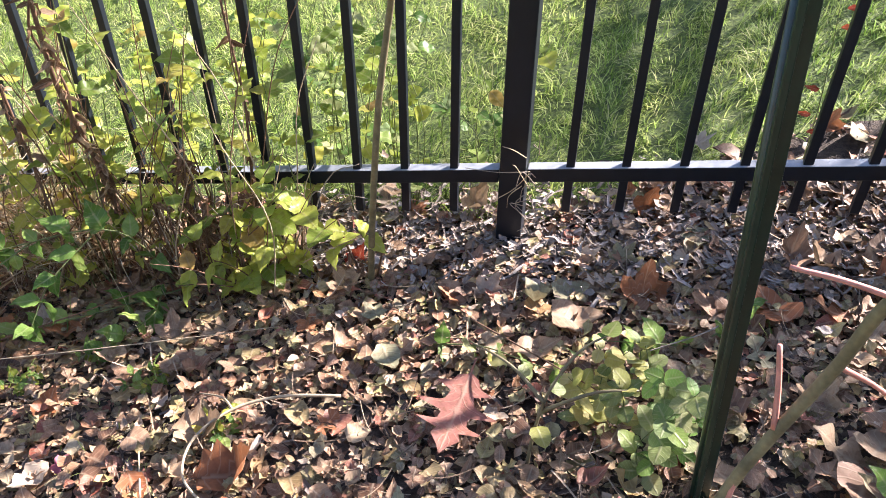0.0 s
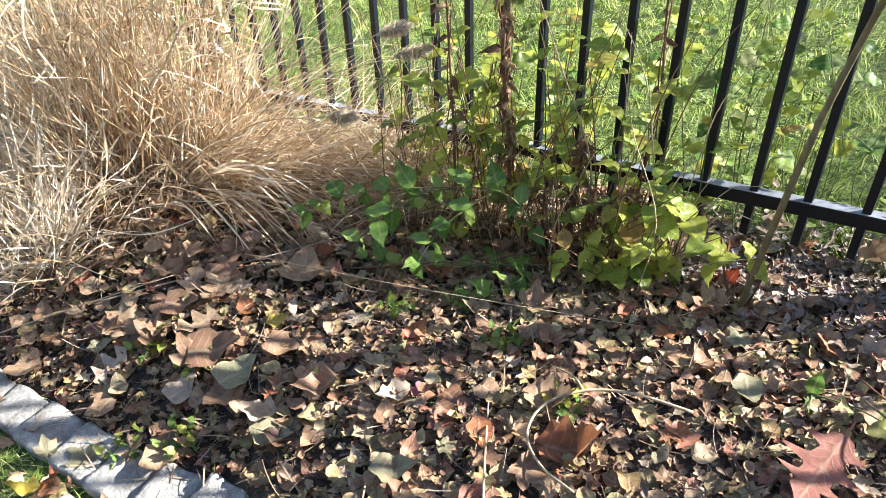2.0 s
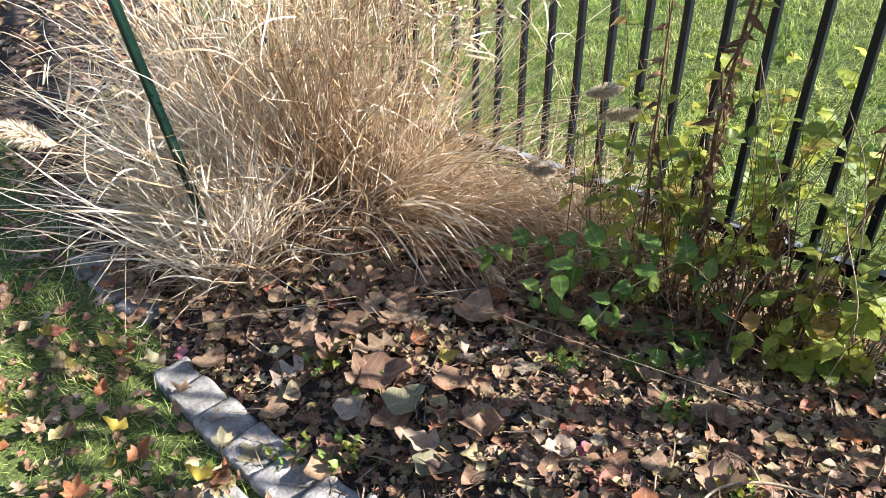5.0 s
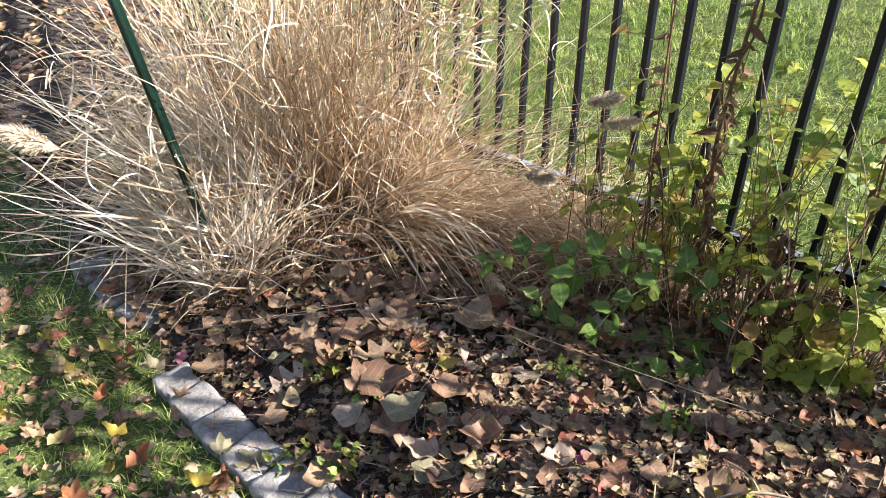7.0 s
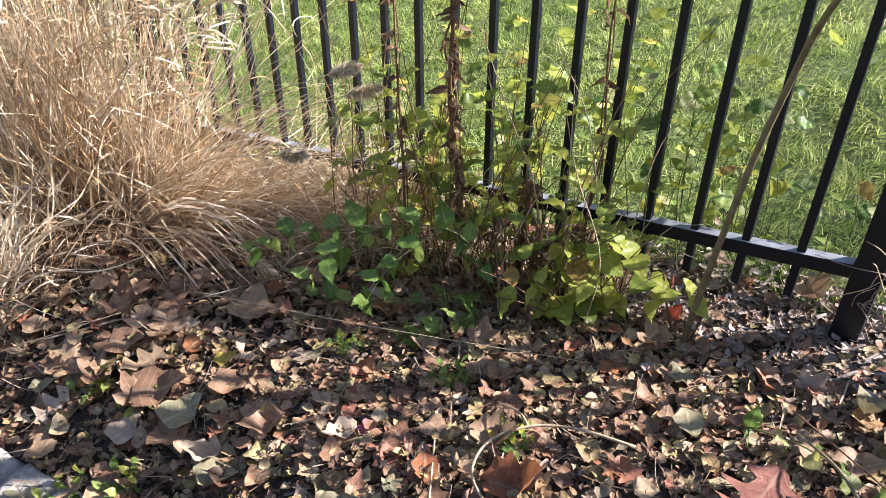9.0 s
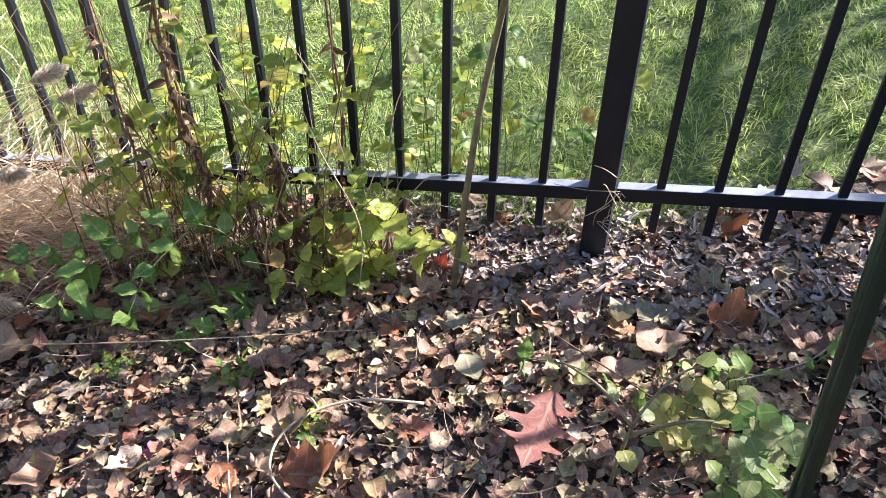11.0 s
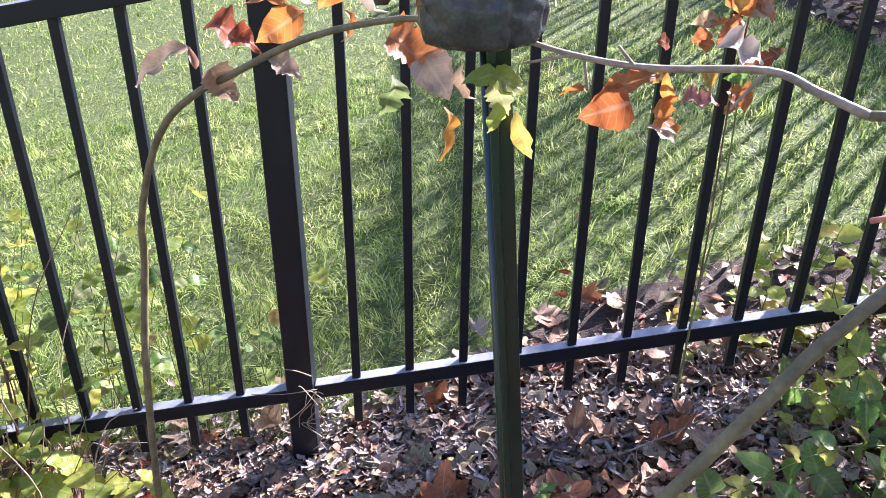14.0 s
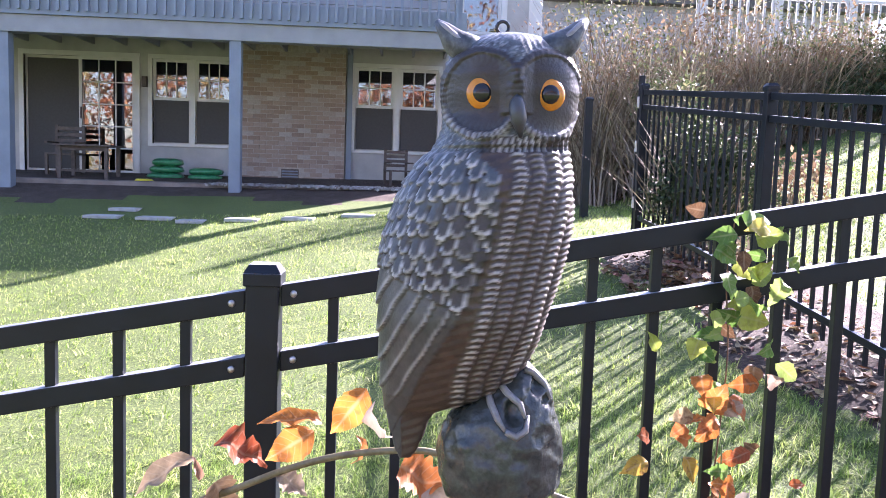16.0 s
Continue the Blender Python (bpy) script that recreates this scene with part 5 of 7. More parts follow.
for x, y, h, lx, ly, form, size, lab in FRONT_WEEDS + MORE_WEEDS + BACK_WEEDS:
    stems = []
    for k in range(3):
        ox, oy = rng.uniform(-0.05, 0.05), rng.uniform(-0.04, 0.04)
        hh = h * (1, 0.85, 0.65)[k]
        stems.append([gz(x, y, -0.01), gz(x + ox + 0.3 * lx, y + oy + 0.3 * ly, 0.35 * hh), gz(x + 2.2 * ox + lx, y + 1.5 * oy + ly, hh * 0.75), gz(x + 3 * ox + 1.5 * lx, y + 2 * oy + 1.6 * ly, hh)])
    leafy_plant("weed_plant", f"{lab} weed with yellowing green oval leaves beside the fence", stems, (form, "droop"), [WEED], size * 1.0, 0.11, 0.0019, (GREENSTEM, BROWNSTEM, STRAWSTEM)[int(rng.integers(0, 3))], 0.46 if h > 0.4 else 0.3, group="weeds")
# weeds on the lawn side of the fence
for x, y, h in ((-0.72, 1.60, 0.45), (-0.52, 1.58, 0.6), (-0.36, 1.55, 0.34), (-0.95, 1.62, 0.5), (-1.25, 1.6, 0.42), (-0.62, 1.5, 0.68), (-0.45, 1.48, 0.55), (-0.85, 1.52, 0.62), (-1.08, 1.5, 0.6), (-0.28, 1.5, 0.4), (-0.56, 1.66, 0.5), (-0.70, 1.46, 0.72)):
    stems = [[gz(x, y, -0.01), gz(x + rng.uniform(-0.05, 0.05), y, h * 0.5), gz(x + rng.uniform(-0.12, 0.12), y + rng.uniform(-0.05, 0.08), h)] for k in range(3)]
    leafy_plant("weed_plant", "thin pale green weed on the lawn side of the fence", stems, ("heart", "ovate"), [WEED, SEEDLING, LEAFGREEN], 0.046, 0.14, 0.0016, group="weeds", start=0.25)
# taller weeds that lean on the pickets, leafy towards the top
for x, y, h in ((-1.30, 1.44, 0.72), (-1.15, 1.46, 0.8), (-0.98, 1.44, 0.74), (-0.80, 1.46, 0.72), (-0.60, 1.46, 0.62)):
    stems = [[gz(x, y, -0.01), gz(x + rng.uniform(-0.05, 0.05), y, h * 0.5), gz(x + rng.uniform(-0.1, 0.1), y + rng.uniform(-0.03, 0.06), h * rng.uniform(0.75, 1.0))] for k in range(3)]
    leafy_plant("weed_plant", "tall thin weed leaning on the pickets, leafy at the top", stems, ("ovate", "heart"), [WEED], 0.046, 0.05, 0.0017, group="weeds", start=0.5)
# low leafy sprays over the litter
for stems, form, size, lab in (
        ([[gz(-0.92, 1.14, 0.02), gz(-0.98, 1.06, 0.24), gz(-1.14, 0.96, 0.27), gz(-1.30, 0.88, 0.24), gz(-1.46, 0.82, 0.15)], [gz(-1.12, 0.98, 0.27), gz(-1.20, 0.88, 0.22), gz(-1.24, 0.80, 0.14)], [gz(-1.02, 1.03, 0.25), gz(-1.06, 0.92, 0.20), gz(-1.08, 0.84, 0.12)]], ("ovate", "droop"), 0.062, "spreading"),
        ([[gz(-0.88, 1.14, 0.03), gz(-1.05, 1.0, 0.05), gz(-1.2, 0.92, 0.05), gz(-1.32, 0.9, 0.03)], [gz(-0.95, 1.1, 0.03), gz(-0.9, 0.98, 0.06), gz(-0.98, 0.88, 0.03)]], "ovate", 0.055, "trailing")):
    leafy_plant("leafy_spray", f"{lab} stem with dark green leaves low over the litter", stems, form, [LEAFGREEN], size, 0.045, 0.002, group="weeds", start=0.2)
for x, y in ((-1.50, 0.40), (-1.36, 0.42), (-1.24, 0.28), (-1.34, 0.20), (-0.60, 0.72), (-0.82, 0.82), (-0.98, 0.90), (-1.10, 0.80)):
    stems = [[gz(x, y), gz(x + 0.02 * math.cos(a), y + 0.02 * math.sin(a), 0.03), gz(x + 0.05 * math.cos(a), y + 0.05 * math.sin(a), 0.04)] for a in (0.3, 1.6, 2.9, 4.1, 5.3)]
    leafy_plant("seedling", "small bright green seedling among fallen leaves", stems, "ovate", [LEAFGREEN, WEED], 0.024, 0.014, 0.0009, group="seedlings", start=0.3)

# arching sapling that crosses behind the owl's perch
sap = base("arching_sapling", "thin olive-brown arching sapling with a few orange leaves", "sapling", place=gz(-0.49, 1.21))
stem(sap, [gz(-0.475, 1.19, -0.02), (-0.455, 1.16, 0.08), (-0.432, 1.14, 0.28), (-0.412, 1.135, 0.45), (-0.385, 1.13, 0.61), (-0.362, 1.09, 0.70), (-0.322, 1.055, 0.81), (-0.280, 1.03, 0.882), (-0.222, 0.985, 0.935),
           (-0.163, 0.94, 0.973), (-0.093, 0.895, 1.016), (-0.027, 0.857, 1.046), (0.045, 0.81, 1.068), (0.085, 0.785, 1.07)], 0.0072, 0.0034, BARK, "stem", 6, 8)
stem(sap, [gz(-0.49, 1.21, -0.01), gz(-0.53, 1.22, 0.08), gz(-0.555, 1.23, 0.16)], 0.004, 0.002, BROWNSTEM, "side_shoot", 4, 5)
stem(sap, [gz(-0.47, 1.205, -0.01), gz(-0.45, 1.20, 0.08), gz(-0.44, 1.20, 0.15)], 0.003, 0.0015, BROWNSTEM, "side_shoot", 4, 5)


def hang(parent, form, material, centre, along, size, face=(0.2, -0.8, 0.45)):
    """A leaf set round its middle."""
    d = Vector(along).normalized()
    return put_leaf(parent, form, material, Vector(centre) - d * size * 0.5, d, face, size)


for form, m, centre, along, size, face in (
        ("lance", EMBER, (-0.098, 0.92, 1.067), (-1, -0.1, 0.12), 0.076, (0.1, -0.5, 0.9)), ("ovate", EMBER, (-0.098, 0.91, 1.036), (-0.8, -0.2, -0.45), 0.066, (0.2, -0.9, 0.35)),
        ("ovate", EMBER, (-0.028, 0.87, 1.089), (-0.55, -0.1, -0.75), 0.066, (0.3, -0.9, 0.3)), ("withered", PALE, (0.002, 0.85, 1.082), (0.25, -0.1, -1), 0.05, (-0.6, -0.8, 0.1)),
        ("ragged", AUTUMN, (-0.156, 0.94, 1.02), (0.85, 0.1, -0.3), 0.07, (0.1, -0.6, 0.8)), ("lance", DEADLEAF, (-0.267, 0.985, 0.974), (-0.85, 0, -0.45), 0.095, (-0.2, -0.6, 0.7)),
        ("crisp", DEADLEAF, (-0.183, 0.955, 0.954), (0.4, 0, -0.7), 0.048, (0.5, -0.8, 0.2)), ("ragged", PALE, (-0.094, 0.91, 0.992), (0.7, -0.1, -0.4), 0.046, (0.2, -0.8, 0.6)), ("withered", ORANGE, (-0.215, 0.965, 0.985), (-0.2, 0, 1), 0.03, (0.4, -0.8, 0.2)),
        ("crisp", EMBER, (0.054, 0.81, 1.035), (0.8, -0.1, -0.35), 0.056, (0.1, -0.7, 0.7)), ("heart", PALE, (0.079, 0.79, 1.014), (0.5, -0.2, -0.7), 0.052, (0.3, -0.9, 0.3)), ("lance", AUTUMN, (0.091, 0.78, 0.955), (0.05, 0, -1), 0.062, (0.8, -0.6, 0.1)),
        ("ragged", SEEDLING, (0.03, 0.81, 0.984), (-0.25, 0, -1), 0.050, (0.5, -0.8, 0.2)), ("withered", TAN, (0.103, 0.76, 1.015), (0.1, -0.1, -1), 0.042, (-0.5, -0.8, 0.2)), ("withered", ORANGE, (-0.012, 0.86, 1.05), (0.2, -0.1, -1), 0.034, (0.7, -0.7, 0.2))):
    hang(sap, form, m, centre, along, size, face)

# stout stem near the stake, cut twigs on it, bending over to the long grey twig
stout = base("pruned_shrub_stem", "stout olive-brown pruned shrub stem with cut pink twigs", "shrub", place=gz(0.12, 0.50))
STOUT = [gz(0.12, 0.50, -0.02), (0.115, 0.42, 0.30), (0.123, 0.36, 0.51), (0.136, 0.363, 0.586), (0.152, 0.37, 0.639), (0.177, 0.376, 0.721), (0.189, 0.372, 0.792), (0.219, 0.364, 0.858), (0.245, 0.363, 0.901), (0.27, 0.361, 0.944),
         (0.295, 0.364, 0.980), (0.335, 0.370, 1.022), (0.39, 0.385, 1.062), (0.45, 0.45, 1.078), (0.455, 0.53, 1.062), (0.41, 0.575, 1.048)]
stem(stout, STOUT, 0.0052, 0.0042, BARK, "main_stem", 6, 9)
stem(stout, [(0.41, 0.575, 1.048), (0.373, 0.59, 1.062), (0.337, 0.607, 1.074), (0.252, 0.632, 1.069), (0.191, 0.657, 1.073), (0.145, 0.68, 1.082)], 0.0042, 0.0022, GREYBARK, "long_twig", 6, 7)
for a, b in (((0.189, 0.372, 0.795), (0.124, 0.378, 0.802)), ((0.152, 0.37, 0.65), (0.141, 0.395, 0.715)), ((0.177, 0.376, 0.722), (0.236, 0.396, 0.676)), ((0.138, 0.365, 0.59), (0.152, 0.375, 0.605)),
             ((0.138, 0.365, 0.60), (0.128, 0.34, 0.53)), ((0.118, 0.40, 0.38), (0.06, 0.44, 0.42)), ((0.39, 0.385, 1.062), (0.345, 0.43, 1.03))):
    stem(stout, [a, [(u + v) / 2 + 0.001 for u, v in zip(a, b)], b], 0.0026, 0.002, PINKTWIG, "cut_twig", 4, 6)
for a, b in (((0.24, 0.635, 1.068), (0.225, 0.64, 1.085)), ((0.337, 0.607, 1.074), (0.31, 0.60, 1.045)), ((0.19, 0.657, 1.073), (0.15, 0.66, 1.065)), ((0.20, 0.655, 1.073), (0.205, 0.65, 1.045))):
    stem(stout, [a, [(u + v) / 2 for u, v in zip(a, b)], b], 0.0018, 0.0012, GREYBARK, "spur", 4, 5)
for form, m, centre, along, size, face in (
        ("ragged", SEEDLING, (0.131, 0.645, 1.038), (0.3, -0.1, -0.9), 0.036, (-0.3, -0.9, 0.3)), ("heart", WEED, (0.138, 0.645, 1.052), (0.7, -0.1, -0.3), 0.032, (0.2, -0.7, 0.7)), ("ovate", LEAFGREEN, (0.114, 0.65, 1.056), (-0.9, -0.1, -0.1), 0.034, (0.1, -0.6, 0.8)),
        ("lance", YELLOW, (0.151, 0.645, 1.003), (0.3, 0, -1), 0.050, (-0.4, -0.9, 0.2)), ("ovate", WEED, (0.126, 0.64, 1.022), (-0.2, 0, -1), 0.03, (0.5, -0.8, 0.2)), ("lance", EMBER, (0.234, 0.625, 1.060), (0.9, 0, 0.35), 0.052, (0.0, -0.7, 0.7)),
        ("heart", EMBER, (0.215, 0.62, 1.037), (-0.9, -0.1, -0.25), 0.044, (0.1, -0.95, 0.3)), ("withered", EMBER, (0.190, 0.63, 1.052), (-1, 0, 0.05), 0.022, (0.0, -0.7, 0.7)), ("crisp", EMBER, (0.257, 0.61, 1.036), (0.3, 0, -0.9), 0.030, (0.5, -0.8, 0.2)),
        ("lance", AUTUMN, (0.262, 0.612, 1.055), (0.2, 0, -1), 0.032, (-0.5, -0.8, 0.2)), ("lance", PALE, (0.263, 0.61, 1.021), (0.9, 0, -0.4), 0.032, (0.0, -0.6, 0.8)), ("ragged", ROSE, (0.286, 0.60, 1.053), (0.9, 0, 0.1), 0.032, (0.1, -0.5, 0.9)),
        ("ragged", PALE, (0.310, 0.59, 1.095), (0.9, 0, -0.2), 0.044, (0.2, -0.7, 0.7))):
    hang(stout, form, m, centre, along, size, face)

# small woody sapling and the seedlings round it
leafy_plant("small_sapling", "small woody sapling with sparse yellow-green leaves in the litter",
            [[gz(-0.055, 0.70, -0.01), gz(-0.05, 0.71, 0.09), gz(-0.035, 0.73, 0.17), gz(0.0, 0.77, 0.22), gz(0.04, 0.80, 0.23)],
             [gz(-0.04, 0.72, 0.15), gz(-0.10, 0.76, 0.19), gz(-0.17, 0.80, 0.20)], [gz(-0.045, 0.72, 0.13), gz(0.03, 0.73, 0.17), gz(0.09, 0.74, 0.17)]],
            "round", [SEEDLING, YELLOWING], 0.036, 0.055, 0.0036, BARK, 0.4, pairs=False, category="sapling")
for x, y, h in ((0.045, 0.86, 0.16), (0.07, 0.80, 0.14), (0.135, 0.80, 0.17), (0.16, 0.74, 0.20), (0.02, 0.80, 0.12), (0.12, 0.70, 0.17), (0.10, 0.90, 0.12)):
    stems = [[gz(x, y), gz(x + rng.uniform(-0.02, 0.02), y + rng.uniform(-0.02, 0.02), h * 0.5), gz(x + rng.uniform(-0.04, 0.04), y + rng.uniform(-0.04, 0.02), h)] for k in range(2)]
    leafy_plant("seedling", "seedling with paired rounded yellow-green leaves", stems, "round", [SEEDLING, SEEDLING, LEAFGREEN] if x > 0.1 else [YELLOWING, YELLOWING, SEEDLING], 0.031 if x < 0.1 else 0.033, 0.024, 0.0013, group="seedlings", start=0.2)
LOW_COVER = [([[gz(-0.30, 0.98, 0.02), gz(-0.18, 0.95, 0.05), gz(-0.08, 0.9, 0.06), gz(0.0, 0.88, 0.05)]], "ovate", [SEEDLING, LEAFGREEN], 0.045, 0.05, "trailing"),
        ([[gz(0.20, 1.02, 0.01), gz(0.12, 0.98, 0.05), gz(0.02, 0.96, 0.07)], [gz(0.20, 1.02, 0.01), gz(0.26, 1.06, 0.05), gz(0.29, 1.14, 0.05)]], "ovate", [LEAFGREEN], 0.05, 0.045, "trailing"),
        ([[gz(0.50, 0.72, 0.0), gz(0.46, 0.70, 0.03), gz(0.42, 0.69, 0.03)], [gz(0.50, 0.72, 0.0), gz(0.54, 0.71, 0.03), gz(0.56, 0.69, 0.03)], [gz(0.5, 0.72), gz(0.5, 0.69, 0.03), gz(0.49, 0.65, 0.02)],
          [gz(0.5, 0.72), gz(0.52, 0.75, 0.03), gz(0.53, 0.78, 0.02)]], "ovate", [LEAFGREEN], 0.06, 0.03, "low")]
TALL_COVER = [([[gz(0.93, 1.12, 0.02), gz(0.78, 1.05, 0.10), gz(0.62, 0.98, 0.12), gz(0.47, 0.93, 0.09)], [gz(0.95, 1.15, 0.02), gz(0.85, 1.1, 0.16), gz(0.8, 1.05, 0.2)]], "droop", [LEAFGREEN, WEED], 0.06, 0.05, "arching"),
        ([[gz(0.90, 1.22, 0.0), gz(0.88, 1.2, 0.15), gz(0.82, 1.16, 0.24)], [gz(0.95, 1.2, 0.0), gz(0.98, 1.18, 0.15), gz(0.92, 1.14, 0.26)], [gz(0.92, 1.2), gz(0.8, 1.2, 0.12), gz(0.72, 1.18, 0.15)]], "ovate", [WEED, LEAFGREEN], 0.05, 0.04, "bushy"),
        ([[gz(1.0, 1.3, 0.0), gz(1.0, 1.3, 0.25), gz(0.95, 1.28, 0.42)], [gz(1.05, 1.28), gz(1.1, 1.26, 0.2), gz(1.04, 1.24, 0.36)], [gz(0.95, 1.3), gz(0.88, 1.3, 0.2), gz(0.84, 1.3, 0.3)]], "heart", [WEED, LEAFGREEN], 0.055, 0.045, "bushy"),
        ([[gz(0.66, 1.50, 0.0), gz(0.66, 1.5, 0.18), gz(0.62, 1.5, 0.32)], [gz(0.8, 1.5, 0), gz(0.82, 1.5, 0.2), gz(0.78, 1.5, 0.3)]], "ovate", [WEED], 0.05, 0.05, "bushy")]
for stems, form, m, size, gap, lab in LOW_COVER + TALL_COVER:
    leafy_plant("ground_cover_plant", f"{lab} ground-cover plant with soft green leaves on the leaf litter", stems, form, m, size, gap, 0.0018, group="ground cover", start=0.1)

for i in range(11):
    x, y = rng.uniform(0.62, 1.25), rng.uniform(0.70, 1.25)
    stems = [[gz(x, y), gz(x + 0.05 * math.cos(a), y + 0.05 * math.sin(a), 0.045), gz(x + 0.12 * math.cos(a), y + 0.12 * math.sin(a), rng.uniform(0.03, 0.08))] for a in rng.uniform(0, 6.28, 3)]
    leafy_plant("ground_cover_plant", "creeping ground cover with grey-green oval leaves on the litter", stems, ("ovate", "heart"), [LEAFGREEN, SEEDLING, WEED, SEEDLING], 0.052, 0.06, 0.0018, group="ground cover", start=0.25)
for x, y, h in ((0.92, 1.46, 0.36), (1.06, 1.5, 0.42), (1.18, 1.46, 0.46), (0.78, 1.5, 0.28)):
    stems = [[gz(x, y, -0.01), gz(x + rng.uniform(-0.05, 0.05), y, h * 0.5), gz(x + rng.uniform(-0.12, 0.08), y + rng.uniform(-0.05, 0.05), h)] for k in range(3)]
    leafy_plant("weed_plant", "bright yellow-green weed growing between the pickets", stems, ("ovate", "heart"), [WEED], 0.046, 0.08, 0.0017, group="weeds", start=0.25)

# climbing vine on the pickets, green above and orange below
vine = base("climbing_vine", "thin vine climbing a fence picket, its leaves yellow-green and orange", "vine", place=gz(0.60, 1.355))
stem(vine, [gz(0.60, 1.355), (0.605, 1.352, 0.5), (0.60, 1.350, 0.8), (0.612, 1.352, 1.05), (0.60, 1.350, 1.2), (0.615, 1.352, 1.34)], 0.0022, 0.001, BROWNSTEM, "stem", 8, 5)
stem(vine, [gz(0.595, 1.34), (0.60, 1.34, 0.4), (0.612, 1.335, 0.62), (0.603, 1.33, 0.9)], 0.0028, 0.0014, GREENSTEM, "stem", 8, 5)
for i in range(64):
    z = 0.80 + 0.51 * ((i + rng.uniform(0, 1)) / 64) ** 0.9
    x = 0.595 + rng.normal(0, 0.05) + (0.03 if z > 1.15 else 0)
    m = (WEED, LEAFGREEN, LEAFGREEN)[i % 3] if z > 1.03 or rng.random() < 0.15 else (AUTUMN, EMBER)[i % 2]
    form = ("ovate", "heart", "droop", "heart", "ovate", "ragged")[i % 6]
    put_leaf(vine, form, m if i % 9 else DEADLEAF, (x, 1.345 + rng.uniform(-0.05, 0.02), z), (rng.uniform(-1, 1), rng.uniform(-0.4, 0.2), rng.uniform(-0.8, 0.3)), (rng.uniform(-0.9, 0.9), -1, rng.uniform(-0.3, 1.0)), rng.uniform(0.030, 0.056))
# red-leaved wisp on the lawn side
wisp = base("red_leaved_wisp", "wispy weed with a few scarlet leaves on the lawn", "weed", place=gz(0.42, 1.62))
stem(wisp, [gz(0.42, 1.62), gz(0.41, 1.61, 0.2), gz(0.385, 1.6, 0.42)], 0.0016, 0.0008, GREENSTEM, "stem", 6, 4)
for z in (0.12, 0.16, 0.22, 0.36, 0.40):
    put_leaf(wisp, "lance", RED, gz(0.40, 1.60, z), (rng.uniform(-1, 1), -0.2, 0.2), (0, -1, 0.5), 0.035)

# long fallen twigs
for i, (a, b, r) in enumerate(((gz(-1.75, 0.40, 0.03), gz(-1.35, 1.0, 0.07), 0.0025), (gz(-1.55, 0.72, 0.04), gz(-0.6, 0.98, 0.05), 0.0016),
                               (gz(-1.3, 0.85, 0.03), gz(-0.85, 1.15, 0.08), 0.002), (gz(0.30, 1.15, 0.03), gz(0.1, 0.95, 0.05), 0.0022), (gz(-0.55, 0.40, 0.03), gz(-0.72, 0.64, 0.03), 0.0032),
                               (gz(-0.2, 0.95, 0.12), gz(0.12, 0.78, 0.06), 0.0017), (gz(0.45, 1.2, 0.03), gz(0.75, 1.34, 0.05), 0.002), (gz(-1.95, 0.2, 0.03), gz(-1.6, 0.55, 0.05), 0.0022))):
    t = base("fallen_twig", "thin bare twig lying across the fallen leaves", "twig", "fallen twigs", a)
    mid = [(u + v) / 2 for u, v in zip(a, b)]
    stem(t, [a, (mid[0] + 0.02, mid[1] - 0.03, mid[2] + 0.025), b], r, r * 0.5, (GREYBARK, STRAWSTEM, BROWNSTEM)[i % 3], "stem", 8, 6)

loop = base("fallen_twig", "curled pale dry stem lying on the fallen leaves", "twig", "fallen twigs", gz(-0.60, 0.70))
stem(loop, [gz(-0.40, 0.80, 0.045), gz(-0.50, 0.775, 0.06), gz(-0.575, 0.73, 0.065), gz(-0.615, 0.66, 0.06), gz(-0.60, 0.59, 0.05), gz(-0.54, 0.545, 0.045), gz(-0.47, 0.53, 0.04)], 0.0032, 0.002, STRAWSTEM, "stem", 8, 7)
stem(loop, [gz(-0.575, 0.73, 0.062), gz(-0.62, 0.77, 0.05), gz(-0.68, 0.79, 0.035)], 0.0026, 0.0014, STRAWSTEM, "side_shoot", 6, 6)

# dry tendrils caught on the fence post
tendril = base("dry_tendrils", "tangle of dry pale tendrils caught on the fence post", "dead plant", "dead stalks", (-0.165, 1.335, 0.20))
for i in range(16):
    a = rng.uniform(0, 6.28)
    p0 = Vector((-0.165 + rng.uniform(-0.012, 0.02), 1.335 + rng.uniform(-0.015, 0.012), rng.uniform(-0.02, 0.24)))
    p1 = p0 + Vector((0.03 * math.cos(a), -0.012 + 0.01 * math.sin(a), rng.uniform(-0.05, 0.06)))
    p2 = p1 + Vector((rng.uniform(-0.05, 0.05), rng.uniform(-0.02, 0.0), rng.uniform(-0.05, 0.04)))
    stem(tendril, [p0, p1, p2], 0.0011, 0.0007, (STRAWSTEM, GREYBARK)[i % 2], "tendril", 5, 4)
stem(tendril, [(-0.30, 1.345, 0.17), (-0.23, 1.338, 0.175), (-0.16, 1.335, 0.19)], 0.0009, 0.0009, GREYBARK, "tendril", 5, 4)

# ---- stone edging ----
STONE = plain("grey_stone", (0.30, 0.29, 0.265), 0.9, 0, 0.45, 30, 0.006, 150)


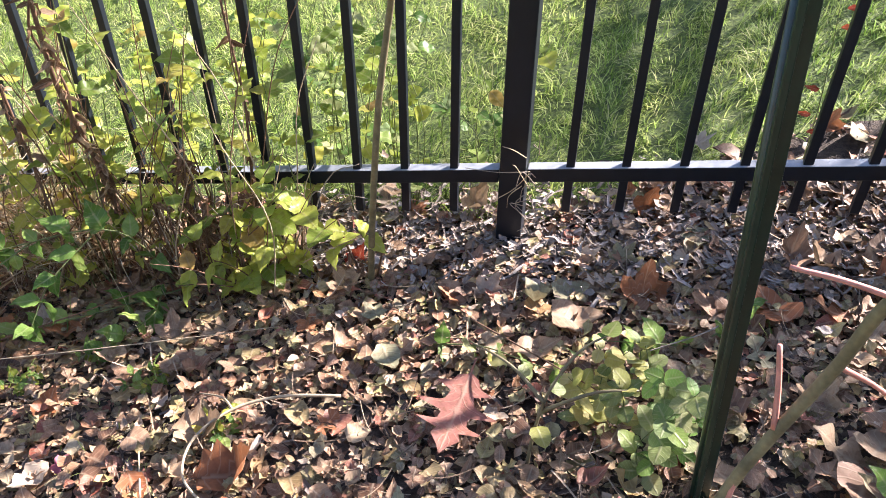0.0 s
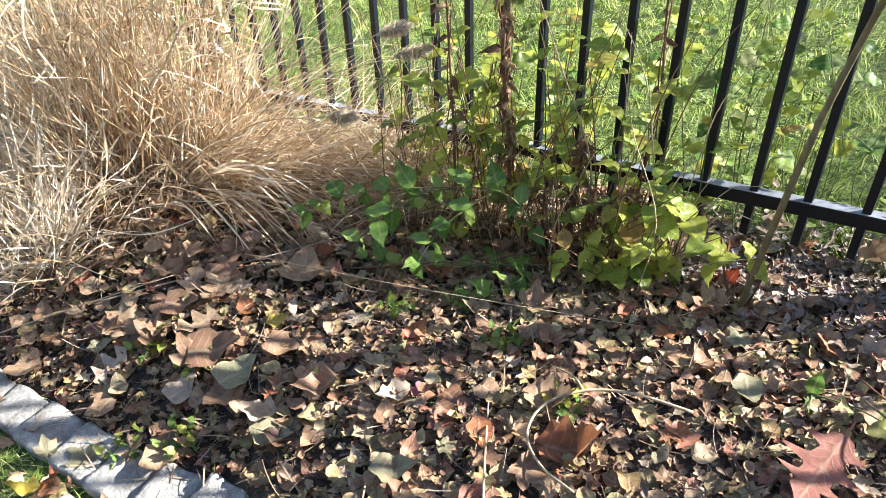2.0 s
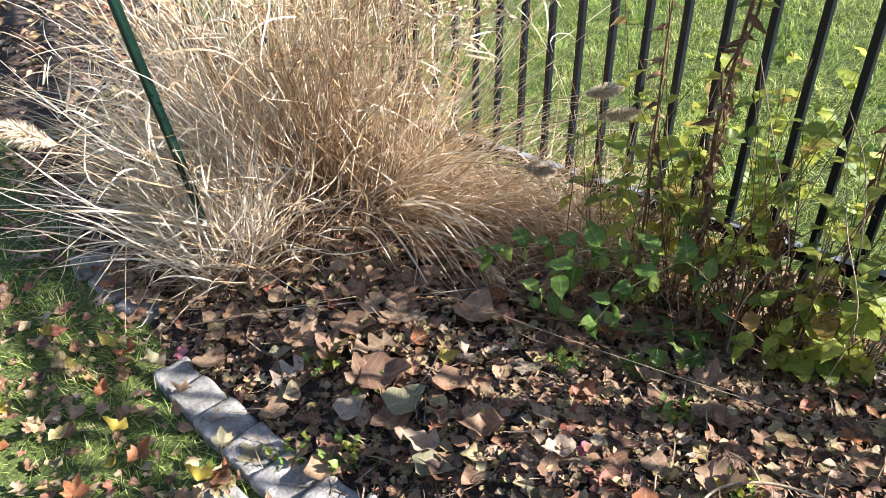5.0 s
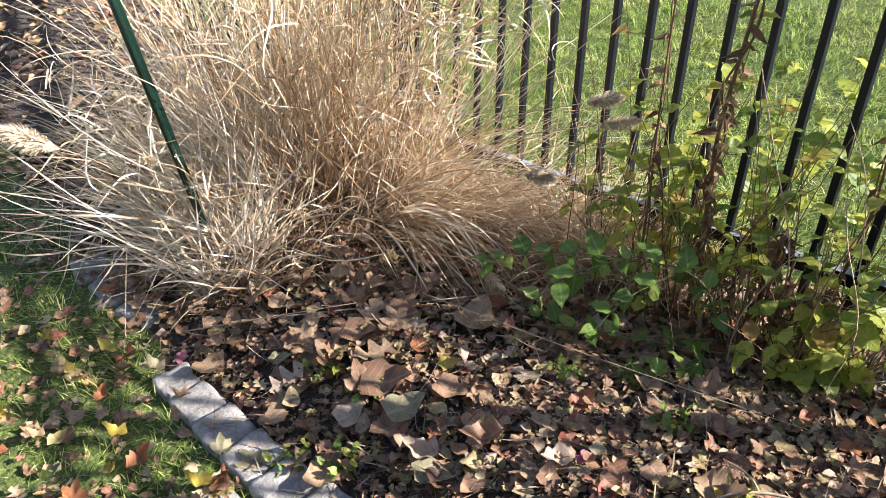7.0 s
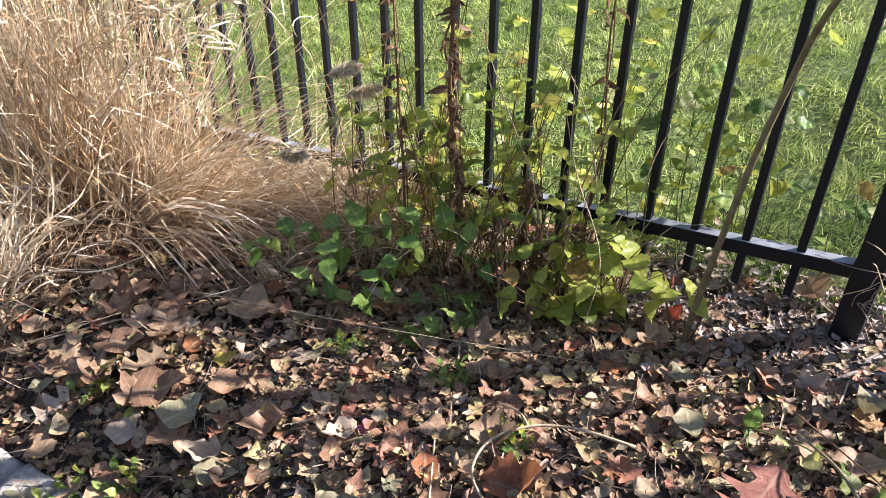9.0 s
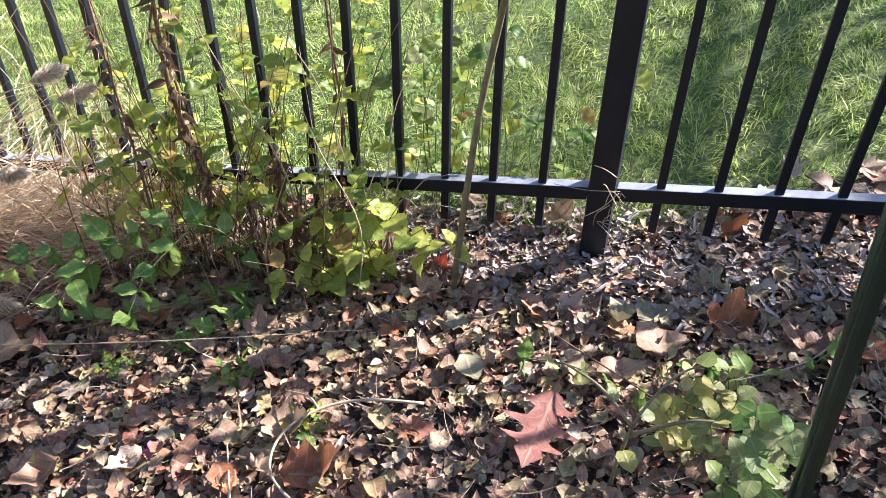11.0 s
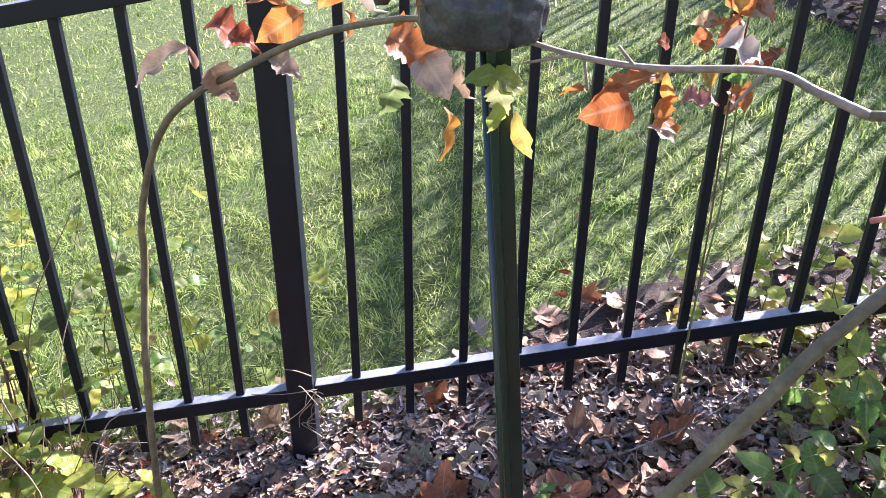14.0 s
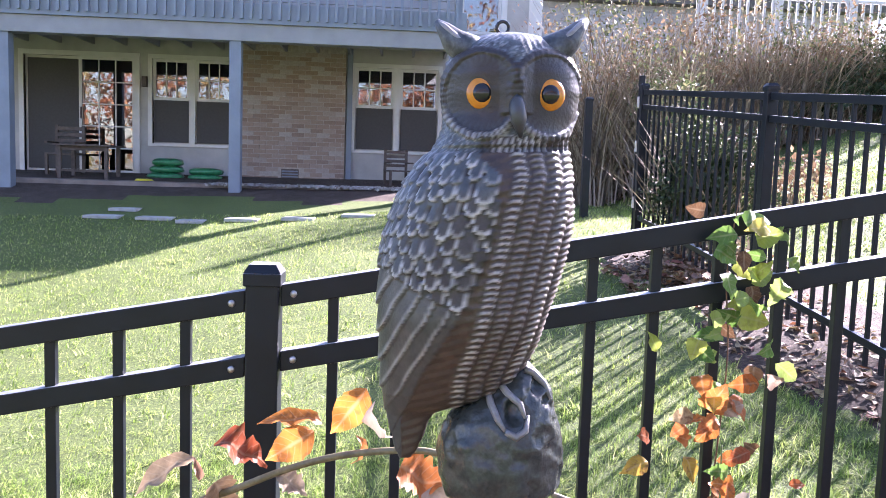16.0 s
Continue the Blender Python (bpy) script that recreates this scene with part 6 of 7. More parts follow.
def edging_stone(x, y, length, wide, heading, sunk=0.0):
    """A rough-hewn block: flat worn faces, chipped edges."""
    bm = bmesh.new()
    bmesh.ops.create_cube(bm, size=1)
    bmesh.ops.subdivide_edges(bm, edges=bm.edges, cuts=9, use_grid_fill=True)
    half = Vector((length / 2, wide / 2, 0.055))
    chip = 0.009
    for v in bm.verts:
        p = Vector((v.co.x * 2 * half.x, v.co.y * 2 * half.y, v.co.z * 2 * half.z))
        core = Vector([max(-h + chip, min(h - chip, c)) for c, h in zip(p, half)])
        out = p - core
        if out.length > 1e-6:
            p = core + out.normalized() * chip * min(1.0, out.length / chip)
        q = Vector((p.x * 24 + x * 31, p.y * 24 + y * 17, p.z * 24))
        p += Vector((noise.noise(q), noise.noise(q + Vector((7, 3, 1))), noise.noise(q + Vector((2, 9, 4))))) * 0.006
        p += Vector((0, 0, 1)) * 0.004 * noise.noise(Vector((p.x * 70 + x * 11, p.y * 70, 5)))
        v.co = p
    ob = link("edging_stone", bm, STONE, True)
    ob.matrix_basis = Matrix.Translation((x, y, land(x, y) - 0.028 - sunk)) @ Euler((rng.uniform(-0.03, 0.03), rng.uniform(-0.03, 0.03), radians(heading))).to_matrix().to_4x4()
    tagged(ob, "rough-hewn grey edging stone half sunk between bed and lawn", "stone", "edging stones")


for x, l, w in ((-1.785, 0.095, 0.10), (-1.67, 0.118, 0.105), (-1.545, 0.122, 0.115), (-1.418, 0.120, 0.118), (-1.292, 0.122, 0.12), (-1.168, 0.118, 0.12), (-1.045, 0.122, 0.12)):
    edging_stone(x, kerb(x), l, w, math.degrees(math.atan2(kerb(x + 0.06) - kerb(x - 0.06), 0.12)) + rng.uniform(-1.5, 1.5))
for x, y, l, w, h in ((-1.325, 0.035, 0.13, 0.09, 10), (-1.19, 0.05, 0.12, 0.09, -6), (-2.33, 0.14, 0.16, 0.11, 10), (-2.5, 0.12, 0.15, 0.11, -8), (-2.16, 0.16, 0.14, 0.1, 20)):
    edging_stone(x, y, l, w, h, 0.012)

# ---- house with a raised deck ----
PAINT = plain("slate_blue_paint", (0.20, 0.235, 0.28), 0.6, 0, 0.12, 3, 0.0008, 120)
FASCIA = plain("grey_fascia_paint", (0.27, 0.275, 0.28), 0.65, 0, 0.12, 3, 0.0008, 120)
STUCCO = plain("grey_wall", (0.42, 0.41, 0.38), 0.85, 0, 0.15, 2.5, 0.004, 140)
TRIM = plain("white_trim", (0.60, 0.59, 0.55), 0.5, 0, 0.06, 6, 0.0005, 120)
MORTAR = plain("mortar", (0.42, 0.37, 0.31), 0.9, 0, 0.2, 20, 0.003, 150)
DARKWOOD = plain("dark_outdoor_wood", (0.10, 0.075, 0.06), 0.6, 0, 0.3, 12, 0.002, 120)
INSIDE = plain("room_wall", (0.16, 0.14, 0.12), 0.9, 0, 0.1, 2, 0.0, 60)
SLAB = plain("worn_patio", (0.22, 0.18, 0.15), 0.9, 0, 0.3, 3, 0.006, 70)
PAVER = plain("pale_paver", (0.38, 0.38, 0.36), 0.85, 0, 0.2, 8, 0.004, 110)
BAG = plain("green_plastic_sack", (0.03, 0.22, 0.09), 0.3, 0, 0.4, 12, 0.006, 60)
DISC = plain("yellow_plastic", (0.7, 0.62, 0.05), 0.4, 0, 0.1, 10, 0.0, 90)
SHINGLE = plain("roof_shingle", (0.09, 0.085, 0.08), 0.9, 0, 0.3, 4, 0.01, 40)


def glass_material():
    m = bpy.data.materials.new("window_glass")
    m.use_nodes = True
    nt = m.node_tree
    nt.nodes.remove(nt.nodes["Principled BSDF"])
    clear, shine, both = nt.nodes.new("ShaderNodeBsdfTransparent"), nt.nodes.new("ShaderNodeBsdfGlossy"), nt.nodes.new("ShaderNodeMixShader")
    clear.inputs[0].default_value = (0.7, 0.74, 0.72, 1)
    shine.inputs["Roughness"].default_value = 0.02
    fres = nt.nodes.new("ShaderNodeFresnel")
    fres.inputs[0].default_value = 2.4
    nt.links.new(fres.outputs[0], both.inputs[0])
    nt.links.new(clear.outputs[0], both.inputs[1])
    nt.links.new(shine.outputs[0], both.inputs[2])
    nt.links.new(both.outputs[0], nt.nodes["Material Output"].inputs["Surface"])
    return m


GLASS = glass_material()
SCREEN = plain("insect_screen_mesh", (0.07, 0.065, 0.06), 0.8, 0, 0.1, 30, 0.0, 400)
WY, FLOOR_Z, EAVE = 14.4, 1.08, 6.3
house = base("house", "grey two-storey house with a brick panel and white windows", "house", place=(0, WY, FLOOR_Z))


def hpart(name, x0, x1, y0, y1, z0, z1, m, parent=None, bevel=0.0, label=""):
    o = house.location
    ob = part(name, block(x0 - o.x, x1 - o.x, y0 - o.y, y1 - o.y, z0 - o.z, z1 - o.z, bevel), m, parent or house, label)
    return ob


OPEN = [(-6.22, -4.38, FLOOR_Z + 0.06, 3.10), (-4.09, -2.75, 1.68, 3.11), (-0.64, 0.80, 1.68, 3.10), (1.05, 1.95, 3.75, 5.75)]
xs = sorted({-10.0, 2.35, *[v for o in OPEN for v in o[:2]]})
for a, b in zip(xs, xs[1:]):
    cuts = sorted([o[2:] for o in OPEN if o[0] <= a + 1e-6 and o[1] >= b - 1e-6])
    z = FLOOR_Z - 0.3
    for c0, c1 in cuts:
        hpart("wall", a, b, WY, WY + 0.2, z, c0, STUCCO)
        z = c1
    hpart("wall", a, b, WY, WY + 0.2, z, EAVE, STUCCO)
hpart("end_wall", -10.2, -10.0, WY, WY + 8, FLOOR_Z - 0.3, EAVE, STUCCO)
hpart("end_wall", 2.35, 2.55, WY, WY + 8, FLOOR_Z - 0.3, EAVE, STUCCO)
hpart("rear_wall", -10.0, 2.35, WY + 7.8, WY + 8, FLOOR_Z - 0.3, EAVE, STUCCO)
hpart("room_floor", -10.0, 2.35, WY + 0.2, WY + 7.8, FLOOR_Z - 0.1, FLOOR_Z, INSIDE)
hpart("upper_floor", -10.0, 2.35, WY + 0.2, WY + 7.8, 3.45, 3.65, INSIDE)
hpart("partition", -10.0, 2.35, WY + 3.5, WY + 3.6, FLOOR_Z, 3.45, INSIDE)
bm = bmesh.new()
o = house.location
rv = [bm.verts.new((x, y - o.y, z - o.z)) for x in (-10.6, 2.95) for y, z in ((WY - 0.6, EAVE - 0.1), (WY + 4, EAVE + 1.5), (WY + 8.6, EAVE - 0.1), (WY + 8.6, EAVE - 0.3), (WY + 4, EAVE + 1.25), (WY - 0.6, EAVE - 0.3))]
for q in range(6):
    bm.faces.new((rv[q], rv[(q + 1) % 6], rv[6 + (q + 1) % 6], rv[6 + q]))
bm.faces.new(rv[5::-1]), bm.faces.new(rv[6:])
part("roof", bm, SHINGLE, house, "dark shingled roof")


def sash(parent, x0, x1, z0, z1, cols, rows, y, grid=True):
    """A pane in its frame, with glazing bars."""
    f = 0.05
    fr = hpart("sash", x0, x0 + f, y, y + 0.05, z0, z1, TRIM, parent)
    hpart("sash", x1 - f, x1, y, y + 0.05, z0, z1, TRIM, parent)
    hpart("sash", x0 + f, x1 - f, y, y + 0.05, z0, z0 + f, TRIM, parent)
    hpart("sash", x0 + f, x1 - f, y, y + 0.05, z1 - f, z1, TRIM, parent)
    g = hpart("pane", x0 + f, x1 - f, y + 0.02, y + 0.028, z0 + f, z1 - f, GLASS, parent)
    g.visible_shadow = False
    if grid:
        for i in range(1, cols):
            x = x0 + f + (x1 - x0 - 2 * f) * i / cols
            hpart("glazing_bar", x - 0.010, x + 0.010, y + 0.006, y + 0.018, z0 + f, z1 - f, TRIM, parent)
        for i in range(1, rows):
            z = z0 + f + (z1 - z0 - 2 * f) * i / rows
            hpart("glazing_bar", x0 + f, x1 - f, y + 0.0065, y + 0.0175, z - 0.010, z + 0.010, TRIM, parent)


def window_unit(n, x0, x1, z0, z1):
    w = hpart("window_frame", x0 - 0.07, x0, WY - 0.03, WY + 0.05, z0 - 0.05, z1 + 0.07, TRIM)
    hpart("frame_side", x1, x1 + 0.07, WY - 0.03, WY + 0.05, z0 - 0.05, z1 + 0.07, TRIM, w)
    hpart("frame_head", x0, x1, WY - 0.03, WY + 0.05, z1, z1 + 0.07, TRIM, w)
    hpart("window_sill", x0, x1, WY - 0.05, WY + 0.05, z0 - 0.05, z0, TRIM, w)
    xm, zm = (x0 + x1) / 2, (z0 + z1) / 2 + 0.02
    hpart("mullion", xm - 0.05, xm + 0.05, WY - 0.01, WY + 0.08, z0, z1, TRIM, w)
    for a, b in ((x0, xm - 0.05), (xm + 0.05, x1)):
        sash(w, a, b, zm, z1, 3, 2, WY + 0.02)
        sash(w, a, b, z0, zm, 3, 2, WY + 0.075)
        hpart("insect_screen", a + 0.02, b - 0.02, WY + 0.028, WY + 0.032, z0 + 0.02, zm, SCREEN, w, 0, "dark mesh insect screen")


window_unit(1, *OPEN[1])
window_unit(2, *OPEN[2])
door = hpart("sliding_door", -6.22 - 0.08, -6.22, WY - 0.03, WY + 0.06, FLOOR_Z, 3.18, TRIM, None, 0, "white-framed sliding glass patio door")
hpart("frame_side", -4.38, -4.30, WY - 0.03, WY + 0.06, FLOOR_Z, 3.18, TRIM, door)
hpart("frame_head", -6.22, -4.38, WY - 0.03, WY + 0.06, 3.10, 3.18, TRIM, door)
hpart("threshold", -6.22, -4.38, WY - 0.04, WY + 0.06, FLOOR_Z, FLOOR_Z + 0.06, TRIM, door)
hpart("insect_screen", -6.17, -5.31, WY + 0.03, WY + 0.034, FLOOR_Z + 0.11, 3.05, SCREEN, door, 0, "dark mesh sliding screen")
sash(door, -6.22, -5.26, FLOOR_Z + 0.06, 3.10, 3, 5, WY + 0.06)
sash(door, -5.32, -4.38, FLOOR_Z + 0.06, 3.10, 3, 5, WY + 0.005)
hpart("door_handle", -5.29, -5.27, WY - 0.03, WY + 0.005, 2.05, 2.25, DARKWOOD, door, 0, "dark door handle")
up = hpart("upper_door", 1.05, 1.15, WY - 0.03, WY + 0.06, 3.70, 5.75, TRIM)
hpart("frame_side", 1.85, 1.95, WY - 0.03, WY + 0.06, 3.70, 5.75, TRIM, up)
sash(up, 1.15, 1.85, 3.75, 5.75, 1, 1, WY + 0.02, False)
hpart("wall_light", -4.25, -4.17, WY - 0.08, WY, 2.62, 2.80, DARKWOOD, None, 0.01, "small dark wall lamp")
hpart("downpipe", -0.78, -0.69, WY - 0.09, WY, FLOOR_Z - 0.1, 3.4, PAINT)
hpart("corner_board", 2.33, 2.57, WY - 0.02, WY, FLOOR_Z - 0.3, EAVE, TRIM)
for i in range(18):
    hpart("siding_board", -9.98, 1.03, WY - 0.02, WY, 3.72 + 0.14 * i, 3.72 + 0.14 * i + 0.128, FASCIA)

# brick panel
panel_b = hpart("brick_panel", -2.57, -0.80, WY - 0.12, WY, FLOOR_Z - 0.15, 3.45, MORTAR)
BRICK = bpy.data.materials.new("brick")
BRICK.use_nodes = True
_nt, _b = BRICK.node_tree, BRICK.node_tree.nodes["Principled BSDF"]
_b.inputs["Roughness"].default_value = 0.9
_inf = _nt.nodes.new("ShaderNodeObjectInfo")
_r = ramp(_nt, _inf.outputs["Random"], [(0.0, (0.27, 0.19, 0.15)), (0.4, (0.35, 0.26, 0.20)), (0.75, (0.40, 0.32, 0.26)), (1.0, (0.46, 0.41, 0.36))])
_n = noise_tex(_nt, 40.0)
_c = ramp(_nt, _n.outputs[0], [(0.3, (0.75, 0.75, 0.75)), (0.7, (1, 1, 1))])
_nt.links.new(mix(_nt, _r.outputs[0], _c.outputs[0], 1.0, "MULTIPLY"), _b.inputs["Base Color"])
bump(_nt, _b, _n.outputs[0], 0.5, 0.004)
brick_me = {}
for r in range(31):
    z = FLOOR_Z - 0.12 + r * 0.0755
    x = -2.565 - (0.1075 if r % 2 else 0)
    while x < -0.81:
        a, b = max(x, -2.565), min(x + 0.203, -0.805)
        x += 0.2145
        if b - a < 0.03 or (a > -2.08 and b < -1.4 and 1.08 < z < 1.3 and a < -1.58 and b > -1.9):
            continue
        key = round(b - a, 3)
        if key not in brick_me:
            bmk = block(0, b - a, -0.012, 0.0, 0, 0.0645, 0.002)
            me = bpy.data.meshes.new("brick")
            bmk.to_mesh(me)
            bmk.free()
            me.materials.append(BRICK)
            brick_me[key] = me
        ob = new("brick", brick_me[key])
        ob.parent = panel_b
        ob.location = (a - house.location.x, WY - 0.12 - house.location.y, z - house.location.z)
vent = hpart("vent", -1.88, -1.58, WY - 0.135, WY - 0.12, 1.10, 1.31, DARKWOOD, None, 0, "dark metal foundation vent")
for i in range(4):
    hpart("slat", -1.87, -1.59, WY - 0.145, WY - 0.135, 1.12 + 0.047 * i, 1.14 + 0.047 * i, PAINT, vent)

# deck
deck = base("raised_deck", "slate-grey raised wooden deck on square posts along the house", "deck", place=(0, 11.9, FLOOR_Z))


def dpart(name, x0, x1, y0, y1, z0, z1, m, bevel=0.0):
    o = deck.location
    return part(name, block(x0 - o.x, x1 - o.x, y0 - o.y, y1 - o.y, z0 - o.z, z1 - o.z, bevel), m, deck)


for x in (-8.6, -5.44, -2.24, 0.92):
    dpart("post", x - 0.082, x + 0.082, 11.93, 12.10, land(x, 12) - 0.2, 3.10, PAINT, 0.006)
dpart("beam", -9.6, 1.02, 11.9, 12.13, 3.10, 3.34, FASCIA, 0.006)
dpart("rim_board", -9.62, 1.04, 11.86, 11.897, 3.34, 3.62, PAINT, 0.004)
for i in range(20):
    dpart("joist", -9.4 + 0.54 * i, -9.36 + 0.54 * i, 12.14, WY - 0.02, 3.30, 3.53, FASCIA)
for i in range(16):
    dpart("deck_board", -9.6, 1.02, 11.90 + 0.155 * i, 11.90 + 0.155 * i + 0.147, 3.535, 3.565, FASCIA)
for i in range(80):
    x = -9.55 + 0.132 * i
    dpart("baluster", x, x + 0.04, 11.82, 11.858, 3.40, 4.52, PAINT)
dpart("top_rail", -9.62, 1.04, 11.80, 11.94, 4.52, 4.56, PAINT, 0.004)
for x in (-5.44, -2.24, 0.92):
    dpart("railing_post", x - 0.05, x + 0.05, 11.865, 11.895, 3.62, 4.52, PAINT)

bm = bmesh.new()
box(bm, -9.8, 2.3, 12.3, WY - 0.12, FLOOR_Z - 0.3, FLOOR_Z - 0.02, 0.01)
tagged(link("patio_slab", bm, SLAB), "worn brown patio under the deck", "patio", kind="structure")

n = 1500
x, y = rng.uniform(-2.7, 0.9, n), rng.uniform(12.15, 12.9, n)
GRAVEL = leafy("gravel", [(0, (0.25, 0.22, 0.19)), (0.6, (0.42, 0.39, 0.35)), (1, (0.6, 0.57, 0.52))], 0.9, 0.0, 0.3)
ob = scatter("gravel_strip", [star_leaf(5, 0.1, 8, -1.2, 0.05, 1), star_leaf(4, 0.2, 8, -1.5, 0.05, 2)], np.stack([x, y, np.maximum(land_many(x, y), FLOOR_Z - 0.02) + 0.012], 1), spin(n, rng, 0.3), rng.uniform(0.03, 0.09, n), GRAVEL, rng)
tagged(ob, "strip of pale gravel and stones by the house", "gravel", kind="stuff")

# stepping stones
for x, y, l in ((-3.58, 10.5, 0.42), (-2.90, 10.4, 0.44), (-2.41, 10.15, 0.32), (-1.79, 10.15, 0.40), (-1.10, 10.1, 0.38), (-0.375, 10.2, 0.40), (-3.45, 10.95, 0.36)):
    bm = block(-l / 2, l / 2, -0.14, 0.14, -0.03, 0.012, 0.008)
    for v in bm.verts:
        v.co.x += 0.06 * v.co.y + rng.uniform(-0.006, 0.006)
    ob = link("stepping_stone", bm, PAVER)
    ob.location = (x, y, land(x, y) + 0.012)
    tagged(ob, "pale square paving stone set in the lawn", "stepping stone", "stepping stones")


def patio_table(x, y, z):
    t = base("patio_table", "dark wooden patio table in front of the sliding door", "table", place=(x, y, z))
    for i in range(6):
        part("top_slat", block(-0.5, 0.5, -0.42 + 0.14 * i, -0.29 + 0.14 * i, 0.70, 0.735, 0.004), DARKWOOD, t)
    for sx in (-0.42, 0.36):
        for sy in (-0.34, 0.28):
            part("leg", block(sx, sx + 0.06, sy, sy + 0.06, 0, 0.70, 0.004), DARKWOOD, t)
    part("apron", block(-0.40, 0.40, -0.32, -0.29, 0.60, 0.70), DARKWOOD, t)
    part("foot_rail", block(-0.36, 0.36, -0.33, -0.29, 0.15, 0.2), DARKWOOD, t)
    return t


def slat_chair(x, y, z, turn, label):
    c = base("patio_chair", label, "chair", "patio chairs", (x, y, z))
    c.rotation_euler = (0, 0, radians(turn))
    part("seat", block(-0.25, 0.25, -0.25, 0.25, 0.40, 0.44, 0.006), DARKWOOD, c)
    for sx in (-0.25, 0.20):
        part("leg", block(sx, sx + 0.05, -0.25, -0.20, 0, 0.40, 0.004), DARKWOOD, c)
        part("back_post", block(sx, sx + 0.05, 0.20, 0.25, 0, 0.95, 0.004), DARKWOOD, c)
        part("arm", block(sx, sx + 0.05, -0.25, 0.20, 0.60, 0.64, 0.004), DARKWOOD, c)
    for i in range(4):
        part("back_slat", block(-0.20, 0.20, 0.205, 0.235, 0.52 + 0.11 * i, 0.59 + 0.11 * i, 0.004), DARKWOOD, c)
    return c


patio_table(-4.72, 13.2, FLOOR_Z - 0.02).scale = (0.9, 0.9, 0.72)
slat_chair(-5.3, 13.75, FLOOR_Z - 0.02, 0, "dark slatted patio chair behind the table").scale = (0.95, 0.95, 0.9)
slat_chair(0.13, 13.4, FLOOR_Z - 0.02, 15, "low dark wooden armchair under the window").scale = (0.8, 0.8, 0.66)


def sack(x, y, z, l, h, label):
    bm = bmesh.new()
    bmesh.ops.create_uvsphere(bm, u_segments=24, v_segments=14, radius=1)
    for v in bm.verts:
        p = v.co
        q = 1 + 0.10 * noise.noise(p * 2.4 + Vector((x, 0, 0)))
        v.co = Vector((math.copysign(abs(p.x) ** 0.6, p.x) * l / 2, math.copysign(abs(p.y) ** 0.6, p.y) * 0.2, math.copysign(abs(p.z) ** 0.7, p.z) * h / 2 + h / 2)) * q
    ob = link("plastic_sack", bm, BAG, True)
    ob.location = (x, y, z)
    tagged(ob, label, "sack", "plastic sacks")


for k in range(3):
    sack(-3.70 + 0.02 * k, 13.75, FLOOR_Z - 0.02 + 0.115 * k, 0.58 - 0.05 * k, 0.13, "stacked green plastic garden sack against the wall")
for k in range(2):
    sack(-3.05 + 0.02 * k, 13.72, FLOOR_Z - 0.02 + 0.10 * k, 0.54, 0.12, "green plastic garden sack lying on the patio")
bm = bmesh.new()
bmesh.ops.create_cone(bm, cap_ends=True, segments=24, radius1=0.14, radius2=0.11, depth=0.03)
ob = link("flying_disc", bm, DISC, True)
ob.location = (-3.75, 12.75, FLOOR_Z)
tagged(ob, "yellow plastic disc lying on the patio", "disc")

# ---- shrubs, neighbour, far woods ----
TWIG = leafy("bare_twigs", [(0, (0.14, 0.105, 0.075)), (0.6, (0.32, 0.26, 0.19)), (1, (0.48, 0.41, 0.31))], 0.85, 0.1, 0.3)
SHRUB = leafy("shrub_leaf", [(0, (0.05, 0.08, 0.03)), (0.5, (0.12, 0.15, 0.06)), (0.85, (0.26, 0.25, 0.12)), (1, (0.4, 0.36, 0.26))], 0.6, 0.3, 0.3)
YEW = leafy("evergreen_leaf", [(0, (0.015, 0.035, 0.012)), (0.7, (0.035, 0.07, 0.025)), (1, (0.07, 0.11, 0.04))], 0.6, 0.15, 0.3)
BROWNLEAF = leafy("brown_shrub_leaf", [(0, (0.16, 0.09, 0.05)), (0.5, (0.26, 0.17, 0.1)), (1, (0.38, 0.3, 0.18))], 0.7, 0.25, 0.3)


def shrub(label, x, y, wide, deep, high, leaves, material, leaf, twigs=120, category="shrub"):
    z = land(x, y)
    s = base("shrub", label, category, "shrubs", (x, y, z))
    n = twigs
    ro = np.stack([rng.normal(0, wide * 0.18, n), rng.normal(0, deep * 0.18, n), np.full(n, -0.02)], 1)
    ob = blades("twig_mass", ro, rng.uniform(0, 6.28, n), rng.uniform(0.5, 1.1, n) * high, np.full(n, 0.012 + 0.006 * high), rng.uniform(0.62, 0.97, n), TWIG, rng, s, 4)
    tagged(ob, kind="stuff")
    c = rng.normal(0, 1, (26, 3)) * np.array([wide * 0.26, deep * 0.26, high * 0.2]) + np.array([0, 0, high * 0.55])
    k = rng.integers(0, 26, leaves)
    pos = c[k] + rng.normal(0, 1, (leaves, 3)) * np.array([0.13, 0.13, 0.12]) * min(wide, high)
    pos[:, 2] = np.abs(pos[:, 2])
    ob = scatter("foliage", [strip_leaf(3, ovate, -0.3, 0.2), strip_leaf(3, lance, -0.3, 0.2)], pos, spin(leaves, rng, 0.8), rng.uniform(0.6, 1.3, leaves) * leaf, material, rng)
    ob.parent = s
    tagged(ob, kind="stuff")
    return s


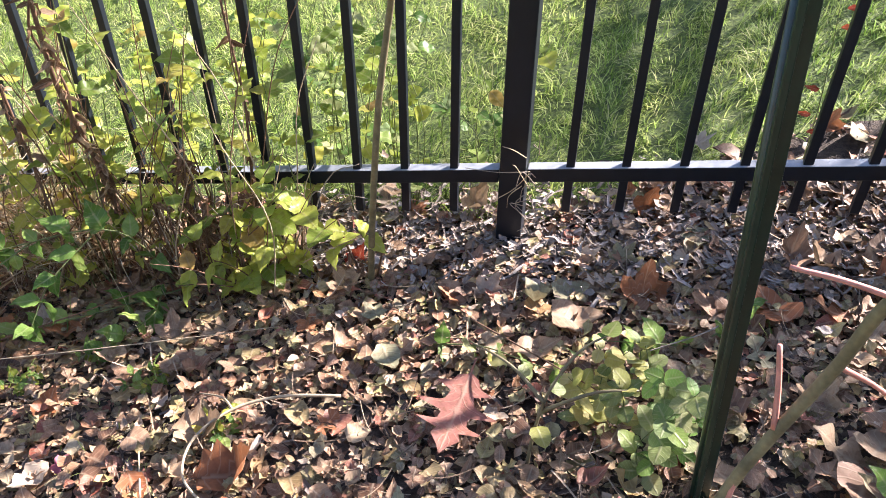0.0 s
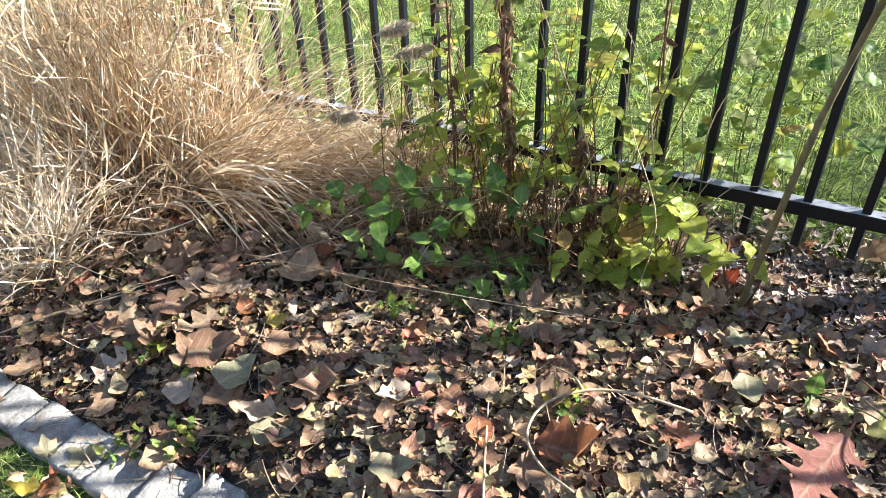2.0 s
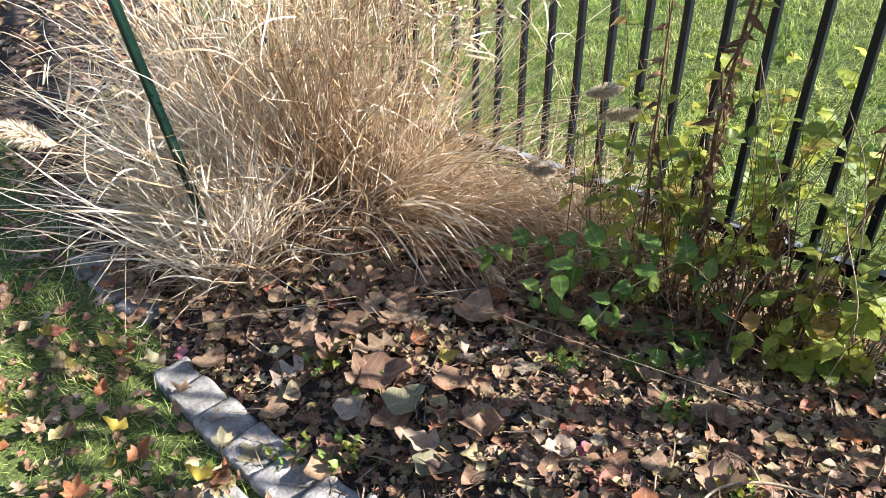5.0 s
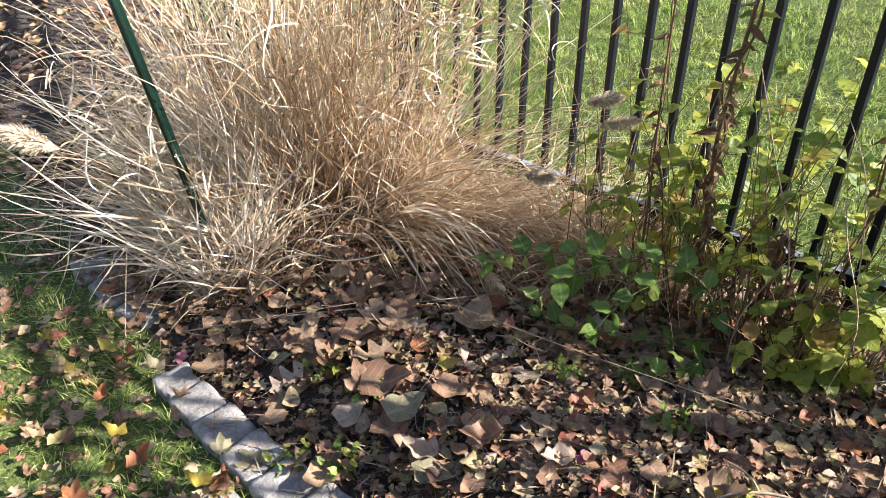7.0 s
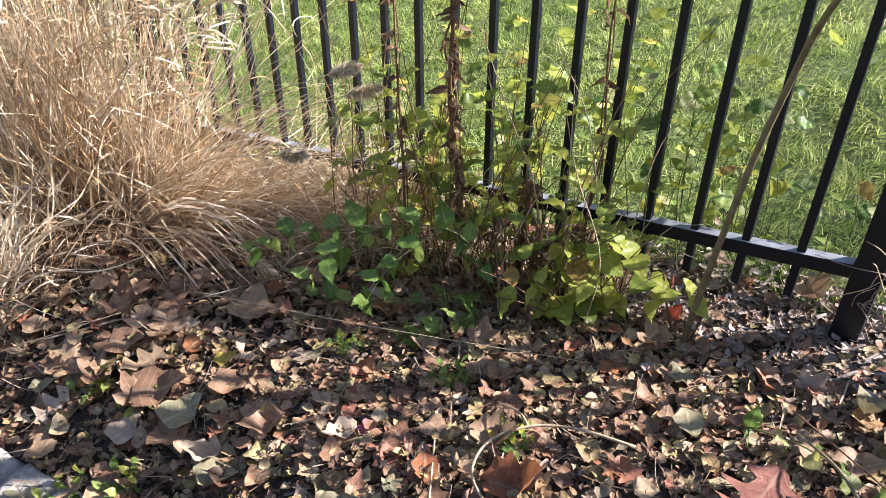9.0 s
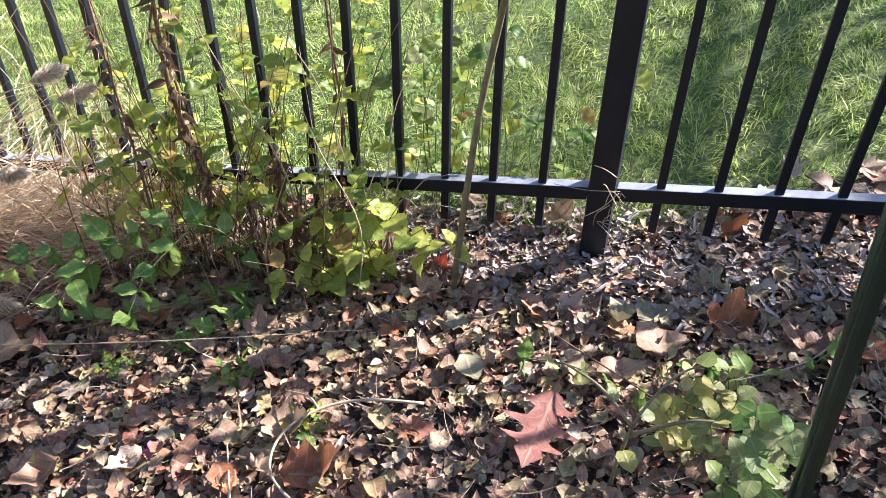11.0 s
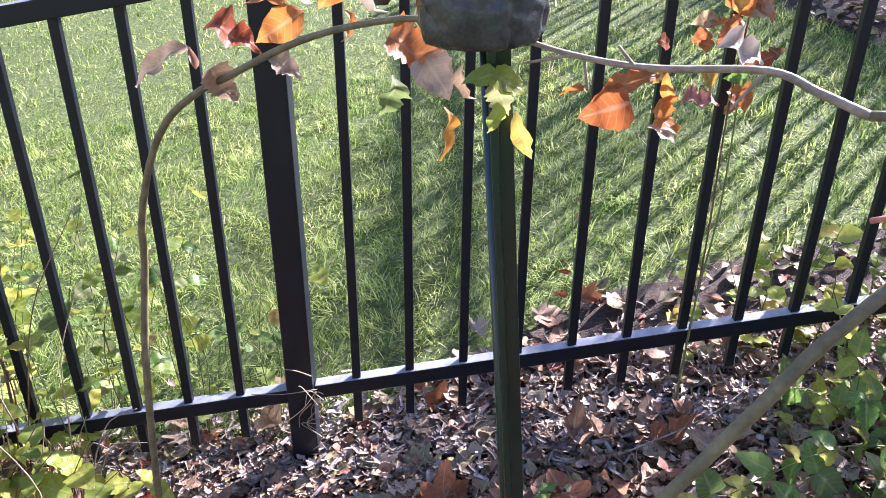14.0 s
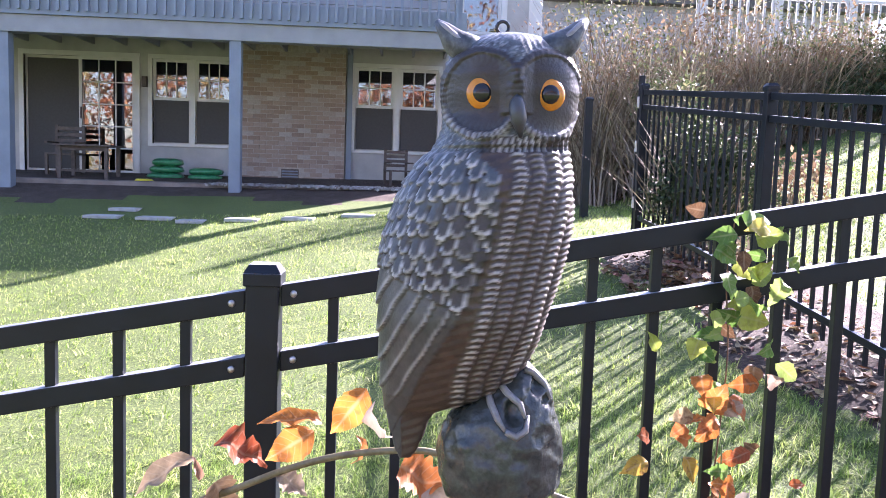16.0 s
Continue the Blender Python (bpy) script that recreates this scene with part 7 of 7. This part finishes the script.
shrub("dark clipped evergreen shrub behind the side fence", 2.32, 5.72, 0.70, 0.5, 0.95, 6500, YEW, 0.05)
shrub("thin green shrub growing through the side fence", 2.25, 6.0, 0.4, 0.4, 1.25, 700, SHRUB, 0.06)
for i in range(7):
    shrub("bare brown thicket on the bank beyond the gate", 2.9 + 0.85 * i, 11.6 + 0.25 * i, 1.4, 1.0, 2.7 - 0.17 * i + 0.3 * math.sin(i * 2), 1500, (BROWNLEAF, SHRUB)[i % 3 == 1], 0.07, 420, "thicket")
for i in range(5):
    shrub("tall bare thicket under the neighbouring deck", 3.4 + 1.1 * i, 12.8, 1.6, 1.0, 3.2 - 0.3 * i + 0.3 * math.cos(i), 1300, (SHRUB, BROWNLEAF)[i % 2], 0.08, 420, "thicket")
shrub("loose grey-green shrub with pale seed tufts", 3.6, 10.6, 1.0, 0.9, 2.1, 1900, SHRUB, 0.06, 200)
for i in range(3):
    shrub("dark spreading evergreen on the bank", 6.9 + 1.2 * i, 12.4 - 0.2 * i, 1.3, 1.1, 1.0, 3000, YEW, 0.08, 60)
shrub("low shrub with rusty leaves beside the far lawn", 3.5, 7.0, 0.9, 0.7, 0.6, 900, BROWNLEAF, 0.07, 60)

neighbour = base("neighbouring_deck", "pale wooden deck with tall white posts beside the thicket", "deck", place=(9.3, 14.2, 3.4))
for i in range(6):
    part("post", block(-4.0 + 1.35 * i, -3.86 + 1.35 * i, 0, 0.14, -1.9, 3.0, 0.005), TRIM, neighbour)
part("deck_floor", block(-4.2, 4.2, 0.0, 3.0, 0.0, 0.18), FASCIA, neighbour)
part("hand_rail", block(-4.1, 4.1, 0.02, 0.1, 1.15, 1.2), TRIM, neighbour)
for i in range(54):
    part("baluster", block(-4.05 + 0.15 * i, -4.01 + 0.15 * i, 0.03, 0.07, 0.2, 1.15), TRIM, neighbour)
nh = base("neighbouring_house", "pale grey sided house beyond the thicket", "house", place=(9, 27, 1.0))
for i in range(30):
    part("siding_board", block(-5.4, 7, -0.03 + 0.001 * (i % 2), 0.1, 0.2 * i, 0.2 * i + 0.19), FASCIA, nh)
part("wall", block(-5.4, 7, 0.1, 6, 0, 6.0), STUCCO, nh)
part("roof", block(-5.9, 7.5, -0.5, 6.5, 6.0, 6.3), SHINGLE, nh)


# ---- unseen bare tree beyond the side fence, added for its shade; the autumn wood behind ----
TREEBARK = plain("tree_bark", (0.13, 0.105, 0.085), 0.9, 0, 0.4, 12, 0.01, 60)
tree = base("unseen_shading_tree", "bare grey-barked tree with long limbs beyond the side fence, unseen, added for its shade", "tree", place=(10.6, 8.2, land(10.6, 8.2)))
tz = Vector((10.6, 8.2, land(10.6, 8.2)))


def limb(name, points, r0, r1):
    path = spline(points, 6)
    bm = bmesh.new()
    tube(bm, [p - tz for p in path], [r0 + (r1 - r0) * i / (len(path) - 1) for i in range(len(path))], 9)
    part(name, bm, TREEBARK, tree, "", True)


limb("trunk", [tz + Vector((0, 0, -0.1)), tz + Vector((0.05, 0, 2)), tz + Vector((-0.1, 0.05, 4.2)), tz + Vector((0, 0.1, 7.0)), tz + Vector((0.3, 0.2, 9.5))], 0.20, 0.05)
# limbs set out of view, towards the sun, to cast bands on the lawn
limb("limb", [tz + Vector((-0.1, 0.05, 4.2)), (8.0, 9.7, 6.0), (7.02, 9.45, 6.34), (6.92, 8.9, 6.28), (6.86, 8.2, 6.22)], 0.045, 0.016)
limb("limb", [tz + Vector((0, 0.1, 5.0)), (8.3, 10.4, 6.4), (7.4, 10.1, 6.48), (7.28, 9.3, 6.38), (7.2, 8.5, 6.3)], 0.045, 0.018)
limb("limb", [tz + Vector((0, 0.1, 6.2)), (10.2, 9.9, 7.6), (9.6, 11.0, 7.4), (9.0, 11.8, 7.0)], 0.07, 0.03)
limb("limb", [tz + Vector((0, 0.1, 6.8)), (11.4, 7.4, 7.8), (12.0, 6.6, 7.6), (12.6, 6.0, 7.2)], 0.07, 0.02)


# two more limbs with twig sprays, placed only to shade parts of bed and lawn
limb("limb", [tz + Vector((-0.05, 0.1, 4.6)), (9.4, 8.1, 6.15), (8.4, 7.9, 6.5), (7.8, 7.86, 6.6), (7.2, 7.8, 6.62)], 0.045, 0.012)
limb("limb", [tz + Vector((-0.05, 0.1, 5.2)), (9.7, 9.4, 6.3), (8.9, 10.05, 7.0), (8.72, 10.18, 8.2), (8.7, 10.2, 9.8)], 0.06, 0.012)
n = 400
q = rng.uniform(0, 1, n)
pos = np.stack([8.75 + rng.normal(0, 0.10, n), 10.16 + rng.normal(0, 0.10, n), 6.75 + 2.9 * q], 1) - np.array(tz)
more = np.stack([rng.normal(7.7, 0.36, 190), rng.normal(7.86, 0.24, 190), rng.normal(6.55, 0.16, 190)], 1) - np.array(tz)
pos, n = np.concatenate([pos, more]), n + 190
ob = blades("twigs", pos, rng.uniform(0, 6.28, n), rng.uniform(0.25, 0.55, n), rng.uniform(0.006, 0.012, n), rng.uniform(0.1, 0.7, n), TWIG, rng, tree, 3)
tagged(ob, kind="stuff")


def wood_tree(x, y, h, label, material):
    t = base("autumn_tree", label, "tree", "autumn trees", (x, y, land(x, y)))
    bm = bmesh.new()
    tube(bm, [(0, 0, -0.1), (0.1, 0, h * 0.3), (0.0, 0.1, h * 0.6), (0.1, 0, h * 0.9)], [0.18, 0.14, 0.09, 0.03], 9)
    part("trunk", bm, TREEBARK, t, "", True)
    for k in range(7):
        a, z = k * 2.4, h * (0.35 + 0.07 * k)
        bm = bmesh.new()
        tube(bm, [(0, 0, z), (0.7 * math.cos(a), 0.7 * math.sin(a), z + 0.5), (1.5 * math.cos(a), 1.5 * math.sin(a), z + 0.9)], [0.06, 0.04, 0.015], 6)
        part("limb", bm, TREEBARK, t, "", True)
    n = 1000
    c = rng.normal(0, 1, (40, 3)) * np.array([1.1, 1.1, h * 0.2]) + np.array([0, 0, h * 0.62])
    pos = c[rng.integers(0, 40, n)] + rng.normal(0, 0.35, (n, 3))
    pos[:, 2] = np.maximum(pos[:, 2], 0.1)
    ob = scatter("crown", [strip_leaf(3, ovate, -0.3, 0.2)], pos, spin(n, rng, 0.9), rng.uniform(0.18, 0.36, n), material, rng)
    ob.parent = t
    tagged(ob, kind="stuff")


WOOD_RED = leafy("autumn_crown_red", [(0, (0.20, 0.05, 0.03)), (0.6, (0.36, 0.12, 0.05)), (1, (0.42, 0.24, 0.1))], 0.7, 0.3, 0.2)
WOOD_GOLD = leafy("autumn_crown_gold", [(0, (0.22, 0.14, 0.05)), (0.6, (0.40, 0.28, 0.1)), (1, (0.2, 0.2, 0.07))], 0.7, 0.3, 0.2)
for i in range(18):
    wood_tree(-18 + 2.2 * i, -13 - 1.5 * (i % 2), 8.5 + 1.2 * math.sin(i * 1.9), "autumn tree with thinning coloured leaves at the wood's edge", (WOOD_RED, WOOD_GOLD)[i % 3 == 1])
